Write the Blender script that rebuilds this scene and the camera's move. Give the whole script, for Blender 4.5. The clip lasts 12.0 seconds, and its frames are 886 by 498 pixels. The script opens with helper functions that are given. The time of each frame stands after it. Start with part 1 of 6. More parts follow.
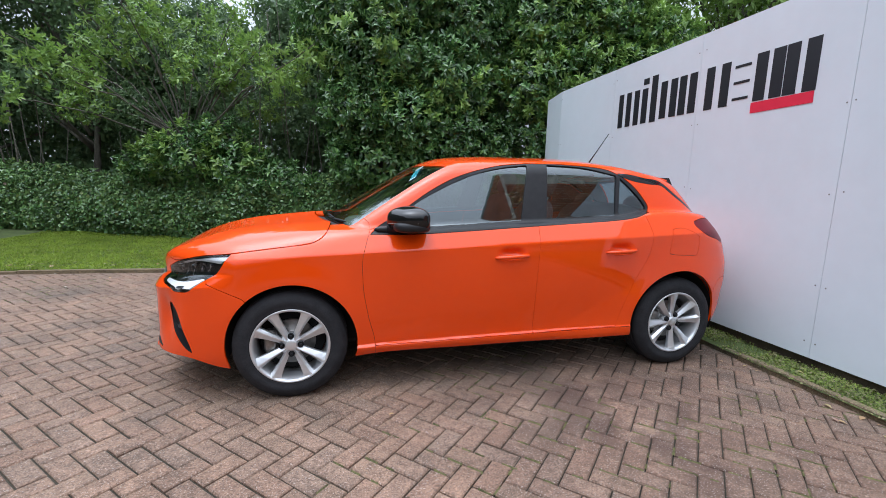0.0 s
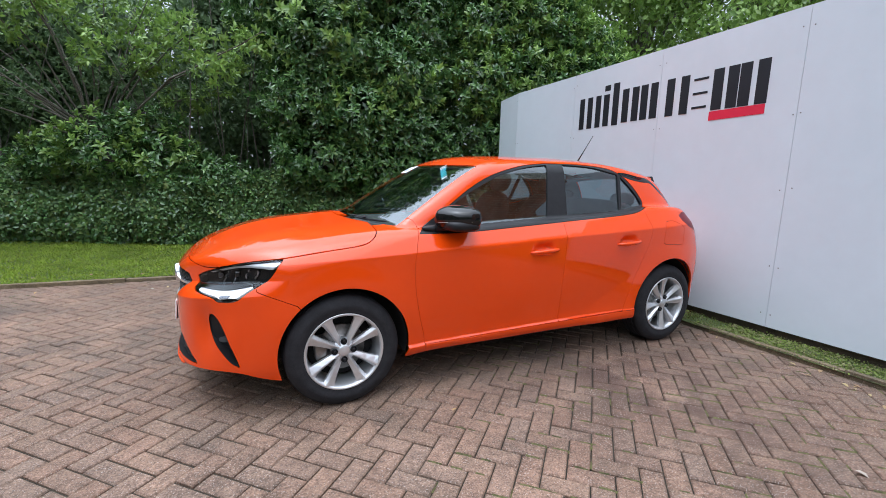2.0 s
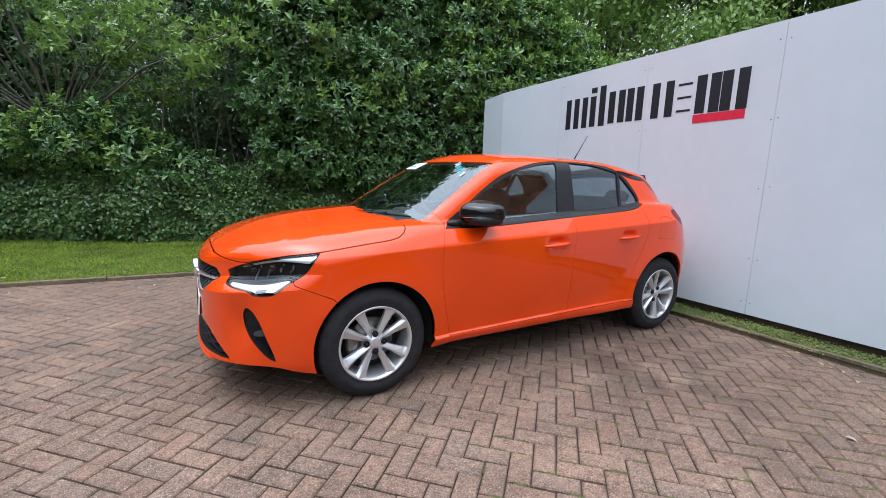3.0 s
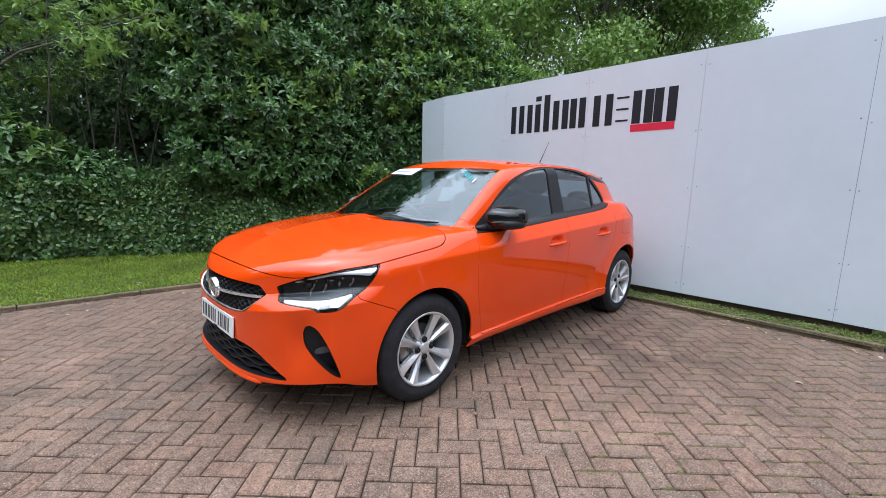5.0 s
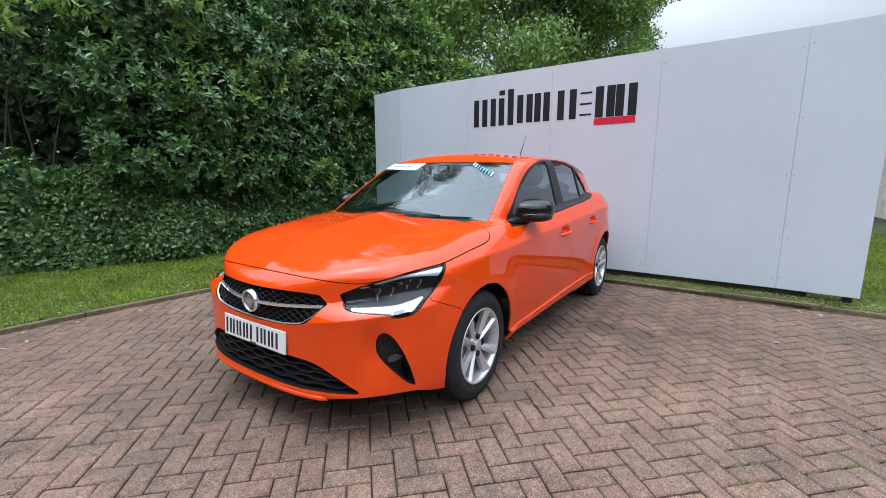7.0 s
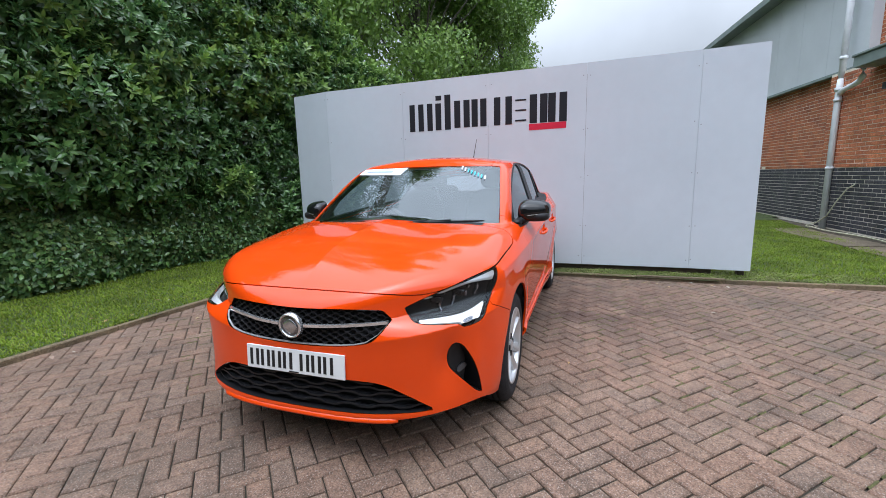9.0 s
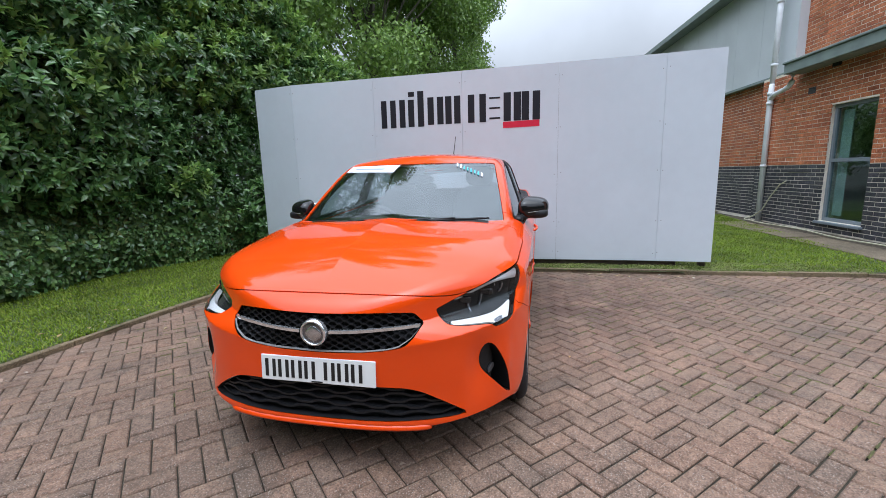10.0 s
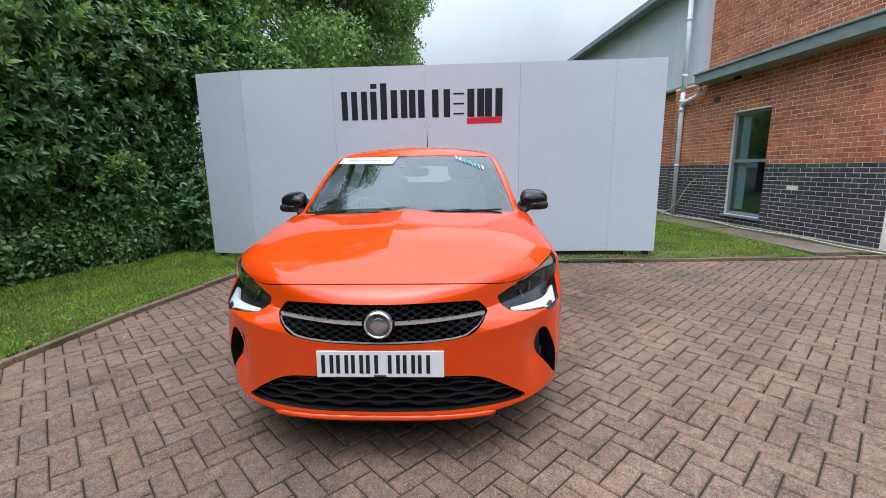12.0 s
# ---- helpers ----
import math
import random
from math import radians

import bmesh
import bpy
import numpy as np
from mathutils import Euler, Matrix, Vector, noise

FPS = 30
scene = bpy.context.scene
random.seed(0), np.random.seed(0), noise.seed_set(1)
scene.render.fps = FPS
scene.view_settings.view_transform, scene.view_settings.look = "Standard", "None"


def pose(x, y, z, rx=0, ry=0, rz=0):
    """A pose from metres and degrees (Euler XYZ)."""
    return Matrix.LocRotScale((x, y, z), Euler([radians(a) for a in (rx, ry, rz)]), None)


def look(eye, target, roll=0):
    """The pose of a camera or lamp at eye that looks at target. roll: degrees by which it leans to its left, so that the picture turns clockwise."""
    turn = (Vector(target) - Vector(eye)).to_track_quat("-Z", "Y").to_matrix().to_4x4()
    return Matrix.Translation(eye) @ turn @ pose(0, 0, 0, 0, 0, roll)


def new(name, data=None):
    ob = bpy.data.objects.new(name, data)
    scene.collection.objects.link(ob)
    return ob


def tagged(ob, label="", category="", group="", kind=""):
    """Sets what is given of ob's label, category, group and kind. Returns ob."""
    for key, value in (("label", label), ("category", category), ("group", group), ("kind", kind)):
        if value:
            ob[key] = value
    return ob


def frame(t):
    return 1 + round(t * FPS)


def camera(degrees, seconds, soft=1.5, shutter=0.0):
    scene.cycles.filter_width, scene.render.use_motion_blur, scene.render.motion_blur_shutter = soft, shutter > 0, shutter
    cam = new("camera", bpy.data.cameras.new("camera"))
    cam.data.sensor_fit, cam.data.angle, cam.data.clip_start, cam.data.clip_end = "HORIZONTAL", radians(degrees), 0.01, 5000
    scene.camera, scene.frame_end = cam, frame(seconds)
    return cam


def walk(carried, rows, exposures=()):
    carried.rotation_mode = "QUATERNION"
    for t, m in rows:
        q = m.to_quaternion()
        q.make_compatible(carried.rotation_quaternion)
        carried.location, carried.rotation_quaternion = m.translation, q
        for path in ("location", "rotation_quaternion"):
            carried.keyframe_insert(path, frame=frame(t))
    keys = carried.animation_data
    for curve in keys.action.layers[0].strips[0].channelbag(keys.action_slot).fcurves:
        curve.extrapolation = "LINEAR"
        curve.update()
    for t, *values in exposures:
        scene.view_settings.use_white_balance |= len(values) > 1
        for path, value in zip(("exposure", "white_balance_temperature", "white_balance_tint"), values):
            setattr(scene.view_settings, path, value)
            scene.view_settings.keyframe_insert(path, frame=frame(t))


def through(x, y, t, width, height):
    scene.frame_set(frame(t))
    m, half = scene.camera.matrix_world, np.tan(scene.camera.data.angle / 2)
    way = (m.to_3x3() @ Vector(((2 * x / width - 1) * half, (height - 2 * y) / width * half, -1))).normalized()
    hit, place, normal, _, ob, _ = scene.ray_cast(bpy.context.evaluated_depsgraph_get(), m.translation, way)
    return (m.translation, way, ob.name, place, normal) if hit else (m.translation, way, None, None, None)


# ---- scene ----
cam = camera(92.2, 12.0, soft=0.7)
PATH = [
    (0, (0.262, -3.219, 1.237), (0.74, -1.302, 0.926), 1.5),
    (0.5, (0.059, -3.169, 1.239), (0.65, -1.283, 0.929), 1.4),
    (1, (-0.119, -3.11, 1.252), (0.536, -1.247, 0.937), 0.9),
    (1.5, (-0.259, -3.059, 1.241), (0.505, -1.238, 0.923), 1.0),
    (2, (-0.484, -3.013, 1.237), (0.374, -1.235, 0.918), 1.4),
    (2.5, (-0.688, -2.985, 1.24), (0.254, -1.251, 0.915), 1.8),
    (3, (-0.837, -2.92, 1.218), (0.169, -1.222, 0.893), 1.9),
    (3.2, (-0.914, -2.89, 1.213), (0.141, -1.221, 0.898), 1.8),
    (4.8, (-1.465, -2.525, 1.273), (-0.103, -1.102, 0.926), 1.6),
    (5, (-1.546, -2.504, 1.256), (-0.16, -1.099, 0.933), 1.3),
    (5.5, (-1.7, -2.389, 1.252), (-0.252, -1.045, 0.935), 0.9),
    (6, (-1.787, -2.241, 1.242), (-0.288, -0.956, 0.926), 0.4),
    (6.5, (-1.894, -2.061, 1.257), (-0.318, -0.875, 0.926), -0.1),
    (7, (-1.98, -1.918, 1.256), (-0.351, -0.81, 0.908), 0.0),
    (7.2, (-2.01, -1.862, 1.253), (-0.345, -0.809, 0.904), -0.0),
    (8.8, (-2.284, -1.309, 1.258), (-0.44, -0.611, 0.926), -1.4),
    (9, (-2.305, -1.211, 1.263), (-0.442, -0.565, 0.93), -1.4),
    (9.5, (-2.335, -1.011, 1.274), (-0.436, -0.484, 0.933), -1.7),
    (10, (-2.345, -0.872, 1.266), (-0.422, -0.447, 0.918), -1.5),
    (10.5, (-2.383, -0.698, 1.257), (-0.438, -0.396, 0.902), -0.8),
    (11, (-2.442, -0.522, 1.275), (-0.484, -0.334, 0.918), -0.5),
    (11.5, (-2.466, -0.413, 1.27), (-0.502, -0.297, 0.909), -0.4),
    (12, (-2.438, -0.302, 1.245), (-0.474, -0.235, 0.876), -0.8),
]
walk(cam, [(t, look(eye, target, roll)) for t, eye, target, roll in PATH], exposures=((0, 0.22), (5, 0.18), (9, 0.08), (12, 0.06)))

# ---- light: overcast sky over an open court ----
world = bpy.data.worlds.new("sky")
scene.world = world
world.use_nodes = True
_n = world.node_tree.nodes
_sky = _n.new("ShaderNodeTexSky")
_sky.sky_type = "NISHITA"
_sky.sun_disc = False
_sky.sun_elevation, _sky.sun_rotation = radians(72), radians(297)
_sky.air_density, _sky.dust_density, _sky.ozone_density = 1.0, 6.0, 1.0
_hsv = _n.new("ShaderNodeHueSaturation")
_hsv.inputs["Saturation"].default_value = 0.2
_cl = _n.new("ShaderNodeTexNoise")
_cl.inputs["Scale"].default_value, _cl.inputs["Detail"].default_value = 2.2, 5.0
_clr = _n.new("ShaderNodeMapRange")
_clr.inputs["From Min"].default_value, _clr.inputs["From Max"].default_value = 0.3, 0.7
_clr.inputs["To Min"].default_value, _clr.inputs["To Max"].default_value = 0.78, 1.18
_mul = _n.new("ShaderNodeMix")
_mul.data_type, _mul.blend_type = "RGBA", "MULTIPLY"
_mul.inputs["Factor"].default_value = 1.0
_bg = _n["Background"]
_bg.inputs["Strength"].default_value = 0.15
_l = world.node_tree.links
_l.new(_sky.outputs["Color"], _hsv.inputs["Color"])
_veil = _n.new("ShaderNodeMix")
_veil.data_type = "RGBA"
_veil.inputs["Factor"].default_value = 0.75
_veil.inputs["B"].default_value = (6.6, 6.6, 6.6, 1)
_l.new(_hsv.outputs["Color"], _veil.inputs["A"])
_l.new(_veil.outputs["Result"], _mul.inputs["A"])
_l.new(_cl.outputs["Fac"], _clr.inputs["Value"])
_l.new(_clr.outputs["Result"], _mul.inputs["B"])
# an overcast dome is brightest overhead
_tc, _sep, _dome, _mul2 = _n.new("ShaderNodeTexCoord"), _n.new("ShaderNodeSeparateXYZ"), _n.new("ShaderNodeMapRange"), _n.new("ShaderNodeMix")
_dome.inputs["From Min"].default_value, _dome.inputs["From Max"].default_value = 0.18, 1.0
_dome.inputs["To Min"].default_value, _dome.inputs["To Max"].default_value = 0.58, 3.25
_mul2.data_type, _mul2.blend_type = "RGBA", "MULTIPLY"
_mul2.inputs["Factor"].default_value = 1.0
_cool = _n.new("ShaderNodeMix")
_cool.data_type, _cool.blend_type = "RGBA", "MULTIPLY"
_cool.inputs["Factor"].default_value = 1.0
_cool.inputs["B"].default_value = (0.87, 0.98, 1.15, 1)
_l.new(_tc.outputs["Generated"], _sep.inputs[0])
_l.new(_sep.outputs["Z"], _dome.inputs["Value"])
_l.new(_mul.outputs["Result"], _mul2.inputs["A"])
_l.new(_dome.outputs["Result"], _mul2.inputs["B"])
_l.new(_mul2.outputs["Result"], _cool.inputs["A"])
_l.new(_cool.outputs["Result"], _bg.inputs["Color"])
sun = new("sun", bpy.data.lights.new("sun", "SUN"))
sun.data.energy, sun.data.angle, sun.data.color = 0.4, radians(45), (1.0, 0.98, 0.95)
sun.matrix_world = look((-1.2, -3.5, 12), (0, 0, 0))

# ---- materials ----
def material(name, color, rough=0.5, metal=0.0, coat=0.0, spec=0.5, vary=0.0, scale=8.0, fine=0.0, fine_scale=120.0, bump=0.0, bump_scale=60.0, island=0.0, rand=0.0):
    """A principled material: colour with variation at two scales, fine bump, and change from piece to piece."""
    m = bpy.data.materials.new(name)
    m.use_nodes = True
    nt = m.node_tree
    b = nt.nodes["Principled BSDF"]
    b.inputs["Base Color"].default_value = (*color, 1)
    b.inputs["Roughness"].default_value = rough
    b.inputs["Metallic"].default_value = metal
    b.inputs["Coat Weight"].default_value = coat
    b.inputs["Coat Roughness"].default_value = 0.02
    b.inputs["Specular IOR Level"].default_value = spec
    co = nt.nodes.new("ShaderNodeTexCoord")
    last = None

    def times(value, low, high):
        nonlocal last
        r = nt.nodes.new("ShaderNodeMapRange")
        r.inputs["From Min"].default_value, r.inputs["From Max"].default_value = (0.3, 0.7) if value.name == "Fac" else (0, 1)
        r.inputs["To Min"].default_value, r.inputs["To Max"].default_value = low, high
        nt.links.new(value, r.inputs["Value"])
        x = nt.nodes.new("ShaderNodeMix")
        x.data_type, x.blend_type = "RGBA", "MULTIPLY"
        x.inputs["Factor"].default_value = 1
        if last:
            nt.links.new(last, x.inputs["A"])
        else:
            x.inputs["A"].default_value = (*color, 1)
        nt.links.new(r.outputs["Result"], x.inputs["B"])
        last = x.outputs["Result"]

    def noise_tex(sc, detail):
        t = nt.nodes.new("ShaderNodeTexNoise")
        t.inputs["Scale"].default_value, t.inputs["Detail"].default_value = sc, detail
        nt.links.new(co.outputs["Object"], t.inputs["Vector"])
        return t.outputs["Fac"]

    if vary:
        times(noise_tex(scale, 4), 1 - vary, 1 + vary)
    if fine:
        times(noise_tex(fine_scale, 3), 1 - fine, 1 + fine)
    if island:
        g = nt.nodes.new("ShaderNodeNewGeometry")
        times(g.outputs["Random Per Island"], 1 - island, 1 + island)
    if rand:
        o = nt.nodes.new("ShaderNodeObjectInfo")
        times(o.outputs["Random"], 1 - rand, 1 + rand)
    if last:
        nt.links.new(last, b.inputs["Base Color"])
    if bump:
        bp = nt.nodes.new("ShaderNodeBump")
        bp.inputs["Strength"].default_value, bp.inputs["Distance"].default_value = bump, 0.01
        nt.links.new(noise_tex(bump_scale, 4), bp.inputs["Height"])
        nt.links.new(bp.outputs["Normal"], b.inputs["Normal"])
    return m


def glass_material(name, tint, clear=0.85, rough=0.0, gloss=0.10):
    """Tinted see-through pane; its gloss rises from the given share towards grazing angles."""
    m = bpy.data.materials.new(name)
    m.use_nodes = True
    nt = m.node_tree
    nt.nodes.remove(nt.nodes["Principled BSDF"])
    out = nt.nodes["Material Output"]
    tr, gl, mx, lw, pw, ma = (nt.nodes.new(k) for k in ("ShaderNodeBsdfTransparent", "ShaderNodeBsdfGlossy", "ShaderNodeMixShader", "ShaderNodeLayerWeight", "ShaderNodeMath", "ShaderNodeMath"))
    tr.inputs["Color"].default_value = (*[clear * c for c in tint], 1)
    gl.inputs["Roughness"].default_value = rough
    gl.inputs["Color"].default_value = (0.90, 0.97, 1.0, 1)
    lw.inputs["Blend"].default_value = 0.5
    pw.operation, ma.operation = "POWER", "MULTIPLY_ADD"
    pw.inputs[1].default_value = 4.0
    ma.inputs[1].default_value, ma.inputs[2].default_value = 1 - gloss, gloss
    nt.links.new(lw.outputs["Facing"], pw.inputs[0])
    nt.links.new(pw.outputs[0], ma.inputs[0])
    nt.links.new(ma.outputs[0], mx.inputs[0])
    nt.links.new(tr.outputs[0], mx.inputs[1])
    nt.links.new(gl.outputs[0], mx.inputs[2])
    nt.links.new(mx.outputs[0], out.inputs["Surface"])
    return m


PAINT = material("orange_paint", (0.80, 0.062, 0.002), 0.6, 0.0, 1.0, 0.03, vary=0.02, scale=3)
PAINT.node_tree.nodes["Principled BSDF"].inputs["Coat IOR"].default_value = 1.52
PAINT.node_tree.nodes["Principled BSDF"].inputs["Coat Roughness"].default_value = 0.03
BLACK_TRIM = material("black_plastic", (0.014, 0.014, 0.016), 0.45, spec=0.3, vary=0.15, scale=30, bump=0.05, bump_scale=400)
GLOSS_BLACK = material("gloss_black", (0.008, 0.008, 0.009), 0.04, vary=0.1)
DARK = material("dark_underside", (0.012, 0.012, 0.012), 0.9, vary=0.3)
TYRE = material("tyre_rubber", (0.021, 0.021, 0.024), 0.75, spec=0.25, vary=0.25, scale=20, fine=0.15, bump=0.15, bump_scale=200)
ALLOY = material("silver_alloy", (0.68, 0.69, 0.71), 0.34, 0.7, vary=0.05, scale=12)
CHROME = material("chrome", (0.86, 0.87, 0.89), 0.12, 0.85, vary=0.04)
STEEL = material("brake_steel", (0.25, 0.24, 0.23), 0.4, 0.9, vary=0.3, scale=25)
SEAT = material("dark_seat_fabric", (0.10, 0.103, 0.11), 0.9, vary=0.2, scale=15, bump=0.2, bump_scale=500)
DASH = material("dashboard_plastic", (0.05, 0.051, 0.054), 0.6, vary=0.15, bump=0.08, bump_scale=300)
LINING = material("roof_lining", (0.55, 0.55, 0.54), 0.95, vary=0.08)
WINDSCREEN = glass_material("windscreen_glass", (0.90, 0.96, 0.96), 0.95, gloss=0.12)
SIDEGLASS = glass_material("side_glass", (0.78, 0.95, 1.0), 0.56, gloss=0.13)
LENS = glass_material("lamp_lens", (0.95, 0.96, 0.97), 0.90, gloss=0.025)
LAMP_DARK = material("lamp_housing", (0.010, 0.0105, 0.012), 0.4, spec=0.2, vary=0.2)
LAMP_WHITE = material("light_guide", (0.8, 0.83, 0.86), 0.2, coat=0.5, vary=0.03)
LAMP_WHITE.node_tree.nodes["Principled BSDF"].inputs["Emission Color"].default_value = (0.92, 0.96, 1.0, 1)
LAMP_WHITE.node_tree.nodes["Principled BSDF"].inputs["Emission Strength"].default_value = 0.26
RED_LENS = material("red_lens", (0.15, 0.008, 0.014), 0.35, spec=0.25, vary=0.15, scale=30)
PLATE_WHITE = material("plate_white", (0.78, 0.78, 0.77), 0.35, vary=0.03)
PLATE_BLACK = material("plate_black", (0.012, 0.012, 0.013), 0.4, vary=0.1)
BOARD = material("white_board", (0.575, 0.630, 0.684), 0.38, vary=0.03, scale=1.2, fine=0.015, fine_scale=9, rand=0.02)
LETTER_BLACK = material("vinyl_black", (0.012, 0.012, 0.018), 0.4, vary=0.1)
LETTER_RED = material("vinyl_red", (0.62, 0.02, 0.055), 0.4, vary=0.05)

# ---- tools ----
def mesh_of(name, verts, faces, normals=None, smooth=True):
    me = bpy.data.meshes.new(name)
    me.from_pydata([tuple(v) for v in verts], [], [tuple(f) for f in faces])
    if smooth:
        me.polygons.foreach_set("use_smooth", [True] * len(me.polygons))
    if normals is not None:
        me.normals_split_custom_set_from_vertices([tuple(n) for n in normals])
    me.update()
    return me


def put(name, me, mat, parent=None, label="", m=None):
    ob = new(name, me)
    if mat is not None and not me.materials:
        me.materials.append(mat)
    if parent is not None:
        ob.parent = parent
    if m is not None:
        ob.matrix_local = m
    if label:
        ob["label"] = label
    return ob


def part(name, bm, mat, parent=None, label="", smooth=False):
    """Links a bmesh as one mesh object under a thing or under a part."""
    me = bpy.data.meshes.new(name)
    bm.to_mesh(me)
    bm.free()
    if smooth:
        me.polygons.foreach_set("use_smooth", [True] * len(me.polygons))
    return put(name, me, mat, parent, label)


def thing(name, label, category, group="", kind="", m=None):
    ob = new(name)
    if m is not None:
        ob.matrix_basis = m
    return tagged(ob, label, category, group, kind)


def box(bm, lo, hi, bevel=0.0, m=None):
    """A box between two corners, with bevelled edges."""
    made = bmesh.ops.create_cube(bm, size=1)["verts"]
    c = [(a + b) / 2 for a, b in zip(lo, hi)]
    s = [b - a for a, b in zip(lo, hi)]
    for v in made:
        v.co = Vector([c[i] + v.co[i] * s[i] for i in range(3)])
    if bevel:
        es = list({e for v in made for e in v.link_edges})
        made = bmesh.ops.bevel(bm, geom=es, offset=bevel, segments=2, affect="EDGES", profile=0.5)["verts"]
    if m is not None:
        bmesh.ops.transform(bm, matrix=m, verts=list({v for v in made}))
    return made


def boxed(lo, hi, bevel=0.0, m=None):
    bm = bmesh.new()
    box(bm, lo, hi, bevel, m)
    return bm


def spl(x, pts):
    """Smooth curve through (x, value) pairs."""
    px = np.array([p[0] for p in pts], float)
    py = np.array([p[1] for p in pts], float)
    d = np.diff(py) / np.diff(px)
    s = np.empty(len(px))
    s[0], s[-1] = d[0], d[-1]
    h = np.diff(px)
    s[1:-1] = (d[:-1] * h[1:] + d[1:] * h[:-1]) / (h[1:] + h[:-1])
    x = np.clip(np.asarray(x, float), px[0], px[-1])
    i = np.clip(np.searchsorted(px, x) - 1, 0, len(px) - 2)
    t = (x - px[i]) / h[i]
    return ((1 + 2 * t) * (1 - t) ** 2 * py[i] + t * (1 - t) ** 2 * h[i] * s[i] + t * t * (3 - 2 * t) * py[i + 1] + t * t * (t - 1) * h[i] * s[i + 1])


def smax(a, b, k):
    h = np.clip(0.5 + 0.5 * (a - b) / k, 0, 1)
    return b * (1 - h) + a * h + k * h * (1 - h)


def smin(a, b, k):
    return -smax(-a, -b, k)


def soft(h, r=0.012):
    """Ramp with a rounded knee."""
    return 0.5 * (h + np.sqrt(h * h + r * r)) - 0.0


def closed_curve(pts, steps=8, corner=()):
    """A rounded closed outline through the points; those named in corner stay sharp."""
    n, out = len(pts), []
    P = [np.array(p, float) for p in pts]
    for i in range(n):
        a, b, c, d = P[i - 1], P[i], P[(i + 1) % n], P[(i + 2) % n]
        m0 = (c - b) if i in corner else (c - a) / 2
        m1 = (c - b) if (i + 1) % n in corner else (d - b) / 2
        for k in range(steps):
            t = k / steps
            out.append((1 + 2 * t) * (1 - t) ** 2 * b + t * (1 - t) ** 2 * m0 + t * t * (3 - 2 * t) * c + t * t * (t - 1) * m1)
    return np.array(out)


def sd_poly(px, py, outline):
    """Signed distance to a closed outline, negative inside."""
    q = np.asarray(outline, float)
    best = np.full(px.shape, 1e9)
    inside = np.zeros(px.shape, bool)
    for i in range(len(q)):
        ax, ay = q[i - 1]
        bx, by = q[i]
        ex, ey = bx - ax, by - ay
        l = ex * ex + ey * ey
        if l < 1e-14:
            continue
        t = np.clip(((px - ax) * ex + (py - ay) * ey) / l, 0, 1)
        best = np.minimum(best, (px - ax - t * ex) ** 2 + (py - ay - t * ey) ** 2)
        if ey != 0:
            inside ^= ((ay > py) != (by > py)) & (px < ex * (py - ay) / ey + ax)
    return np.where(inside, -1, 1) * np.sqrt(best)


def clip(V, N, F, d):
    """Keeps what lies where d < 0, cutting faces along d = 0."""
    neg = d < 0
    keep, extra, cutv, cutn, memo = [], [], [], [], {}
    base = len(V)
    for f in F:
        k = sum(1 for i in f if neg[i])
        if k == len(f):
            keep.append(f)
        elif k:
            g = []
            for i, j in zip(f, f[1:] + f[:1]):
                if neg[i]:
                    g.append(i)
                if neg[i] != neg[j]:
                    key = (i, j) if i < j else (j, i)
                    if key not in memo:
                        t = d[i] / (d[i] - d[j])
                        memo[key] = base + len(cutv)
                        cutv.append(V[i] + t * (V[j] - V[i]))
                        cutn.append(N[i] + t * (N[j] - N[i]))
                    g.append(memo[key])
            if len(g) > 2:
                keep.append(tuple(g))
    if cutv:
        V, N = np.vstack([V, cutv]), np.vstack([N, cutn])
    used = np.unique(np.fromiter((i for f in keep for i in f), int)) if keep else np.zeros(0, int)
    back = np.zeros(len(V), int)
    back[used] = np.arange(len(used))
    return V[used], N[used], [tuple(int(back[i]) for i in f) for f in keep]


def rimmed(V, N, F, depth):
    """Gives a cut panel its thickness: a rim that turns inward along its border."""
    count = {}
    for f in F:
        for i, j in zip(f, f[1:] + f[:1]):
            count[(i, j)] = count.get((i, j), 0) + 1
    edge = [(i, j) for i, j in count if (j, i) not in count and abs(V[i][1]) + abs(V[j][1]) > 1e-4]
    ids = sorted({i for e in edge for i in e})
    at = {i: k for k, i in enumerate(ids)}
    n, m = len(V), len(ids)
    if not m:
        return V, N, F
    nn = N[ids] / np.linalg.norm(N[ids], axis=1, keepdims=True)
    V2 = np.vstack([V, V[ids], V[ids] - depth * nn])
    tang = np.zeros((m, 3))
    for i, j in edge:
        t = V[j] - V[i]
        tang[at[i]] += t
        tang[at[j]] += t
    side = np.cross(tang, nn)
    side /= np.linalg.norm(side, axis=1, keepdims=True) + 1e-9
    N2 = np.vstack([N, side, side])
    F2 = list(F) + [(n + at[j], n + at[i], n + m + at[i], n + m + at[j]) for i, j in edge]
    return V2, N2, F2


def mirrored(V, N, F):
    s = np.array([1, -1, 1.0])
    return V * s, N * s, [f[::-1] for f in F]


def both(P):
    """A panel with its mirror image, as one."""
    V, N, F = P
    V2, N2, F2 = mirrored(V, N, F)
    n = len(V)
    return np.vstack([V, V2]), np.vstack([N, N2]), list(F) + [tuple(i + n for i in f) for f in F2]


def shifted(P, d):
    V, N, F = P
    nn = N / (np.linalg.norm(N, axis=1, keepdims=True) + 1e-9)
    return V + d * nn, N, F


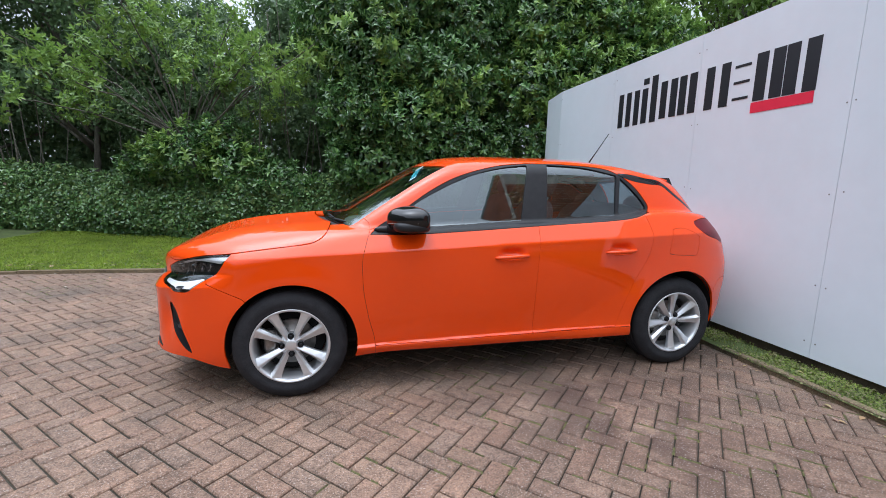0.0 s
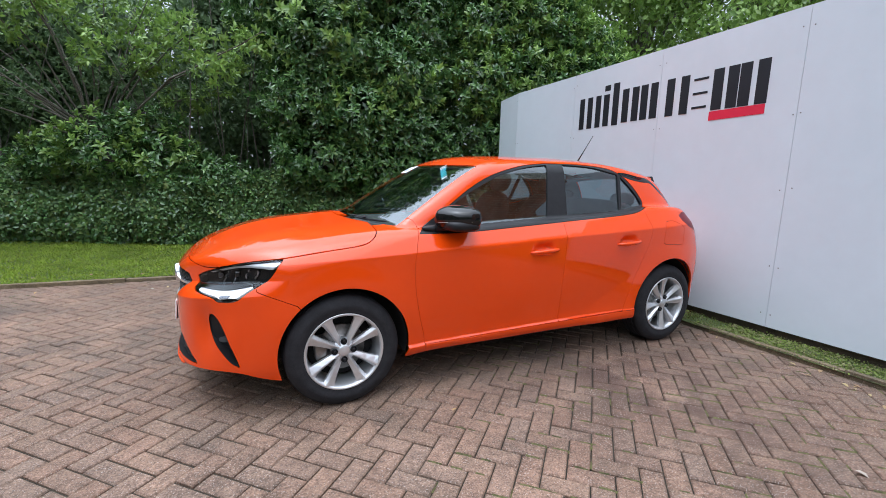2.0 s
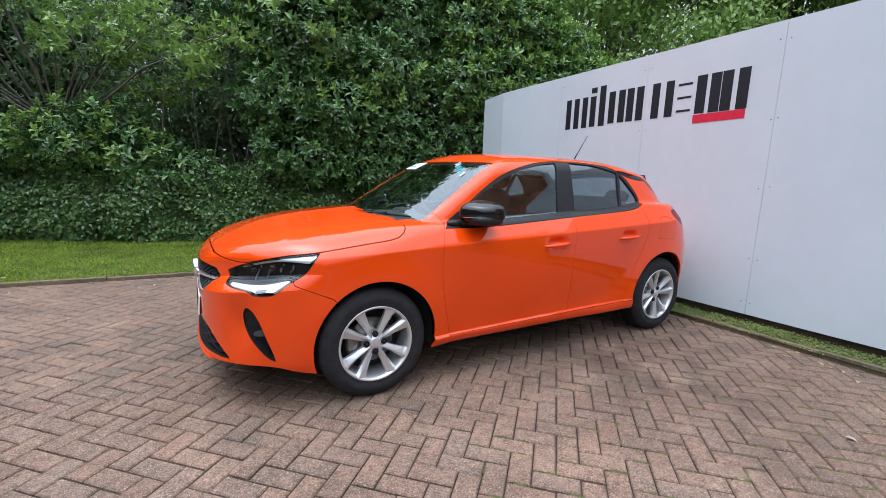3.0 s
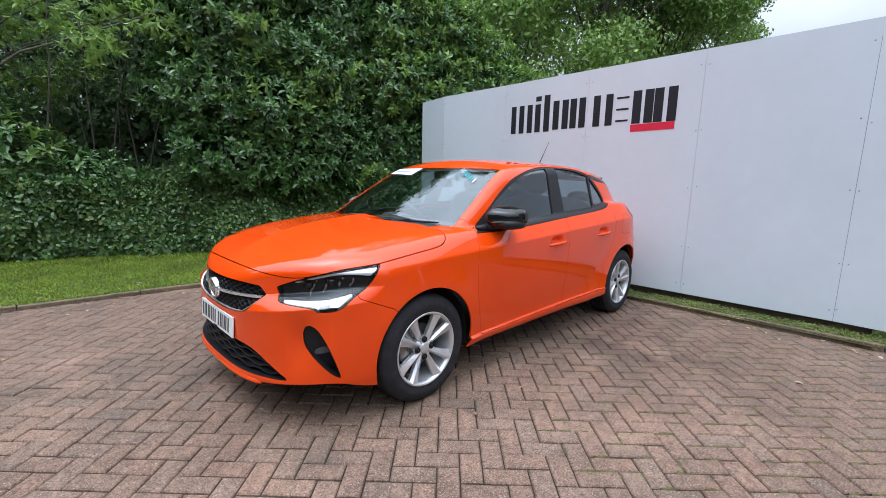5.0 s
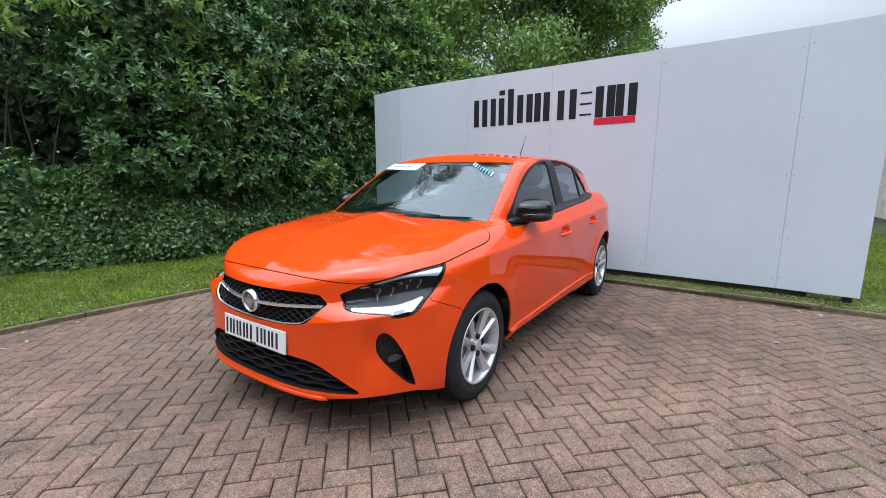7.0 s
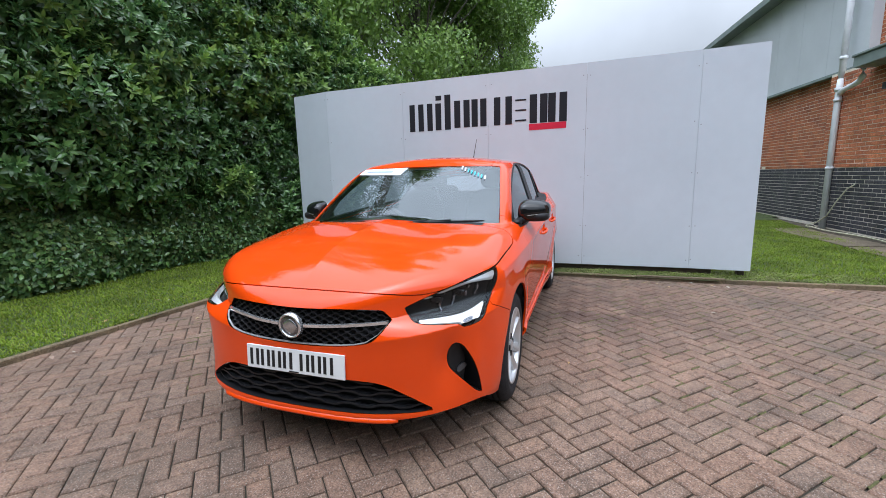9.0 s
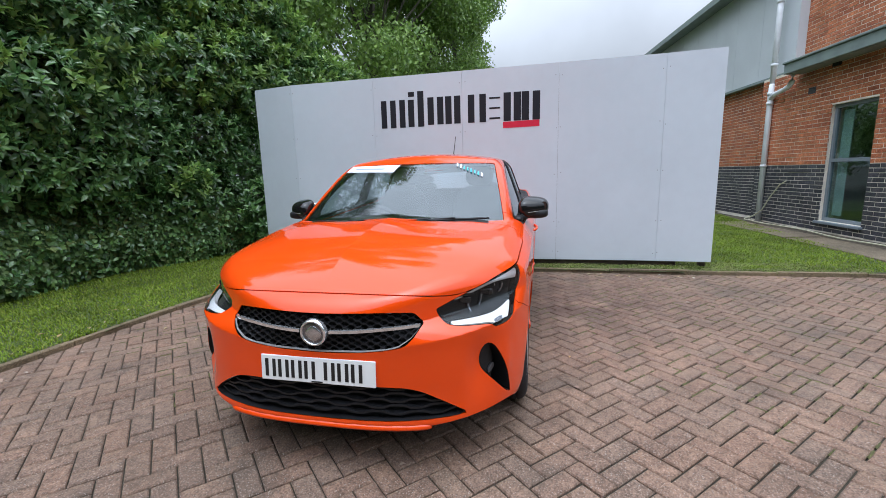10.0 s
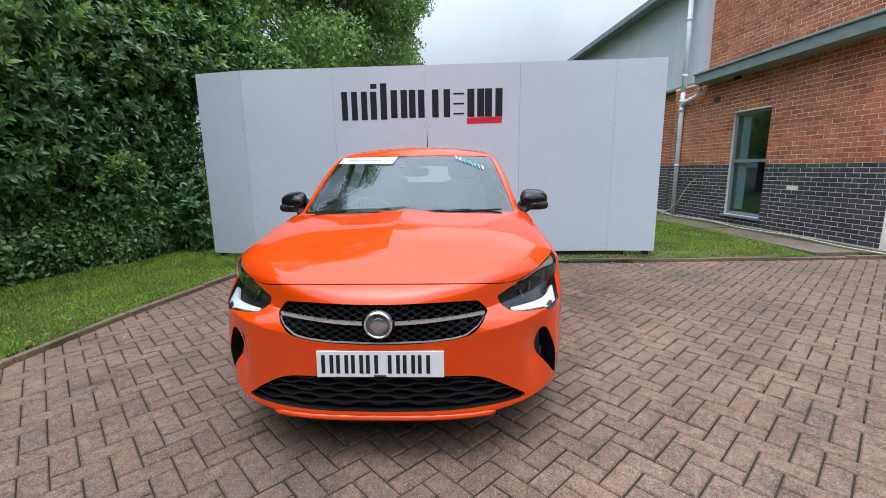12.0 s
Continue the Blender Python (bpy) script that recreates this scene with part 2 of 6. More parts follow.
def tube_mesh(name, pts, radius, sides=8, closed=False):
    """A round bar along a line of points; radius may be a list."""
    pts = [Vector(p) for p in pts]
    n = len(pts)
    verts, faces = [], []
    up = Vector((0, 0, 1))
    for i, p in enumerate(pts):
        a, b = (pts[i - 1] if i or closed else p), (pts[(i + 1) % n] if i < n - 1 or closed else p)
        t = (b - a).normalized()
        ref = up if abs(t.dot(up)) < 0.95 else Vector((1, 0, 0))
        u = t.cross(ref).normalized()
        w = t.cross(u)
        r = radius[i] if isinstance(radius, (list, tuple)) else radius
        for k in range(sides):
            c = 2 * math.pi * k / sides
            verts.append(p + r * (math.cos(c) * u + math.sin(c) * w))
    for i in range(n if closed else n - 1):
        for k in range(sides):
            a, b = i * sides + k, i * sides + (k + 1) % sides
            c, d = ((i + 1) % n) * sides + (k + 1) % sides, ((i + 1) % n) * sides + k
            faces.append((a, d, c, b))
    if not closed:
        faces.append(tuple(range(sides)))
        faces.append(tuple((n - 1) * sides + k for k in reversed(range(sides))))
    return mesh_of(name, verts, faces)


def lathe_mesh(name, profile, sides=64, axis="y"):
    """A profile of (radius, along) turned round an axis."""
    verts, faces = [], []
    for r, a in profile:
        for k in range(sides):
            c = 2 * math.pi * k / sides
            verts.append((r * math.cos(c), a, r * math.sin(c)) if axis == "y" else (r * math.cos(c), r * math.sin(c), a))
    for i in range(len(profile) - 1):
        for k in range(sides):
            a, b = i * sides + k, i * sides + (k + 1) % sides
            faces.append((a, b, b + sides, a + sides) if axis == "y" else (a + sides, b + sides, b, a))
    return mesh_of(name, verts, faces)


def extruded(name, outline, depth, m=None, bevel=0.0):
    """A flat outline (x, y) given thickness along z."""
    bm = bmesh.new()
    vs = [bm.verts.new((x, y, 0)) for x, y in outline]
    f = bm.faces.new(vs)
    if f.calc_area() and f.normal.z < 0:
        f.normal_flip()
    r = bmesh.ops.extrude_face_region(bm, geom=[f])
    bmesh.ops.translate(bm, vec=(0, 0, depth), verts=[g for g in r["geom"] if isinstance(g, bmesh.types.BMVert)])
    bmesh.ops.recalc_face_normals(bm, faces=bm.faces)
    if bevel:
        bmesh.ops.bevel(bm, geom=list(bm.edges), offset=bevel, segments=2, affect="EDGES", profile=0.5)
    if m is not None:
        bmesh.ops.transform(bm, matrix=m, verts=bm.verts)
    me = bpy.data.meshes.new(name)
    bm.to_mesh(me)
    bm.free()
    return me


def ellipsoid(name, centre, radii, power=2.0, nu=32, nv=20, m=None):
    """A rounded block; a higher power makes it squarer."""
    verts, faces = [], []
    e = 2.0 / power

    def sp(c):
        return math.copysign(abs(c) ** e, c)
    for j in range(nv + 1):
        p = -math.pi / 2 + math.pi * j / nv
        for i in range(nu):
            a = 2 * math.pi * i / nu
            verts.append(Vector((centre[0] + radii[0] * sp(math.cos(p)) * sp(math.cos(a)), centre[1] + radii[1] * sp(math.cos(p)) * sp(math.sin(a)), centre[2] + radii[2] * sp(math.sin(p)))))
    if m is not None:
        verts = [m @ v for v in verts]
    for j in range(nv):
        for i in range(nu):
            a, b = j * nu + i, j * nu + (i + 1) % nu
            faces.append((a, b, b + nu, a + nu))
    return mesh_of(name, verts, faces)

# ---- the car: one smooth skin, cut into its panels ----
# x runs from the front axle to the rear, y across (left side negative), z up
XF, XR = -0.265, 2.35
WHEEL_F, WHEEL_R, AXLE_Z = 0.0, 2.538, 0.31
ARCH_F, ARCH_R = (0.012, 0.312, 0.353), (2.522, 0.318, 0.366)


def side_y(x, z):
    """Half width of the lower body: shoulder crease, hollow doors, flared arches, tucked sill."""
    zc = 0.832 + 0.047 * (x - 0.39)
    yc = spl(x, [(-0.9, 0.815), (-0.25, 0.844), (0.4, 0.866), (1.3, 0.870), (2.1, 0.876), (2.6, 0.870), (3.2, 0.80)])
    h = z - zc
    up, down = soft(h, 0.004), soft(-h, 0.004)
    aft = np.clip((x + 0.25) / 0.5, 0, 1)
    y = yc - 0.60 * up - aft * spl(down, [(0, 0), (0.1, 0.0008), (0.2, 0.004), (0.3, 0.010), (0.4, 0.019), (0.48, 0.028), (0.54, 0.034), (0.62, 0.036)])
    # the sill stands proud below the doors
    ledge = np.clip((0.297 + 0.019 * (x - 0.47) - z) / 0.018, 0, 1)
    y = y + 0.022 * aft * ledge * ledge * (3 - 2 * ledge) * np.clip((2.30 - x) / 0.5, 0, 1)
    y = y - (0.9 * aft + 0.20 * (1 - aft)) * soft(0.262 - z, 0.02) - 0.05 * (1 - aft) * soft(0.38 - z, 0.06)
    for cx, cz, r in (ARCH_F, ARCH_R):
        q = np.hypot(x - cx, z - cz)
        y = y + 0.014 * np.exp(-((q - r) / 0.10) ** 2) * (z < 0.9) * np.where(x < 0, np.clip((z - 0.22) / 0.3, 0, 1), 1)
    # the rising crease on the rear door
    e = (x - 1.70) * 0.47 - (z - 0.36) * 0.88
    y = y + 0.020 * np.clip(soft(e, 0.008) / 0.22, 0, 1) * np.clip((x - 1.45) / 0.35, 0, 1) * np.clip((0.78 - z) / 0.25, 0, 1)
    for hx, hz in ((1.285, 0.820), (2.035, 0.842)):
        y = y - 0.030 * np.exp(-((x - hx) / 0.068) ** 4 - ((z - hz) / 0.026) ** 2)
    y = np.maximum(y, 0.05)
    return y


def front_x(z):
    return spl(z, [(0.12, -0.74), (0.20, -0.785), (0.235, -0.838), (0.27, -0.838), (0.33, -0.832), (0.45, -0.830), (0.56, -0.830), (0.65, -0.836), (0.72, -0.832), (0.80, -0.830)])


def rear_x(z):
    return spl(z, [(0.2, 3.05), (0.3, 3.16), (0.5, 3.205), (0.7, 3.20), (0.87, 3.15), (1.0, 3.03), (1.1, 2.95), (1.3, 2.74), (1.42, 2.62)])


def ground_plan(x, y, z, b):
    """How far a spot lies off the plan outline, rounded at nose and tail."""
    # the bumper folds along a line from the grille's end up to the lamp's foot
    low = np.clip((0.668 + 0.14 * (y - 0.42) - z) / 0.075, 0, 1)
    back = np.clip((0.95 - z) / 0.25, 0, 1)
    p = np.where(x > 1, 4.2 + 1.0 * back, 2.15 + 0.90 * low)
    q = np.where(x > 1, 3.0 + 0.5 * back, 1.35 + 0.80 * low)
    n = np.maximum(XF - x, 0) / (XF - front_x(z)) + np.maximum(x - XR, 0) / (rear_x(z) - XR)
    return (n ** q + (y / b) ** p - 1) * b / p


def bonnet_z(x, y):
    c = spl(x, [(-0.93, 0.55), (-0.875, 0.63), (-0.828, 0.700), (-0.785, 0.744), (-0.73, 0.786), (-0.607, 0.856), (-0.49, 0.903), (-0.306, 0.948), (-0.1, 0.974), (0.086, 0.992), (0.2, 0.998), (0.35, 1.0), (0.7, 1.0)])
    ridge = 0.002 * np.exp(-((y - 0.50 - 0.10 * x) / 0.10) ** 2)
    crease = 0.030 * (1 - np.exp(-np.sqrt(y * y + 1e-8) / 0.32)) * np.clip((x + 0.76) / 0.24, 0, 1)
    return c + 0.010 - crease - 0.020 * (y / 0.7) ** 2 - 0.055 * (y / 0.78) ** 6 * np.clip((0.42 - x) / 0.7, 0, 1) + ridge * np.clip((x + 0.8) / 0.3, 0, 1)


def belt_z(x):
    return spl(x, [(0.2, 0.95), (0.45, 0.945), (1.1, 0.972), (1.47, 0.988), (1.86, 1.005), (2.1, 1.03), (2.3, 1.06), (2.6, 1.06), (3.2, 1.0)])


def screen_x(y, z):
    """The curved windscreen."""
    r = z - 0.96
    return 0.168 + 0.33 * y ** 2 + 1.69 * r - 0.25 * r * (0.42 - r)


def roof_z(x, y):
    c = spl(x, [(0.5, 1.30), (0.8, 1.375), (0.97, 1.405), (1.2, 1.427), (1.5, 1.434), (1.85, 1.436), (2.15, 1.420), (2.45, 1.374), (2.65, 1.338), (2.9, 1.30)])
    return c - 0.055 * (y / 0.6) ** 2


def field(x, y, z):
    y = np.abs(y)
    b = side_y(x, z)
    lower = ground_plan(x, y, z, b)
    # the bumper is scooped out beside the fog insert and flares behind it
    d = x + y
    lower = lower + np.clip((-0.30 - x) / 0.15, 0, 1) * (0.025 * np.exp(-((d - 0.005) / 0.085) ** 2 - ((z - 0.46) / 0.11) ** 2) - 0.009 * np.exp(-((d - 0.22) / 0.055) ** 2 - ((z - 0.42) / 0.13) ** 2))
    w = np.clip((x - 0.17) / 0.40, 0, 1)
    w = w * w * (3 - 2 * w)
    top = (z - ((1 - w) * bonnet_z(x, y) + w * (belt_z(x) + 0.012))) * 0.93
    k = spl(x, [(-0.9, 0.03), (-0.6, 0.05), (-0.2, 0.075), (0.2, 0.065), (0.45, 0.045), (0.6, 0.035), (0.8, 0.03), (3, 0.03)])
    lower = smax(lower, top, np.maximum(k, 0.02))
    g = spl(x, [(0.2, 0.755), (0.6, 0.79), (1.0, 0.806), (1.5, 0.812), (2.2, 0.80), (2.7, 0.755), (3.2, 0.69)])
    r = np.maximum(z - 0.95, 0)
    g = np.maximum(g - 0.036 - 0.345 * r - 0.06 * r ** 2, 0.05)
    house = smax(ground_plan(np.maximum(x, 1.0), y, z, g), (z - roof_z(x, y)) * 0.97, 0.07)
    house = smax(house, (screen_x(y, z) - x) * 0.52, 0.05)
    house = smax(house, 0.90 - z, 0.02)
    return smin(lower, house, 0.025)


def skin():
    """The whole left half, by rays from the middle line outward."""
    st = []
    for a in np.linspace(0, 90, 76)[:-1]:
        st.append((XF, math.cos(radians(a)) * -1, -math.sin(radians(a))))
    for x in np.linspace(XF, XR, 236)[:-1]:
        st.append((x, 0.0, -1.0))
    for a in np.linspace(90, 0, 46):
        st.append((XR, math.cos(radians(a)), -math.sin(radians(a))))
    psi = np.radians(np.concatenate([np.linspace(a, b, n)[:-1] for a, b, n in ((-40, -18.5, 22), (-18.5, -13, 20), (-13, -2, 13), (-2, 12, 32), (12, 16.5, 6), (16.5, 26, 26), (26, 36, 12))] + [np.linspace(36, 90, 66)]))
    st = np.array(st)
    ox, dx, dy = (np.repeat(st[:, i:i + 1], len(psi), 1) for i in range(3))
    c, s = np.cos(psi)[None, :], np.sin(psi)[None, :]
    dx, dy, dz = dx * c, dy * c, np.repeat(s, len(st), 0)
    lo, hi = np.zeros_like(dx), np.full_like(dx, 2.2)
    for _ in range(34):
        mid = (lo + hi) / 2
        inside = field(ox + mid * dx, mid * dy, 0.55 + mid * dz) < 0
        lo, hi = np.where(inside, mid, lo), np.where(inside, hi, mid)
    x, y, z = ox + lo * dx, lo * dy, 0.55 + lo * dz
    y[np.abs(y) < 1e-6] = 0
    e = 0.002
    ye = np.minimum(y, -1.5 * e)
    n = np.stack([field(x + e, ye, z) - field(x - e, ye, z), field(x, ye + e, z) - field(x, ye - e, z), field(x, ye, z + e) - field(x, ye, z - e)], -1)
    n[(np.abs(y) < 1e-4) & ((z < 0.79) | (x > 0.3)), 1] = 0
    n /= np.linalg.norm(n, axis=-1, keepdims=True) + 1e-12
    V, N = np.stack([x, y, z], -1).reshape(-1, 3), n.reshape(-1, 3)
    m, F = len(psi), []
    for i in range(len(st) - 1):
        for j in range(m - 1):
            a = i * m + j
            f = (a, a + m, a + m + 1, a + 1)
            if j == m - 2 and st[i, 0] == st[i + 1, 0]:
                f = (a, a + m, a + 1)
            F.append(f)
    return V, N, F


def xz(V, pts, **k):
    return sd_poly(V[:, 0], V[:, 2], closed_curve(pts, **k))


def yz(V, pts, **k):
    return sd_poly(-V[:, 1], V[:, 2], closed_curve(pts, **k))


def wz(V, pts, **k):
    """Seen along the front corner's diagonal."""
    return sd_poly(V[:, 0] - V[:, 1], V[:, 2], closed_curve(pts, **k))


GAP = 0.0016
REST = skin()


def take(shape, gap=GAP):
    """Cuts a panel out of what is left of the skin, leaving a shut line."""
    global REST
    d = shape(REST[0])
    piece = clip(*REST, d + gap)
    REST = clip(*REST, gap - d)
    return piece


def keep_main(P):
    """Keeps a panel's largest piece; stray scraps go back to what is left of the skin."""
    global REST
    V, N, F = P
    root = list(range(len(V)))

    def top(i):
        while root[i] != i:
            root[i] = root[root[i]]
            i = root[i]
        return i

    for f in F:
        for k in f[1:]:
            root[top(k)] = top(f[0])
    mark = [top(f[0]) for f in F]
    best = max(set(mark), key=mark.count)
    n = len(REST[0])
    scraps = [tuple(i + n for i in f) for f, m in zip(F, mark) if m != best]
    if scraps:
        REST = (np.vstack([REST[0], V]), np.vstack([REST[1], N]), list(REST[2]) + scraps)
    F = [f for f, m in zip(F, mark) if m == best]
    used = sorted({i for f in F for i in f})
    at = {i: k for k, i in enumerate(used)}
    return V[used], N[used], [tuple(at[i] for i in f) for f in F]


# below the body's lower edge, and the wheel arches, there is nothing
take(lambda V: V[:, 2] - spl(V[:, 0], [(-0.9, 0.228), (-0.82, 0.232), (-0.74, 0.247), (-0.66, 0.254), (-0.51, 0.250), (-0.42, 0.220), (-0.345, 0.199), (-0.2, 0.19), (0.2, 0.2), (0.36, 0.222), (1.1, 0.240), (2.14, 0.250), (2.9, 0.28), (3.3, 0.30)]), 0)
for _cx, _cz, _r in (ARCH_F, ARCH_R):
    take(lambda V: np.hypot(V[:, 0] - _cx, V[:, 2] - _cz) - _r, 0)
SHELL = REST

# glass and window surround
P_SCREEN = take(lambda V: np.maximum(np.maximum(yz(V, [(-0.3, 0.955), (0.3, 0.955), (0.690, 0.968), (0.650, 1.11), (0.585, 1.312), (0.553, 1.36), (0.53, 1.5), (-0.2, 1.5)], corner=(2, 5, 6, 7)), V[:, 0] - (0.818 + 0.33 * V[:, 1] ** 2)), (0.16 + 0.36 * V[:, 1] ** 2) - V[:, 0]))
def pillar_y(V):
    """Half width of the cabin at each spot."""
    r = np.maximum(V[:, 2] - 0.95, 0)
    return spl(V[:, 0], [(0.2, 0.755), (0.6, 0.79), (1.0, 0.806), (1.5, 0.812), (2.2, 0.79), (2.7, 0.71), (3.2, 0.58)]) - 0.036 - 0.345 * r - 0.06 * r ** 2


OUT_SIDE = [(0.438, 0.931), (0.79, 0.937), (1.481, 0.981), (2.082, 1.022), (2.272, 1.064), (2.338, 1.088), (2.334, 1.13), (2.254, 1.234), (2.136, 1.317), (1.978, 1.360), (1.571, 1.377), (1.473, 1.371), (1.246, 1.344), (1.011, 1.280), (0.827, 1.191), (0.634, 1.063), (0.483, 0.965)]
P_SURROUND = take(lambda V: np.maximum(xz(V, OUT_SIDE, corner=(0,)), np.maximum(V[:, 1] + pillar_y(V) - 0.030, 0.35 - V[:, 0])))


def cut_from(P, shape, gap=GAP):
    d = shape(P[0])
    return clip(*P, d + gap), clip(*P, gap - d)


P_GLASS_F, P_SURROUND = cut_from(P_SURROUND, lambda V: xz(V, [(0.575, 0.966), (0.785, 0.974), (1.385, 1.011), (1.466, 1.361), (1.285, 1.337), (1.093, 1.288), (0.905, 1.208), (0.705, 1.096)], corner=(0, 2, 3)), 0.0)
P_GLASS_R, P_SURROUND = cut_from(P_SURROUND, lambda V: xz(V, [(1.558, 1.024), (1.85, 1.036), (2.068, 1.048), (2.092, 1.17), (2.124, 1.310), (1.88, 1.356), (1.607, 1.368)], corner=(0, 2, 4, 6)), 0.0)
P_GLASS_Q, P_SURROUND = cut_from(P_SURROUND, lambda V: xz(V, [(2.092, 1.054), (2.27, 1.080), (2.320, 1.088), (2.308, 1.13), (2.250, 1.200), (2.148, 1.296)], corner=(0, 5)), 0.0)

# nose
LAMP_OUT = [(-0.205, 0.712), (-0.057, 0.750), (0.204, 0.799), (0.36, 0.818), (0.512, 0.829), (0.488, 0.778), (0.437, 0.727), (0.345, 0.675), (0.262, 0.626), (0.125, 0.616), (0.085, 0.638), (-0.150, 0.652), (-0.188, 0.682)]
P_LAMP = take(lambda V: np.maximum(wz(V, LAMP_OUT, corner=(0, 4, 9, 10)), V[:, 0] - 0.1))
GRILLE_OUT = [(-0.35, 0.716), (0, 0.714), (0.26, 0.717), (0.402, 0.708), (0.440, 0.664), (0.403, 0.612), (0.350, 0.579), (0.20, 0.558), (0, 0.551), (-0.20, 0.558)]
P_GRILLE = take(lambda V: np.maximum(yz(V, GRILLE_OUT, corner=(3, 4)), V[:, 0] + 0.3))
INTAKE_OUT = [(-0.3, 0.409), (0, 0.411), (0.28, 0.410), (0.41, 0.397), (0.515, 0.344), (0.624, 0.268), (0.48, 0.268), (0.28, 0.264), (0, 0.262), (-0.2, 0.263)]
P_INTAKE = take(lambda V: np.maximum(yz(V, INTAKE_OUT, corner=(5,)), V[:, 0] + 0.3))
FOG_OUT = [(0.058, 0.552), (0.118, 0.530), (0.180, 0.462), (0.220, 0.395), (0.250, 0.330), (0.268, 0.279), (0.205, 0.308), (0.120, 0.367), (0.040, 0.428), (0.016, 0.468), (0.020, 0.520)]
P_FOG = take(lambda V: np.maximum(wz(V, FOG_OUT, corner=(5,)), V[:, 0] + 0.1))

# opening panels and painted body
BONNET_EDGE = [(-1.1, 0.784), (-0.76, 0.784), (-0.63, 0.762), (-0.47, 0.804), (-0.26, 0.834), (-0.06, 0.860), (0.10, 0.881), (0.165, 0.906), (0.208, 0.95), (0.24, 1.02), (0.5, 1.3), (-1.1, 1.3)]
P_BONNET = take(lambda V: np.maximum(xz(V, BONNET_EDGE, corner=(0, 1, 9, 10, 11)), V[:, 0] - (0.105 + 0.46 * V[:, 1] ** 2)), 0.0024)
P_COWL = take(lambda V: np.maximum(np.maximum(V[:, 0] - (0.42 + 0.30 * V[:, 1] ** 2), np.maximum(V[:, 2] - 0.992, np.abs(V[:, 1]) - 0.60)), np.maximum(0.93 - V[:, 2], -0.1 - V[:, 0])), 0.001)
P_COWL = keep_main(P_COWL)
P_BUMPER = take(lambda V: xz(V, [(-1.2, 0.0), (-0.15, 0.0), (-0.20, 0.50), (-0.235, 0.592), (-0.42, 0.672), (-0.46, 0.85), (-1.2, 0.85)], corner=(0, 1, 3, 4, 5, 6)))
P_WING = take(lambda V: xz(V, [(-0.6, 0.0), (0.47, 0.0), (0.467, 0.289), (0.430, 0.45), (0.402, 0.60), (0.394, 0.72), (0.398, 0.816), (0.430, 0.925), (0.446, 0.972), (0.42, 1.01), (-0.6, 1.01)], corner=(0, 1, 9, 10)), 0.0010)
P_WING = keep_main(P_WING)
P_DOOR_F = take(lambda V: xz(V, [(0.469, 0.285), (1.461, 0.302), (1.461, 0.70), (1.475, 1.0), (1.48, 1.12), (0.75, 1.0), (0.46, 0.960), (0.42, 0.93), (0.385, 0.816), (0.385, 0.672), (0.42, 0.45)], corner=(0, 1, 4, 5)), 0.0010)
P_DOOR_R = take(lambda V: np.maximum(xz(V, [(1.461, 0.302), (2.05, 0.318), (2.09, 0.45), (2.165, 0.63), (2.245, 0.788), (2.272, 0.93), (2.25, 1.07), (1.44, 1.15), (1.448, 0.7)], corner=(0, 1, 6, 7)), V[:, 0] - 2.9), 0.0010)
P_SILL = take(lambda V: xz(V, [(0.2, 0.1), (2.3, 0.1), (2.3, 0.319), (1.461, 0.301), (0.2, 0.281)], corner=(0, 1, 2, 3, 4)))
P_FLAP = take(lambda V: np.maximum(xz(V, [(2.425, 0.798), (2.625, 0.787), (2.645, 0.80), (2.655, 0.900), (2.64, 0.925), (2.53, 0.970), (2.445, 0.966), (2.425, 0.95), (2.408, 0.815)]), V[:, 1] + 0.5), 0.001)
P_TAIL = take(lambda V: np.maximum(xz(V, [(2.635, 0.995), (2.655, 1.016), (2.76, 1.030), (2.95, 1.012), (3.2, 0.95), (3.25, 0.86), (2.95, 0.862), (2.89, 0.882), (2.72, 0.930)]), 0.55 + V[:, 1]))
P_BACKLIGHT = take(lambda V: np.maximum(yz(V, [(-0.3, 1.04), (0.3, 1.04), (0.52, 1.05), (0.44, 1.27), (0.2, 1.29), (-0.3, 1.29)], corner=(2, 3)), 2.4 - V[:, 0]))
P_REAR = take(lambda V: xz(V, [(2.83, 0.1), (3.6, 0.1), (3.6, 0.56), (3.1, 0.60), (2.86, 0.56)], corner=(0, 1, 2, 3)))
P_STRIP = take(lambda V: np.maximum(xz(V, [(2.13, 1.326), (2.25, 1.319), (2.37, 1.298), (2.49, 1.282), (2.62, 1.20), (2.85, 1.07), (2.83, 1.060), (2.61, 1.180), (2.50, 1.248), (2.40, 1.256), (2.26, 1.274), (2.165, 1.302)], corner=(0, 5, 6)), V[:, 1] + 0.3), 0.001)
P_ROOF = take(lambda V: np.maximum(np.maximum(np.abs(V[:, 1]) - 0.515, 1.30 - V[:, 2]), 0.8 - V[:, 0]), 0.0015)

car = thing("car", "orange five-door hatchback car with black mirrors parked on block paving", "car", m=pose(0, 0.015, 0))


def panel(name, P, mat, depth=0.012, label="", two=True, parent=None):
    """A panel on the left with its twin on the right, or one that spans both."""
    parent = parent or car
    if two:
        made = [put(name, mesh_of(name, *_ordered(rimmed(*P, depth))), mat, parent, label)]
        made.append(put(name, mesh_of(name, *_ordered(mirrored(*rimmed(*P, depth)))), mat, parent, label))
        return made
    return put(name, mesh_of(name, *_ordered(both(rimmed(*P, depth)))), mat, parent, label)


def _ordered(P):
    V, N, F = P
    return V, F, N / (np.linalg.norm(N, axis=1, keepdims=True) + 1e-9)


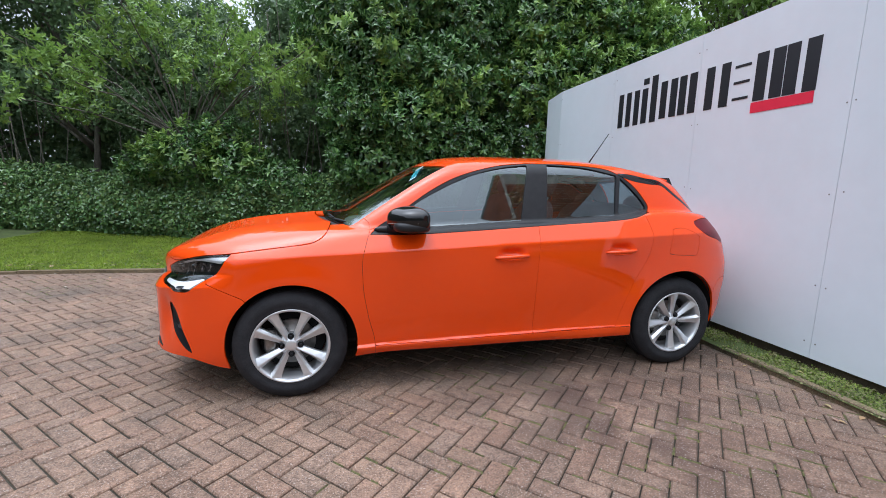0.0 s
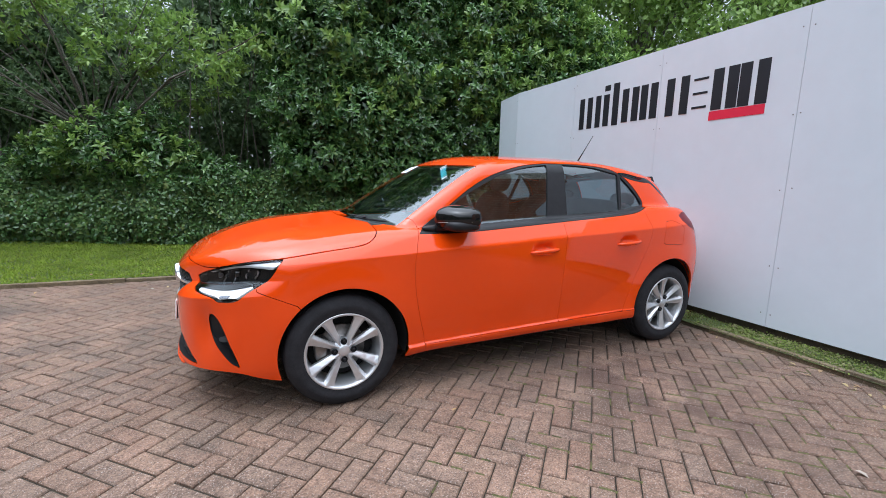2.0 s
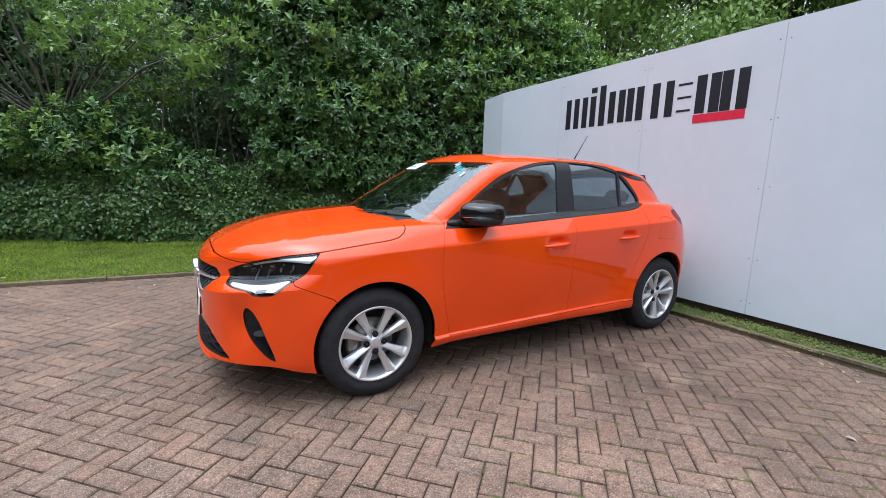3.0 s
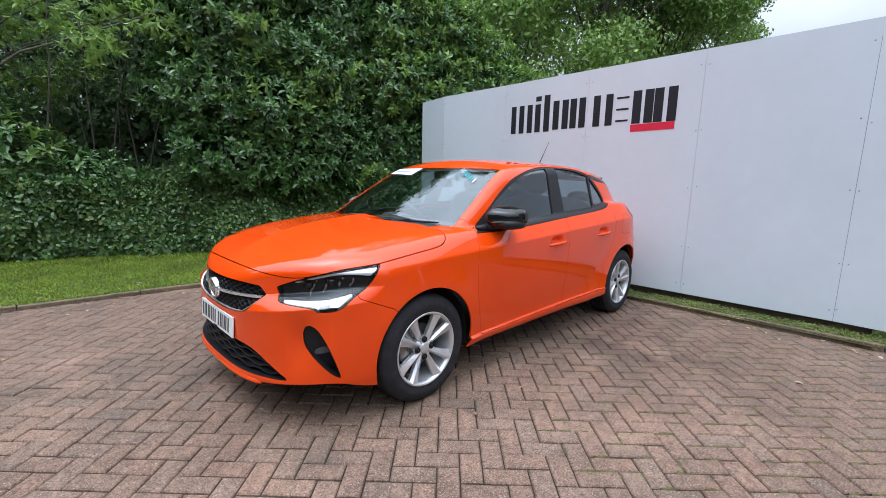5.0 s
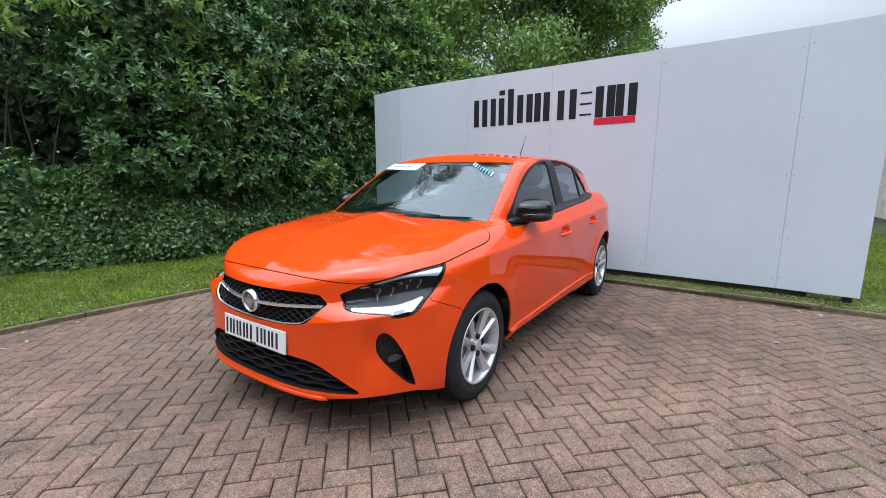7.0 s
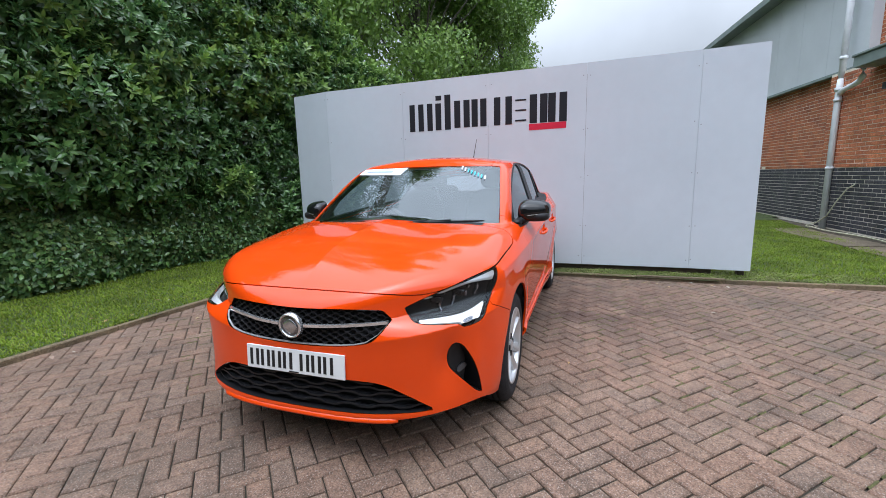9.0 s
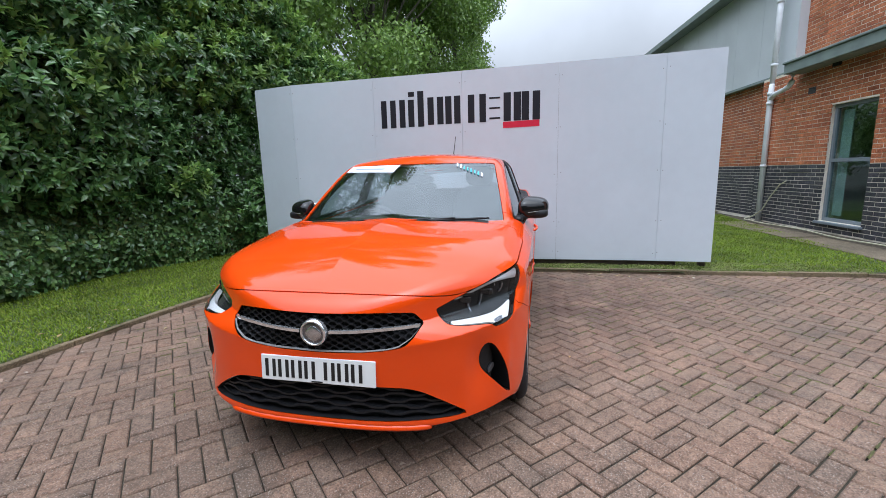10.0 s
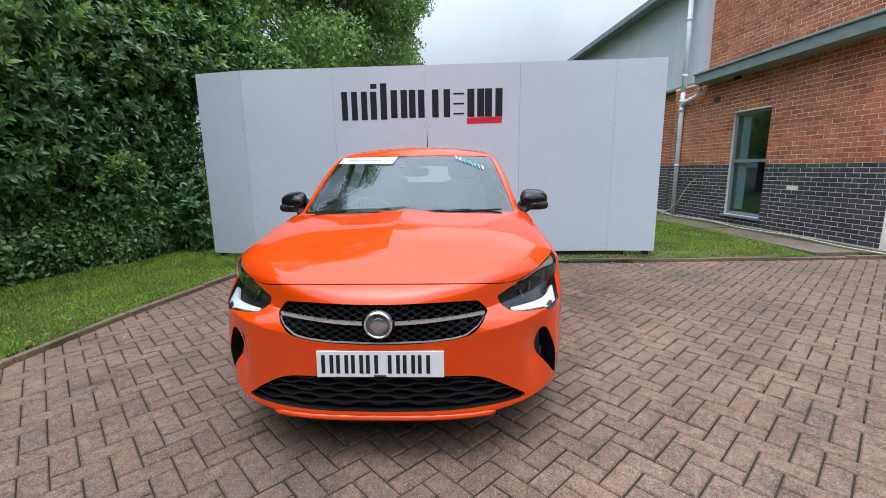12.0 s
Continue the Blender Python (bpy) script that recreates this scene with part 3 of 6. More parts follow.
panel("bonnet", P_BONNET, PAINT, two=False)
panel("front_bumper", P_BUMPER, PAINT, two=False)
panel("roof", P_ROOF, PAINT, two=False)
panel("rear_bumper", P_REAR, PAINT, two=False)
panel("body_shell", REST, PAINT, two=False)
panel("front_wing", P_WING, PAINT)
panel("front_door", P_DOOR_F, PAINT)
panel("rear_door", P_DOOR_R, PAINT)
panel("sill_panel", P_SILL, PAINT)
panel("fuel_flap", P_FLAP, PAINT)
panel("window_surround", shifted(P_SURROUND, -0.002), BLACK_TRIM, label="satin black window surround")
panel("front_side_window", shifted(P_GLASS_F, -0.010), SIDEGLASS, 0.004)
panel("rear_side_window", shifted(P_GLASS_R, -0.010), SIDEGLASS, 0.004)
panel("quarter_window", shifted(P_GLASS_Q, -0.010), SIDEGLASS, 0.004)
panel("windscreen", shifted(P_SCREEN, -0.003), WINDSCREEN, 0.004, two=False)
panel("rear_window", shifted(P_BACKLIGHT, -0.003), SIDEGLASS, 0.004, two=False)
panel("scuttle_panel", shifted(P_COWL, -0.012), BLACK_TRIM, label="black plastic scuttle below the windscreen")
panel("tail_light", P_TAIL, RED_LENS, label="dark red tail light")
panel("roof_strip", P_STRIP, GLOSS_BLACK, label="gloss black strip between roof and rear quarter")


def cast_x(y, z):
    """Where the nose lies at a given y and z."""
    y, z = np.broadcast_arrays(np.asarray(y, float), np.asarray(z, float))
    lo, hi = np.full(y.shape, -1.2), np.full(y.shape, -0.2)
    for _ in range(30):
        mid = (lo + hi) / 2
        out = field(mid, y, z) > 0
        lo, hi = np.where(out, mid, lo), np.where(out, hi, mid)
    return (lo + hi) / 2


def strip_of(P, depth):
    """Only the inward rim of a panel."""
    V, N, F = rimmed(*P, depth)
    n = len(P[0])
    return V, N, [f for f in F if min(f) >= n]


def pair(name, P, mat, label="", parents=(None, None)):
    return [put(name, mesh_of(name, *_ordered(q)), mat, par or car, label) for q, par in ((P, parents[0]), (mirrored(*P), parents[1]))]


# headlights: clear lens, dark housing, white light guide, silver brow, two modules
lights = [new("headlight"), new("headlight")]
for _o in lights:
    _o.parent = car
    _o["label"] = "angular headlight with a white L-shaped light guide"
pair("lens", shifted(P_LAMP, -0.002), LENS, parents=lights)
pair("bezel", strip_of(shifted(P_LAMP, -0.003), 0.05), GLOSS_BLACK, parents=lights)
pair("housing", shifted(P_LAMP, -0.048), LAMP_DARK, parents=lights)
P_GUIDE = clip(*P_LAMP, wz(P_LAMP[0], [(-0.150, 0.668), (0.110, 0.674), (0.23, 0.685), (0.352, 0.704), (0.252, 0.640), (0.146, 0.629), (0.105, 0.648), (-0.14, 0.657)], corner=(0, 3, 4, 5, 6, 7)))
pair("light_guide", rimmed(*shifted(P_GUIDE, -0.014), 0.02), LAMP_WHITE, "white light guide", lights)
P_BROW = clip(*P_LAMP, wz(P_LAMP[0], [(-0.08, 0.738), (0.204, 0.791), (0.36, 0.811), (0.50, 0.824), (0.455, 0.775), (0.36, 0.781), (0.20, 0.776), (-0.08, 0.731)], corner=(0, 3, 4, 7)))
pair("brow", rimmed(*shifted(P_BROW, -0.016), 0.02), ALLOY, "silver brow strip", lights)
LAMP_GREY = material("lamp_reflector", (0.24, 0.25, 0.28), 0.22, 0.8, vary=0.25, scale=60)
P_SLOT = clip(*P_LAMP, wz(P_LAMP[0], [(0.118, 0.6505), (0.214, 0.661), (0.190, 0.638), (0.150, 0.6335)], corner=(0, 1, 2, 3)))
pair("light_guide_slot", rimmed(*shifted(P_SLOT, -0.011), 0.006), LAMP_GREY, "grey recess in the light guide", lights)
for _w in (0.02, 0.115, 0.21, 0.30):
    _z = 0.690 + 0.10 * _w
    P_SHARD = clip(*P_LAMP, wz(P_LAMP[0], [(_w, _z), (_w + 0.022, _z + 0.002), (_w + 0.062, _z + 0.058), (_w + 0.046, _z + 0.060)], corner=(0, 1, 2, 3)))
    pair("reflector", rimmed(*shifted(P_SHARD, -0.030), 0.018), LAMP_GREY, "slanted grey reflector", lights)
for _s, _o in ((-1, lights[0]), (1, lights[1])):
    for _y, _z, _r in ((0.590, 0.725, 0.022), (0.672, 0.744, 0.024)):
        _x = float(cast_x(_y, _z)) + 0.034
        put("projector", ellipsoid("projector", (_x, _s * _y, _z), (0.014, _r * 1.2, _r * 0.62), 5, nu=20, nv=12), GLOSS_BLACK, _o)


def wavy_bar(name, ys, zs, deep, tall, thick, mat, parent):
    """A flat bar that follows the nose."""
    xs = cast_x(ys, zs) + deep
    v, f = [], []
    for x, y, z in zip(xs, ys, zs):
        v += [(x, y, z - tall), (x, y, z + tall), (x + thick, y, z + tall * 1.1), (x + thick, y, z - tall * 1.1)]
    for i in range(len(ys) - 1):
        a = 4 * i
        for k in range(4):
            f.append((a + k, a + (k + 1) % 4, a + 4 + (k + 1) % 4, a + 4 + k))
    f += [(0, 3, 2, 1), tuple(4 * (len(ys) - 1) + k for k in range(4))]
    bm = bmesh.new()
    me = mesh_of(name, v, f, smooth=False)
    bm.from_mesh(me)
    bmesh.ops.recalc_face_normals(bm, faces=bm.faces)
    bm.to_mesh(me)
    bm.free()
    return put(name, me, mat, parent)


def bar_rows(outline, z0, dz, rows, pitch, amp, tall, deep, thick, parent, name):
    edge = closed_curve(outline)
    for r in range(rows):
        ys = np.arange(-0.66, 0.6601, pitch / 12)
        ph = (ys / pitch + (0.5 if r % 2 else 0)) % 1
        zs = z0 + dz * r + np.clip((np.abs(ph - 0.5) - 0.25) * 9, -1, 1) * amp
        ok = sd_poly(np.abs(ys), zs, edge) < -0.004
        run = []
        for y, z, k in list(zip(ys, zs, ok)) + [(0, 0, False)]:
            if k:
                run.append((y, z))
            elif run:
                if len(run) > 5:
                    a = np.array(run)
                    wavy_bar(name, a[:, 0], a[:, 1], deep, tall, thick, BLACK_TRIM, parent)
                run = []


grille = new("grille")
grille.parent = car
grille["label"] = "black honeycomb grille with two chrome bars"
GRILLE_BACK = material("grille_black", (0.006, 0.006, 0.007), 0.7, vary=0.2)
put("backing", mesh_of("backing", *_ordered(both(shifted(P_GRILLE, -0.045)))), GRILLE_BACK, grille)
put("frame", mesh_of("frame", *_ordered(both(strip_of(shifted(P_GRILLE, -0.001), 0.05)))), GLOSS_BLACK, grille)
bar_rows(GRILLE_OUT, 0.557, 0.0135, 12, 0.052, 0.0054, 0.0020, 0.014, 0.02, grille, "mesh_bar")
for _s in (-1, 1):
    _y = np.linspace(0.066, 0.428, 30)
    wavy_bar("chrome_bar", _s * _y, 0.641 + 0.016 * (_y / 0.42) ** 2, -0.001, 0.0062, 0.014, CHROME, grille)
_y = np.linspace(-0.428, 0.428, 60)
wavy_bar("lower_trim", _y, np.interp(np.abs(_y), [0, 0.20, 0.30, 0.35, 0.40, 0.428], [0.5545, 0.5610, 0.5710, 0.5830, 0.6160, 0.648]), 0.003, 0.0018, 0.010, ALLOY, grille)
badge = new("badge")
badge.parent = car
badge["label"] = "round plain chrome badge"
badge.matrix_local = Matrix.Translation((-0.842, 0, 0.637)) @ Matrix.Rotation(radians(-90), 4, "Z") @ Matrix.Rotation(radians(4), 4, "X")
put("ring", lathe_mesh("ring", [(0.046, 0.014), (0.046, 0.002), (0.0495, -0.005), (0.054, -0.005), (0.0575, 0.002), (0.058, 0.02)], 48), CHROME, badge)
put("disc", lathe_mesh("disc", [(0.0005, -0.0025), (0.02, -0.0022), (0.038, 0.0), (0.047, 0.003)], 40), material("badge_dark", (0.22, 0.22, 0.235), 0.22, 0.85, vary=0.3, scale=40), badge)
put("emblem", ellipsoid("emblem", (0.004, -0.003, 0.0), (0.037, 0.006, 0.034), 1.5, nu=22, nv=12), material("emblem_chrome", (0.55, 0.56, 0.58), 0.18, 0.9, vary=0.2, scale=60), badge, "plain raised chrome emblem")

intake = new("lower_intake")
intake.parent = car
intake["label"] = "wide black lower air intake with wavy slats"
put("backing", mesh_of("backing", *_ordered(both(shifted(P_INTAKE, -0.06)))), GRILLE_BACK, intake)
put("frame", mesh_of("frame", *_ordered(both(strip_of(shifted(P_INTAKE, -0.001), 0.07)))), BLACK_TRIM, intake)
bar_rows(INTAKE_OUT, 0.262, 0.0265, 6, 0.165, 0.006, 0.0045, 0.022, 0.03, intake, "slat")

inserts = [new("fog_insert"), new("fog_insert")]
for _o in inserts:
    _o.parent = car
def fog_depth(P):
    return -(0.006 + 0.105 * np.clip((P[0][:, 0] - P[0][:, 1] - 0.03) / 0.22, 0, 1))[:, None]


pair("cover", shifted(P_FOG, fog_depth(P_FOG)), BLACK_TRIM, parents=inserts)
pair("edge", strip_of(shifted(P_FOG, -0.001), 0.10), BLACK_TRIM, parents=inserts)
P_BLADE = clip(*P_FOG, wz(P_FOG[0], [(0.075, 0.424), (0.14, 0.430), (0.185, 0.412), (0.205, 0.396), (0.11, 0.398), (0.080, 0.405)], corner=(0, 3, 4)))
pair("blade", rimmed(*shifted(P_BLADE, fog_depth(P_BLADE) + 0.012), 0.01), material("grey_blade", (0.07, 0.07, 0.075), 0.4, vary=0.1), "grey deflector blade", inserts)

plate = new("number_plate")
plate.parent = car
plate["label"] = "white number plate with plain black bars"
plate.matrix_local = Matrix.Translation((-0.831, 0, 0.470)) @ Matrix.Rotation(radians(4), 4, "Y")
part("plate_board", boxed((-0.004, -0.26, -0.0555), (0.004, 0.26, 0.0555), 0.003), PLATE_WHITE, plate)
part("plate_holder", boxed((0.005, -0.255, -0.052), (0.028, 0.255, 0.052), 0.004), BLACK_TRIM, plate)
for _k in range(7):
    _y = -0.215 + 0.061 * _k + (0.028 if _k > 3 else 0)
    for _d in (-0.017, 0.017):
        part("bar", boxed((-0.0056, -(_y + _d) - 0.0075, -0.0385), (-0.0042, -(_y + _d) + 0.0075, 0.0385)), PLATE_BLACK, plate)
part("bar", boxed((-0.0056, -0.025, -0.052), (-0.0042, 0.025, -0.046)), PLATE_BLACK, plate)

# lower lip between its two end fins
_y = np.linspace(-0.475, 0.475, 40)
_lx = cast_x(_y, np.full(40, 0.232))
_v, _f = [], []
for x, y in zip(_lx, _y):
    e = 0.012 * min(1, (0.475 - abs(y)) / 0.03 + 0.25)
    _v += [(x + 0.03, y, 0.246), (x - e * 0.4, y, 0.246), (x - e, y, 0.234), (x - e, y, 0.226), (x + 0.03, y, 0.214)]
for i in range(39):
    for k in range(4):
        _f.append((5 * i + k, 5 * i + 5 + k, 5 * i + 6 + k, 5 * i + 1 + k))
put("lip", mesh_of("lip", _v, _f), PAINT, car, "orange front lip spoiler")


# wheels
def spoke_mesh():
    """A tapered spoke with a central ridge, from hub to rim."""
    v, f = [], []
    for r, w, y in ((0.028, 0.014, -0.070), (0.07, 0.016, -0.077), (0.13, 0.0205, -0.083), (0.180, 0.0275, -0.090), (0.203, 0.036, -0.095)):
        v += [(r, y + 0.030, -w), (r, y + 0.009, -w), (r, y - 0.005, -w * 0.50), (r, y - 0.005, -w * 0.22), (r, y + 0.008, w), (r, y + 0.030, w)]
    for i in range(4):
        for k in range(5):
            a = 6 * i + k
            f.append((a, a + 6, a + 7, a + 1))
    me = mesh_of("spoke", v, f, smooth=False)
    return me


SPOKE = spoke_mesh()
SPOKE.materials.append(ALLOY)
BOLT = ellipsoid("bolt", (0, 0, 0), (0.009, 0.008, 0.009), 3, 12, 8)
BOLT.materials.append(BLACK_TRIM)
HOLE = lathe_mesh("bolt_hole", [(0.0005, -0.003), (0.013, -0.003), (0.0135, -0.007), (0.016, -0.008), (0.018, 0.004)], 20)
HOLE.materials.append(LAMP_DARK)


def wheel(x, side, turn):
    hub = new("wheel")
    hub.parent = car
    hub["label"] = "eight-spoke silver alloy wheel with a black tyre"
    hub.matrix_local = Matrix.Translation((x, side * 0.745, AXLE_Z)) @ (Matrix.Rotation(math.pi, 4, "Z") if side > 0 else Matrix.Identity(4))
    R = 0.313
    put("tyre", lathe_mesh("tyre", [(0.200, -0.082), (0.2125, -0.096), (0.222, -0.1005), (0.226, -0.0995), (0.236, -0.104), (0.258, -0.1055), (0.262, -0.1045), (0.280, -0.099), (0.284, -0.0965), (0.296, -0.088), (0.304, -0.080), (R - 0.003, -0.066), (R - 0.001, -0.052), (R - 0.007, -0.0515), (R - 0.007, -0.0445), (R, -0.044), (R, -0.022), (R - 0.007, -0.0215), (R - 0.007, -0.0145), (R, -0.014), (R, 0.014), (R - 0.007, 0.0145), (R - 0.007, 0.0215), (R, 0.022), (R, 0.05), (R - 0.003, 0.065), (0.29, 0.09), (0.25, 0.1), (0.205, 0.09)], 96), TYRE, hub)
    put("rim", lathe_mesh("rim", [(0.206, -0.086), (0.2125, -0.094), (0.2145, -0.0985), (0.212, -0.1015), (0.206, -0.1005), (0.200, -0.095), (0.194, -0.075), (0.188, 0.0), (0.19, 0.08), (0.204, 0.085)], 96), ALLOY, hub)
    put("brake_disc", lathe_mesh("brake_disc", [(0.055, -0.005), (0.055, -0.028), (0.07, -0.028), (0.072, -0.014), (0.128, -0.014), (0.13, 0.004), (0.06, 0.004)], 48), STEEL, hub)
    put("caliper", ellipsoid("caliper", (-0.115, -0.012, 0.01), (0.036, 0.036, 0.070), 3.5, 16, 12), STEEL, hub, "grey brake caliper")
    put("wheel_backing", lathe_mesh("wheel_backing", [(0.001, 0.03), (0.18, 0.03), (0.185, 0.09)], 32), DARK, hub)
    put("hub_centre", lathe_mesh("hub_centre", [(0.0005, -0.083), (0.024, -0.082), (0.029, -0.079), (0.031, -0.076), (0.060, -0.071), (0.066, -0.062), (0.066, -0.02)], 40), ALLOY, hub)
    put("hub_cap", lathe_mesh("hub_cap", [(0.0005, -0.0865), (0.020, -0.086), (0.0285, -0.083)], 32), ALLOY, hub)
    for k in range(4):
        for d in (-18, 18):
            put("spoke", SPOKE, None, hub, m=Matrix.Rotation(-radians(turn + 90 * k + d), 4, "Y") @ (Matrix.Diagonal((1, 1, -1, 1)) if d < 0 else Matrix.Identity(4)))
        a = radians(turn + 45 + 90 * k)
        put("bolt_hole", HOLE, None, hub, m=Matrix.Translation((0.051 * math.cos(a), -0.074, 0.051 * math.sin(a))))
        put("bolt", BOLT, None, hub, m=Matrix.Translation((0.051 * math.cos(a), -0.076, 0.051 * math.sin(a))))
    return hub


for _x, _s, _t in ((WHEEL_F, -1, 46), (WHEEL_F, 1, 20), (WHEEL_R, -1, 21), (WHEEL_R, 1, 65)):
    wheel(_x, _s, _t)

# wheel wells and floor
for _cx, _cz, _r in (ARCH_F, ARCH_R):
    for _s in (-1, 1):
        v, f = [], []
        for k in range(33):
            a = radians(-13 + 206 * k / 32)
            for yy, rr in ((0.80, _r + 0.004), (0.77, _r + 0.012), (0.56, _r + 0.012), (0.56, 0.05)):
                v.append((_cx + rr * math.cos(a), _s * yy, _cz + rr * math.sin(a)))
        for k in range(32):
            for j in range(3):
                f.append((4 * k + j, 4 * k + 4 + j, 4 * k + 5 + j, 4 * k + 1 + j))
        put("wheel_arch_liner", mesh_of("wheel_arch_liner", v, f), DARK, car)
part("floor_pan", (lambda b: (box(b, (-0.60, -0.55, 0.20), (2.95, 0.55, 0.24), 0.01), box(b, (0.42, -0.80, 0.22), (2.10, 0.80, 0.26), 0.01), box(b, (2.90, -0.5, 0.28), (3.0, 0.5, 0.32), 0.01), b)[-1])(bmesh.new()), DARK, car)

# cabin linings
def cabin(P, gap, lo_z=0.45):
    V = P[0]
    P = clip(*P, np.maximum(0.34 - V[:, 0], lo_z - V[:, 2]))
    return shifted(P, -gap)


panel("door_card", cabin(P_DOOR_F, 0.03), DASH, 0.001)
panel("door_card", cabin(P_DOOR_R, 0.03), DASH, 0.001)
panel("pillar_trim", cabin(P_SURROUND, 0.022), DASH, 0.001)
put("roof_lining", mesh_of("roof_lining", *_ordered(both(cabin(P_ROOF, 0.025)))), LINING, car)
put("side_lining", mesh_of("side_lining", *_ordered(both(cabin(REST, 0.024)))), DASH, car)


def surface_patch(name, quad, mat, parent, lift=0.0035, nu=12, nv=4):
    """A film on the windscreen between four (y, z) corners."""
    v, f = [], []
    for j in range(nv + 1):
        for i in range(nu + 1):
            a, b = i / nu, j / nv
            y = (1 - b) * ((1 - a) * quad[0][0] + a * quad[1][0]) + b * ((1 - a) * quad[3][0] + a * quad[2][0])
            z = (1 - b) * ((1 - a) * quad[0][1] + a * quad[1][1]) + b * ((1 - a) * quad[3][1] + a * quad[2][1])
            lo, hi = -0.2, 1.6
            for _ in range(26):
                mid = (lo + hi) / 2
                if field(np.array(mid), np.array(y), np.array(z)) > 0:
                    lo = mid
                else:
                    hi = mid
            v.append((lo - lift, y, z + lift * 0.5))
    for j in range(nv):
        for i in range(nu):
            a = j * (nu + 1) + i
            f.append((a, a + 1, a + nu + 2, a + nu + 1))
    return put(name, mesh_of(name, v, f), mat, parent)


BANNER_WHITE = material("banner_white", (0.75, 0.77, 0.80), 0.4, vary=0.03)
BANNER_BLUE = material("banner_print", (0.30, 0.38, 0.50), 0.4, vary=0.1)
TURQUOISE = material("sticker_turquoise", (0.02, 0.42, 0.50), 0.4, vary=0.05)
surface_patch("sun_strip", [(0.575, 1.292), (0.150, 1.283), (0.120, 1.338), (0.555, 1.336)], BANNER_WHITE, car)["label"] = "white printed banner on the windscreen"
surface_patch("print_bar", [(0.50, 1.308), (0.24, 1.304), (0.235, 1.314), (0.497, 1.318)], BANNER_BLUE, car, 0.0050, 8, 1)["label"] = "faint blue print"
for _k in range(8):
    _a = _k / 7
    _y, _z = -0.318 - 0.19 * _a, 1.328 - 0.075 * _a
    surface_patch("sticker_bar", [(_y + 0.006, _z - 0.012), (_y - 0.006, _z - 0.017), (_y - 0.001, _z + 0.009), (_y + 0.010, _z + 0.013)], BANNER_WHITE if _k in (0, 1, 7) else TURQUOISE, car, 0.0045, 2, 2)

# wipers
for _a, _b in (((0.30, 0.980), (-0.25, 0.990)), ((-0.24, 0.982), (-0.60, 0.984))):
    w = new("wiper")
    w.parent = car
    pts, arm = [], []
    for t in np.linspace(0, 1, 10):
        y, z = _a[0] + t * (_b[0] - _a[0]), _a[1] + t * (_b[1] - _a[1])
        pts.append((float(screen_x(y, z)) - 0.016, y, z + 0.002))
    put("blade", tube_mesh("blade", pts, [0.004] + [0.0075] * 8 + [0.004], 6), BLACK_TRIM, w)
    m0 = pts[4]
    put("arm", tube_mesh("arm", [(m0[0] - 0.005, m0[1], m0[2] + 0.010), (m0[0] - 0.02, m0[1] + 0.12, m0[2] + 0.004), (m0[0] - 0.06, m0[1] + 0.30, m0[2] - 0.022)], [0.006, 0.007, 0.010], 6), BLACK_TRIM, w)

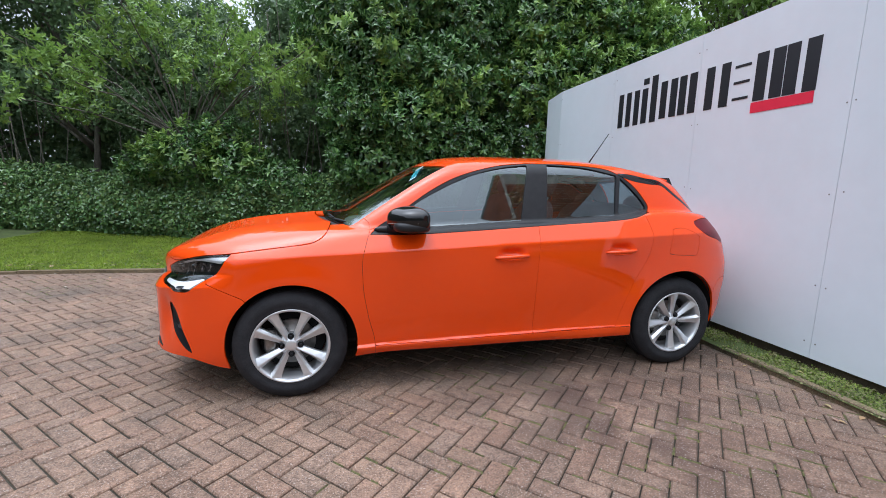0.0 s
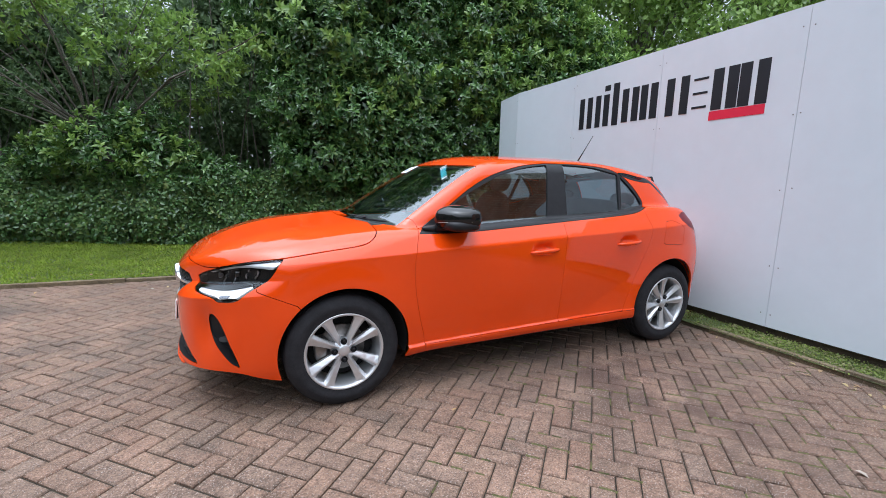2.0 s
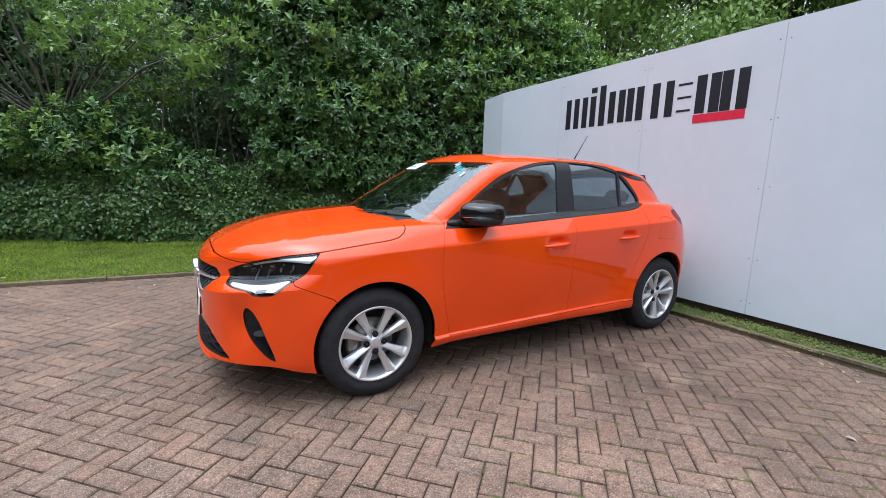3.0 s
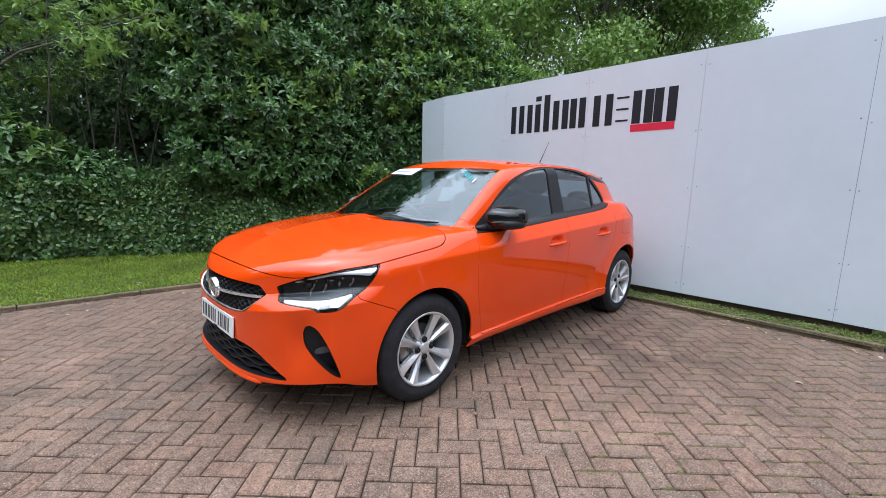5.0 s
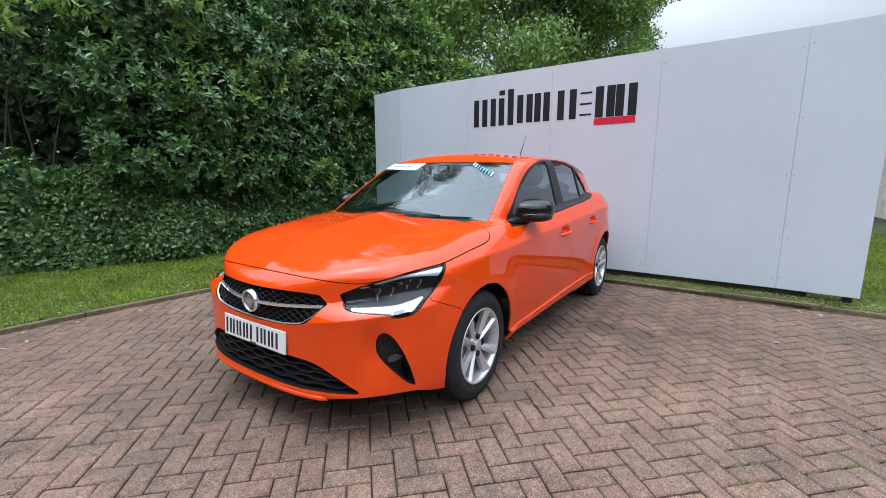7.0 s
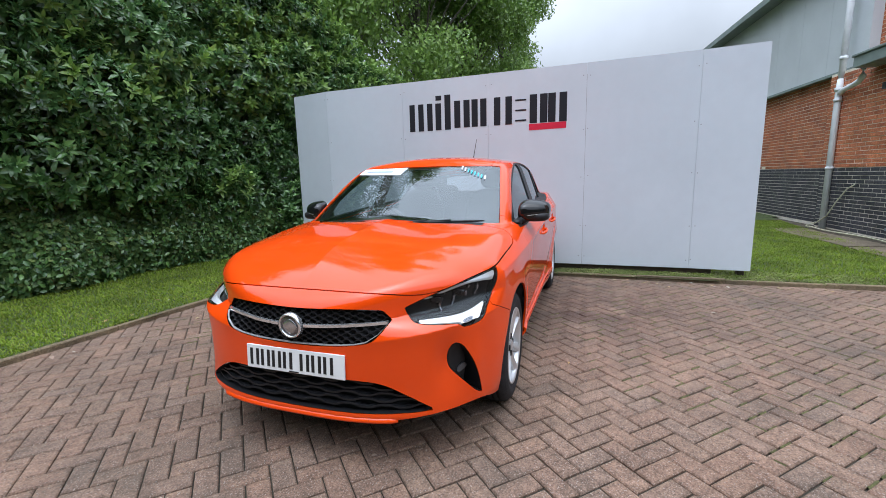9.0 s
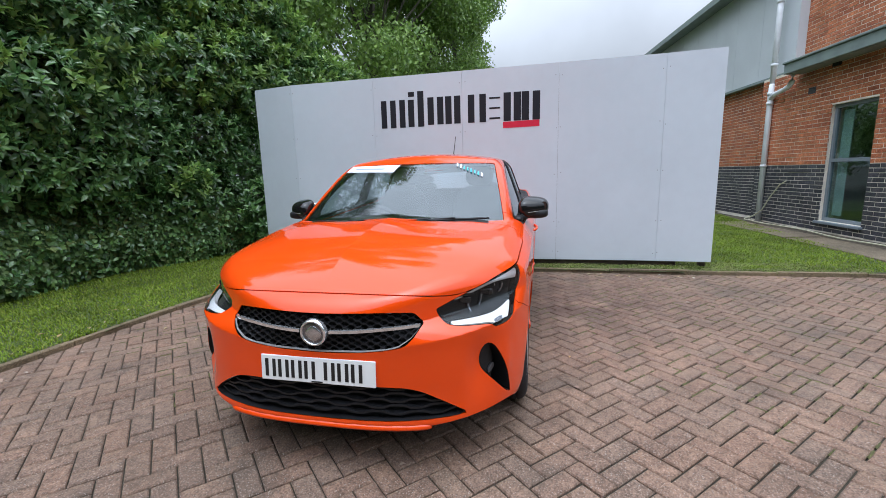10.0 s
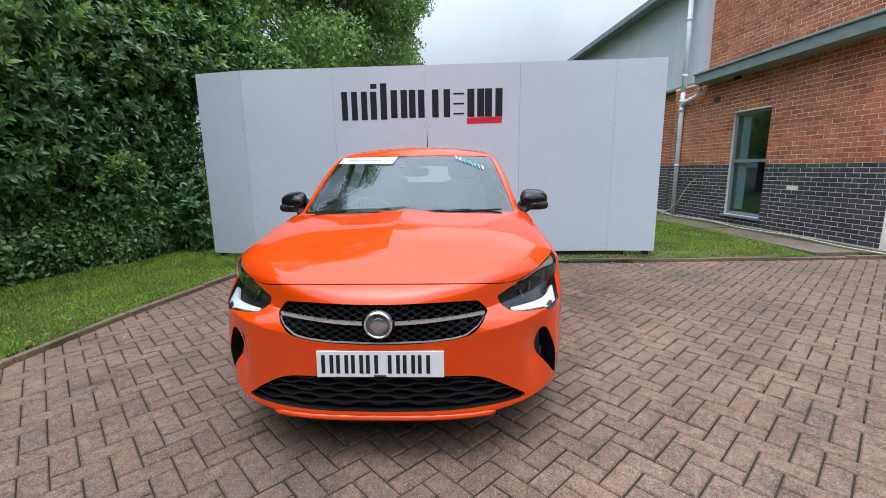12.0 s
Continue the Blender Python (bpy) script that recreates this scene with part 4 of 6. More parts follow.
# mirrors
for _s in (-1, 1):
    mir = new("wing_mirror")
    mir.parent = car
    mir["label"] = "gloss black door mirror"
    v, f = [], []
    nu, nv = 30, 22
    for j in range(nv + 1):
        p = -math.pi / 2 + math.pi * j / nv
        for i in range(nu):
            a = 2 * math.pi * i / nu
            cx, cy, cz = (math.copysign(abs(math.cos(p)) ** 0.62 * abs(q) ** 0.7, q) for q in (math.cos(a), math.sin(a), 1))
            zz = math.copysign(abs(math.sin(p)) ** 0.72, math.sin(p))
            x = cx * (0.115 if cx < 0 else 0.062)
            y = cy * 0.104
            tall = 0.080 - 0.020 * cy
            z = zz * (tall if zz > 0 else 0.058) + 0.010 * cy - 0.018 * max(0.0, -cx) * (zz > 0) * zz
            v.append((0.668 + x + 0.05 * cy, _s * (0.868 + y), 1.016 + z))
    for j in range(nv):
        for i in range(nu):
            a, b = j * nu + i, j * nu + (i + 1) % nu
            f.append((a, b, b + nu, a + nu) if _s > 0 else (a, a + nu, b + nu, b))
    put("shell", mesh_of("shell", v, f), GLOSS_BLACK, mir)
    put("lower_cover", ellipsoid("lower_cover", (0.665, _s * 0.864, 0.984), (0.104, 0.104, 0.034), 3.2, 26, 12), BLACK_TRIM, mir)
    put("mirror_glass", ellipsoid("mirror_glass", (0.729, _s * 0.872, 1.014), (0.006, 0.088, 0.055), 3, 20, 10), CHROME, mir)
    put("foot", tube_mesh("foot", [(0.55, _s * 0.785, 0.962), (0.60, _s * 0.82, 0.972), (0.645, _s * 0.85, 0.99)], [0.03, 0.026, 0.022], 10), BLACK_TRIM, mir)
    put("mirror_base", ellipsoid("mirror_base", (0.575, _s * 0.775, 0.958), (0.110, 0.030, 0.020), 2.6, 20, 10), BLACK_TRIM, mir)
    put("trim_line", tube_mesh("trim_line", [(0.668 + 0.05 * q - 0.117 * math.sqrt(max(0.0, 1 - q * q)), _s * (0.868 + 0.104 * q), 1.000 + 0.010 * q) for q in np.linspace(-0.97, 0.97, 18)], 0.0022, 6), STEEL, mir)
    # door handles
    for hx, hz in ((1.285, 0.800), (2.035, 0.822)):
        h = new("door_handle")
        h.parent = car
        yy = float(side_y(np.array(hx), np.array(hz + 0.05))) + 0.010
        pts = [(hx - 0.112, _s * (yy - 0.018), hz - 0.008), (hx - 0.095, _s * (yy + 0.008), hz - 0.004), (hx - 0.03, _s * (yy + 0.020), hz), (hx + 0.05, _s * (yy + 0.020), hz + 0.004), (hx + 0.098, _s * (yy + 0.010), hz + 0.008), (hx + 0.115, _s * (yy - 0.016), hz + 0.010)]
        me = tube_mesh("grip", pts, [0.006, 0.010, 0.0115, 0.0125, 0.0125, 0.007], 10)
        put("grip", me, PAINT, h)
        put("key_cover", ellipsoid("key_cover", (hx - 0.01, _s * (yy - 0.010), hz - 0.022), (0.045, 0.008, 0.010), 2.2, 16, 8), PAINT, h)

# aerial and roof spoiler
aerial = new("aerial")
aerial.parent = car
put("mast", tube_mesh("mast", [(2.285, 0.0, 1.400), (2.375, 0.0, 1.53), (2.47, 0.0, 1.668)], [0.007, 0.004, 0.0028], 6), BLACK_TRIM, aerial)
put("foot", ellipsoid("foot", (2.28, 0, 1.402), (0.04, 0.022, 0.016), 2, 16, 8), BLACK_TRIM, aerial)
v, f = [], []
for x, up in ((2.48, 0.004), (2.55, 0.005), (2.62, 0.004), (2.665, 0.0)):
    for y in np.linspace(-0.54, 0.54, 13):
        v.append((x - 0.05 * (y / 0.54) ** 2, y, float(roof_z(np.array(min(x, 2.6)), np.array(y))) + up - 0.15 * max(0, x - 2.6)))
n = len(v)
v += [(a, b, c - 0.028) for a, b, c in v]
for i in range(3):
    for k in range(12):
        a = 13 * i + k
        f += [(a, a + 13, a + 14, a + 1), (n + a, n + a + 1, n + a + 14, n + a + 13)]
for k in range(12):
    f.append((39 + k, n + 39 + k, n + 40 + k, 40 + k))
for i in range(3):
    f += [(13 * i, n + 13 * i, n + 13 * i + 13, 13 * i + 13), (13 * i + 12, 13 * i + 25, n + 13 * i + 25, n + 13 * i + 12)]
put("roof_spoiler", mesh_of("roof_spoiler", v, f), PAINT, car)
for _s in (-1, 1):
    put("spoiler_fin", extruded("spoiler_fin", [(2.565, 1.306), (2.650, 1.309), (2.690, 1.245), (2.66, 1.218), (2.60, 1.238)], 0.02, Matrix.Translation((0, _s * 0.515 + 0.01, 0)) @ Matrix.Rotation(radians(90), 4, "X"), 0.004), GLOSS_BLACK, car, "gloss black spoiler side fin")

# ---- inside the car ----
def seat(y, x, back=True):
    s = new("seat")
    s.parent = car
    put("cushion", ellipsoid("cushion", (x - 0.02, y, 0.52), (0.27, 0.25, 0.10), 3.5, 28, 14), SEAT, s)
    tilt = Matrix.Translation((x + 0.20, y, 0.56)) @ Matrix.Rotation(radians(20), 4, "Y")
    put("backrest", ellipsoid("backrest", (0, 0, 0.30), (0.085, 0.24, 0.32), 3.2, 28, 16, tilt), SEAT, s)
    put("headrest", ellipsoid("headrest", (0.0, 0, 0.72), (0.055, 0.13, 0.095), 2.8, 22, 14, tilt), SEAT, s)
    for d in (-0.05, 0.05):
        put("headrest_post", tube_mesh("headrest_post", [tilt @ Vector((0, d, 0.58)), tilt @ Vector((0, d, 0.68))], 0.006, 6), CHROME, s)
    return s


seat(-0.36, 1.28)
seat(0.36, 1.28)
bench = new("rear_bench")
bench.parent = car
put("cushion", ellipsoid("cushion", (2.02, 0, 0.52), (0.25, 0.62, 0.10), 4, 28, 12), SEAT, bench)
_t = Matrix.Translation((2.26, 0, 0.56)) @ Matrix.Rotation(radians(24), 4, "Y")
put("backrest", ellipsoid("backrest", (0, 0, 0.28), (0.08, 0.62, 0.30), 4, 28, 14, _t), SEAT, bench)
for _y in (-0.36, 0.36):
    put("headrest", ellipsoid("headrest", (0, _y, 0.60), (0.045, 0.12, 0.06), 2.6, 18, 10, _t), SEAT, bench)
part("parcel_shelf", boxed((2.42, -0.55, 0.98), (2.72, 0.55, 1.0), 0.006), DASH, car)
dash = new("dashboard")
dash.parent = car
put("top_pad", ellipsoid("top_pad", (0.56, 0, 0.86), (0.26, 0.70, 0.085), 4, 36, 14), DASH, dash)
put("lower_pad", ellipsoid("lower_pad", (0.62, 0, 0.68), (0.20, 0.69, 0.20), 4, 32, 12), DASH, dash)
put("screen", ellipsoid("screen", (0.74, 0.02, 0.905), (0.015, 0.12, 0.06), 5, 16, 10), GLOSS_BLACK, dash)
put("binnacle", ellipsoid("binnacle", (0.72, 0.36, 0.92), (0.07, 0.16, 0.05), 3, 20, 10), DASH, dash)
wheel_in = new("steering_wheel")
wheel_in.parent = car
wheel_in.matrix_local = Matrix.Translation((0.90, 0.36, 0.87)) @ Matrix.Rotation(radians(64), 4, "Y")
put("hoop", tube_mesh("hoop", [(0.175 * math.cos(a), 0.185 * math.sin(a), 0) for a in np.linspace(0, 2 * math.pi, 40)[:-1]], 0.015, 8, True), DASH, wheel_in)
put("boss", ellipsoid("boss", (0, 0, 0.01), (0.065, 0.08, 0.03), 2.5, 18, 10), DASH, wheel_in)
for _a in (0, 90, 180):
    put("spoke", tube_mesh("spoke", [(0.04 * math.sin(radians(_a + 0)), 0.04 * math.cos(radians(_a)), 0), (0.175 * math.sin(radians(_a)), 0.175 * math.cos(radians(_a)), 0)], 0.014, 6), DASH, wheel_in)
rear_view = new("rear_view_mirror")
rear_view.parent = car
put("housing", ellipsoid("housing", (0.93, 0.02, 1.225), (0.022, 0.125, 0.036), 3, 22, 10), BLACK_TRIM, rear_view)
put("sensor_box", ellipsoid("sensor_box", (0.91, 0.02, 1.295), (0.045, 0.055, 0.035), 3, 18, 10), BLACK_TRIM, rear_view)

# ---- the paved court ----
def piece_material(name, colours, by_object, rough=0.85, speck=0.0, stain=0.0, bump=0.5, spill=None):
    """Weathered masonry: a colour picked piece by piece, grain, pale specks and large stains."""
    m = bpy.data.materials.new(name)
    m.use_nodes = True
    nt = m.node_tree
    b = nt.nodes["Principled BSDF"]
    b.inputs["Roughness"].default_value = rough
    b.inputs["Specular IOR Level"].default_value = 0.35
    pick = nt.nodes.new("ShaderNodeObjectInfo" if by_object else "ShaderNodeNewGeometry")
    ramp = nt.nodes.new("ShaderNodeValToRGB")
    el = ramp.color_ramp.elements
    for i, c in enumerate(colours):
        e = el[i] if i < 2 else el.new(1.0)
        e.position, e.color = i / (len(colours) - 1), (*c, 1)
    nt.links.new(pick.outputs["Random" if by_object else "Random Per Island"], ramp.inputs["Fac"])
    geo = nt.nodes.new("ShaderNodeNewGeometry")
    last = ramp.outputs["Color"]

    def tex(scale, detail, rough_n=0.6):
        t = nt.nodes.new("ShaderNodeTexNoise")
        t.inputs["Scale"].default_value, t.inputs["Detail"].default_value, t.inputs["Roughness"].default_value = scale, detail, rough_n
        nt.links.new(geo.outputs["Position"], t.inputs["Vector"])
        return t.outputs["Fac"]

    def ranged(v, a, bb, lo, hi):
        r = nt.nodes.new("ShaderNodeMapRange")
        for k, x in (("From Min", a), ("From Max", bb), ("To Min", lo), ("To Max", hi)):
            r.inputs[k].default_value = x
        nt.links.new(v, r.inputs["Value"])
        return r.outputs["Result"]

    def mixed(kind, fac, other):
        nonlocal last
        x = nt.nodes.new("ShaderNodeMix")
        x.data_type, x.blend_type = "RGBA", kind
        if isinstance(fac, float):
            x.inputs["Factor"].default_value = fac
        else:
            nt.links.new(fac, x.inputs["Factor"])
        nt.links.new(last, x.inputs["A"])
        if isinstance(other, tuple):
            x.inputs["B"].default_value = (*other, 1)
        else:
            nt.links.new(other, x.inputs["B"])
        last = x.outputs["Result"]

    mixed("MULTIPLY", 1.0, ranged(tex(3.0, 5), 0.3, 0.7, 0.72, 1.2))
    mixed("MULTIPLY", 1.0, ranged(tex(105.0, 4, 0.7), 0.32, 0.68, 0.45, 1.55))
    mixed("MULTIPLY", 1.0, ranged(tex(24.0, 4, 0.65), 0.32, 0.68, 0.78, 1.22))
    if stain:
        mixed("MULTIPLY", 1.0, ranged(tex(0.35, 4), 0.35, 0.65, 0.84, 1.12))
        mixed("MIX", ranged(tex(7.0, 6, 0.75), 0.55, 0.75, 0.0, stain * 0.7), (0.070, 0.058, 0.044))
        mixed("MIX", ranged(tex(0.9, 6), 0.52, 0.72, 0.0, stain), (0.062, 0.052, 0.042))
    if spill:
        far = nt.nodes.new("ShaderNodeVectorMath")
        far.operation = "DISTANCE"
        far.inputs[1].default_value = (spill[0], spill[1], 0)
        nt.links.new(geo.outputs["Position"], far.inputs[0])
        both_ = nt.nodes.new("ShaderNodeMath")
        both_.operation = "MULTIPLY"
        nt.links.new(ranged(far.outputs["Value"], spill[2] * 0.3, spill[2], 0.9, 0.0), both_.inputs[0])
        nt.links.new(ranged(tex(3.5, 6, 0.7), 0.35, 0.62, 0.0, 1.0), both_.inputs[1])
        mixed("MIX", both_.outputs[0], (0.070, 0.040, 0.030))
    if speck:
        mixed("MIX", ranged(tex(170.0, 2, 0.4), 0.62, 0.67, 0.0, speck), (0.55, 0.50, 0.46))
    nt.links.new(last, b.inputs["Base Color"])
    bp = nt.nodes.new("ShaderNodeBump")
    bp.inputs["Strength"].default_value, bp.inputs["Distance"].default_value = bump, 0.006
    nt.links.new(tex(130.0, 5), bp.inputs["Height"])
    nt.links.new(bp.outputs["Normal"], b.inputs["Normal"])
    return m


PAVER_TONES = [(0.195, 0.119, 0.083), (0.178, 0.116, 0.083), (0.201, 0.123, 0.086), (0.167, 0.110, 0.081), (0.189, 0.113, 0.079), (0.173, 0.116, 0.086), (0.195, 0.118, 0.083)]
PAVER_ONE = piece_material("paving_block_single", PAVER_TONES, True, speck=0.36, stain=0.75, spill=(1.85, -1.40, 1.25))
PAVER_ALL = piece_material("paving_block", PAVER_TONES, False, speck=0.36, stain=0.75, spill=(1.85, -1.40, 1.25))
JOINT = material("paving_joint_soil", (0.034, 0.028, 0.018), 0.95, vary=0.35, scale=2.5, fine=0.4, fine_scale=90, bump=0.4, bump_scale=150)
MOSS = material("joint_moss", (0.085, 0.082, 0.028), 0.95, vary=0.4, scale=20, fine=0.4, bump=0.6, bump_scale=200)
KERB = piece_material("kerb_concrete", [(0.150, 0.108, 0.062), (0.175, 0.128, 0.076), (0.120, 0.094, 0.052)], False, speck=0.2, stain=0.6)
SOIL = material("turf_soil", (0.050, 0.072, 0.016), 0.95, vary=0.35, scale=3, fine=0.4, bump=0.5)

ground = tagged(part("ground", boxed((-150, -150, -0.30), (150, 150, -0.013)), JOINT), "bare sandy ground with mossy joints under block paving", "ground", kind="structure")
road = tagged(new("pavement"), "brown block paving laid in herringbone with mossy joints", "pavement", kind="structure")
E1, E2 = Vector((math.sqrt(0.5), -math.sqrt(0.5), 0)), Vector((-math.sqrt(0.5), -math.sqrt(0.5), 0))
LAY = Vector((-0.489, -0.999, 0))
UNIT = 0.1003


def paver_shape(long_first):
    """One block with a worn chamfer: 9 faces."""
    a, b = (2 * UNIT, UNIT) if long_first else (UNIT, 2 * UNIT)
    c, wide, thin = 0.0060, 0.0042, 0.0031
    rings = []
    for inset, z in ((0, -0.03), (0, -0.006), (c, 0.0)):
        rings.append([E1 * u + E2 * w + Vector((0, 0, z)) for u, w in ((inset + thin, inset + wide), (inset + thin, b - inset - wide), (a - inset - thin, b - inset - wide), (a - inset - thin, inset + wide))])
    verts = [v for r in rings for v in r]
    faces = [(8, 9, 10, 11)] + [(4 * k + i, 4 * k + (i + 1) % 4, 4 * k + 4 + (i + 1) % 4, 4 * k + 4 + i) for k in range(2) for i in range(4)]
    return verts, faces


def kerb_front_y(x):
    return float(spl(x, [(-20, 2.72), (0.6, 2.66), (1.4, 2.58), (2.3, 2.42), (3.2, 2.28)]))


def kerb_back_x(y):
    return float(spl(y, [(-12, 3.30), (-5, 3.22), (-3, 3.16), (0, 3.14), (2.3, 3.12)]))


rng = np.random.default_rng(7)
single = [None, None]
av, af = [], []
near_count = 0
for gi in range(-160, 160):
    for gj in range(-160, 160):
        k = (gi + gj) % 4
        if k not in (0, 2):
            continue
        p = LAY + E1 * (gi * UNIT) + E2 * (gj * UNIT)
        mid = p + (E1 * UNIT + E2 * UNIT * 0.5 if k == 2 else E2 * UNIT + E1 * UNIT * 0.5)
        if not (-7.5 < mid.x < kerb_back_x(mid.y) + 0.06 and -9 < mid.y < kerb_front_y(mid.x) + 0.06):
            continue
        v, f = paver_shape(k == 2)
        lift = float(rng.normal(0, 0.0012)) - 0.001
        tx, ty = rng.normal(0, 0.006, 2)
        if -1.9 < mid.x < 1.2 and -2.2 < mid.y < -0.95 and near_count < 300:
            near_count += 1
            s = 0 if k == 2 else 1
            if single[s] is None:
                single[s] = mesh_of("paving_block", v, f, smooth=False)
                single[s].materials.append(PAVER_ONE)
            put("paving_block", single[s], None, road, m=Matrix.Translation((p.x, p.y, lift)) @ Euler((tx, ty, 0)).to_matrix().to_4x4())
        else:
            n = len(av)
            off = p - mid
            av += [(mid.x + q.x + off.x, mid.y + q.y + off.y, q.z + lift + tx * (q.y + off.y) + ty * (q.x + off.x)) for q in v]
            af += [tuple(i + n for i in g) for g in f]
tagged(put("paving_blocks", mesh_of("paving_blocks", av, af, smooth=False), PAVER_ALL, road), kind="stuff")

# moss in the joints, thickest towards the building
mv, mf = [], []
for _ in range(9000):
    x, y = rng.uniform(-5, 3.1), rng.uniform(-7.5, 2.6)
    thick = noise.noise((x * 0.45, y * 0.45, 3.1)) + (0.28 if y < -1.2 else -0.06) + (0.15 if x > 2.7 or y > 2.1 else 0)
    if thick < 0.05:
        continue
    q = Vector((x, y, 0)) - LAY
    u, w = round(q.dot(E1) / UNIT), round(q.dot(E2) / UNIT)
    along = E1 if rng.random() < 0.8 else E2
    # only on true joints: skip edges that run through a block
    kk = (u + w) % 4
    if (along is E1 and kk == 1) or (along is E2 and kk == 3):
        continue
    c = LAY + E1 * u * UNIT + E2 * w * UNIT + along * rng.uniform(0.01, 0.05)
    L, W = rng.uniform(0.03, 0.08), rng.uniform(0.004, 0.009)
    side = E2 if along is E1 else E1
    n = len(mv)
    for a in np.linspace(0, 1, 4):
        wob = W * (0.5 + rng.random())
        for s, z in ((-wob, -0.009), (0, -0.0015 + 0.003 * rng.random()), (wob, -0.009)):
            mv.append(c + along * (L * a) + side * s + Vector((0, 0, z)))
    for r in range(3):
        for s in range(2):
            b0 = n + 3 * r + s
            mf.append((b0, b0 + 1, b0 + 4, b0 + 3))
tagged(put("moss", mesh_of("moss", mv, mf), MOSS), "green moss in the joints of the paving", "moss", kind="stuff")


# ---- kerbs ----
def kerb_run(name, pts, label):
    """Edging stones end to end along a line: each a stone of its own."""
    run = thing(name, label, "kerb", kind="structure")
    for i in range(len(pts) - 1):
        a, b = Vector(pts[i]), Vector(pts[i + 1])
        d = b - a
        L = d.length - 0.006
        bm = boxed((0, -0.028, -0.12), (L, 0.028, 0.045 + 0.006 * rng.normal()), 0.008)
        for v in bm.verts:
            v.co += Vector((0.003, 0, 0)) + Vector(rng.normal(0, 0.0012, 3))
        st = part("kerb_stone", bm, KERB, run, smooth=False)
        st.matrix_local = Matrix.Translation((a.x, a.y, 0)) @ Matrix.Rotation(math.atan2(d.y, d.x) + float(rng.normal(0, 0.006)), 4, "Z")
    return run


kerb_run("kerb_verge", [(x, kerb_front_y(x), 0) for x in np.arange(-9, 3.0, 0.915)] + [(3.15, kerb_front_y(3.15), 0)], "weathered concrete edging kerb beside the grass verge")
kerb_run("kerb_hoarding", [(kerb_back_x(y), y, 0) for y in np.arange(-10, 2.2, 0.915)] + [(3.14, 2.25, 0)], "weathered concrete edging kerb below the hoarding")


# ---- turf ----
def hedge_y(x):
    return float(spl(x, [(-14, 9.8), (-8, 8.0), (-4.7, 6.75), (-2.8, 5.85), (-1.6, 5.42), (-0.5, 5.06), (0.6, 4.68), (1.75, 4.55), (3.0, 4.30), (3.9, 4.05), (7, 3.9), (14, 4.2)]))


def turf(name, inside, spots, label):
    """A soil sheet with mown blades of grass."""
    lawn = thing(name, label, "grass", kind="structure")
    (x0, x1), (y0, y1) = spots
    xs, ys = np.linspace(x0, x1, 60), np.linspace(y0, y1, 60)
    v = [(x, y, 0.035 + 0.012 * noise.noise((x * 1.3, y * 1.3, 0))) for x in xs for y in ys]
    f = []
    for i in range(59):
        for j in range(59):
            cx, cy = (xs[i] + xs[i + 1]) / 2, (ys[j] + ys[j + 1]) / 2
            if inside(cx, cy):
                f.append((i * 60 + j, (i + 1) * 60 + j, (i + 1) * 60 + j + 1, i * 60 + j + 1))
    put("turf_soil", mesh_of(name, v, f), SOIL, lawn)
    return lawn


def leaf_material(name, tones, rough=0.4, through=0.3, spec=0.5):
    """Foliage: tone picked leaf by leaf, blotched, with some light coming through."""
    m = bpy.data.materials.new(name)
    m.use_nodes = True
    nt = m.node_tree
    b, out = nt.nodes["Principled BSDF"], nt.nodes["Material Output"]
    b.inputs["Roughness"].default_value, b.inputs["Specular IOR Level"].default_value = rough, spec
    g, ramp, mx, tl = (nt.nodes.new(k) for k in ("ShaderNodeNewGeometry", "ShaderNodeValToRGB", "ShaderNodeMixShader", "ShaderNodeBsdfTranslucent"))
    el = ramp.color_ramp.elements
    for i, c in enumerate(tones):
        e = el[i] if i < 2 else el.new(1.0)
        e.position, e.color = i / (len(tones) - 1), (1.03 * c[0], 1.14 * c[1], 1.75 * c[2], 1)
    t = nt.nodes.new("ShaderNodeTexNoise")
    t.inputs["Scale"].default_value = 2.2
    nt.links.new(g.outputs["Position"], t.inputs["Vector"])
    r = nt.nodes.new("ShaderNodeMapRange")
    for k, x in (("From Min", 0.3), ("From Max", 0.7), ("To Min", 0.75), ("To Max", 1.25)):
        r.inputs[k].default_value = x
    mul = nt.nodes.new("ShaderNodeMix")
    mul.data_type, mul.blend_type = "RGBA", "MULTIPLY"
    mul.inputs["Factor"].default_value = 1
    nt.links.new(t.outputs["Fac"], r.inputs["Value"])
    nt.links.new(g.outputs["Random Per Island"], ramp.inputs["Fac"])
    nt.links.new(ramp.outputs["Color"], mul.inputs["A"])
    nt.links.new(r.outputs["Result"], mul.inputs["B"])
    nt.links.new(mul.outputs["Result"], b.inputs["Base Color"])
    nt.links.new(mul.outputs["Result"], tl.inputs["Color"])
    mx.inputs[0].default_value = through
    nt.links.new(b.outputs[0], mx.inputs[1])
    nt.links.new(tl.outputs[0], mx.inputs[2])
    nt.links.new(mx.outputs[0], out.inputs["Surface"])
    return m


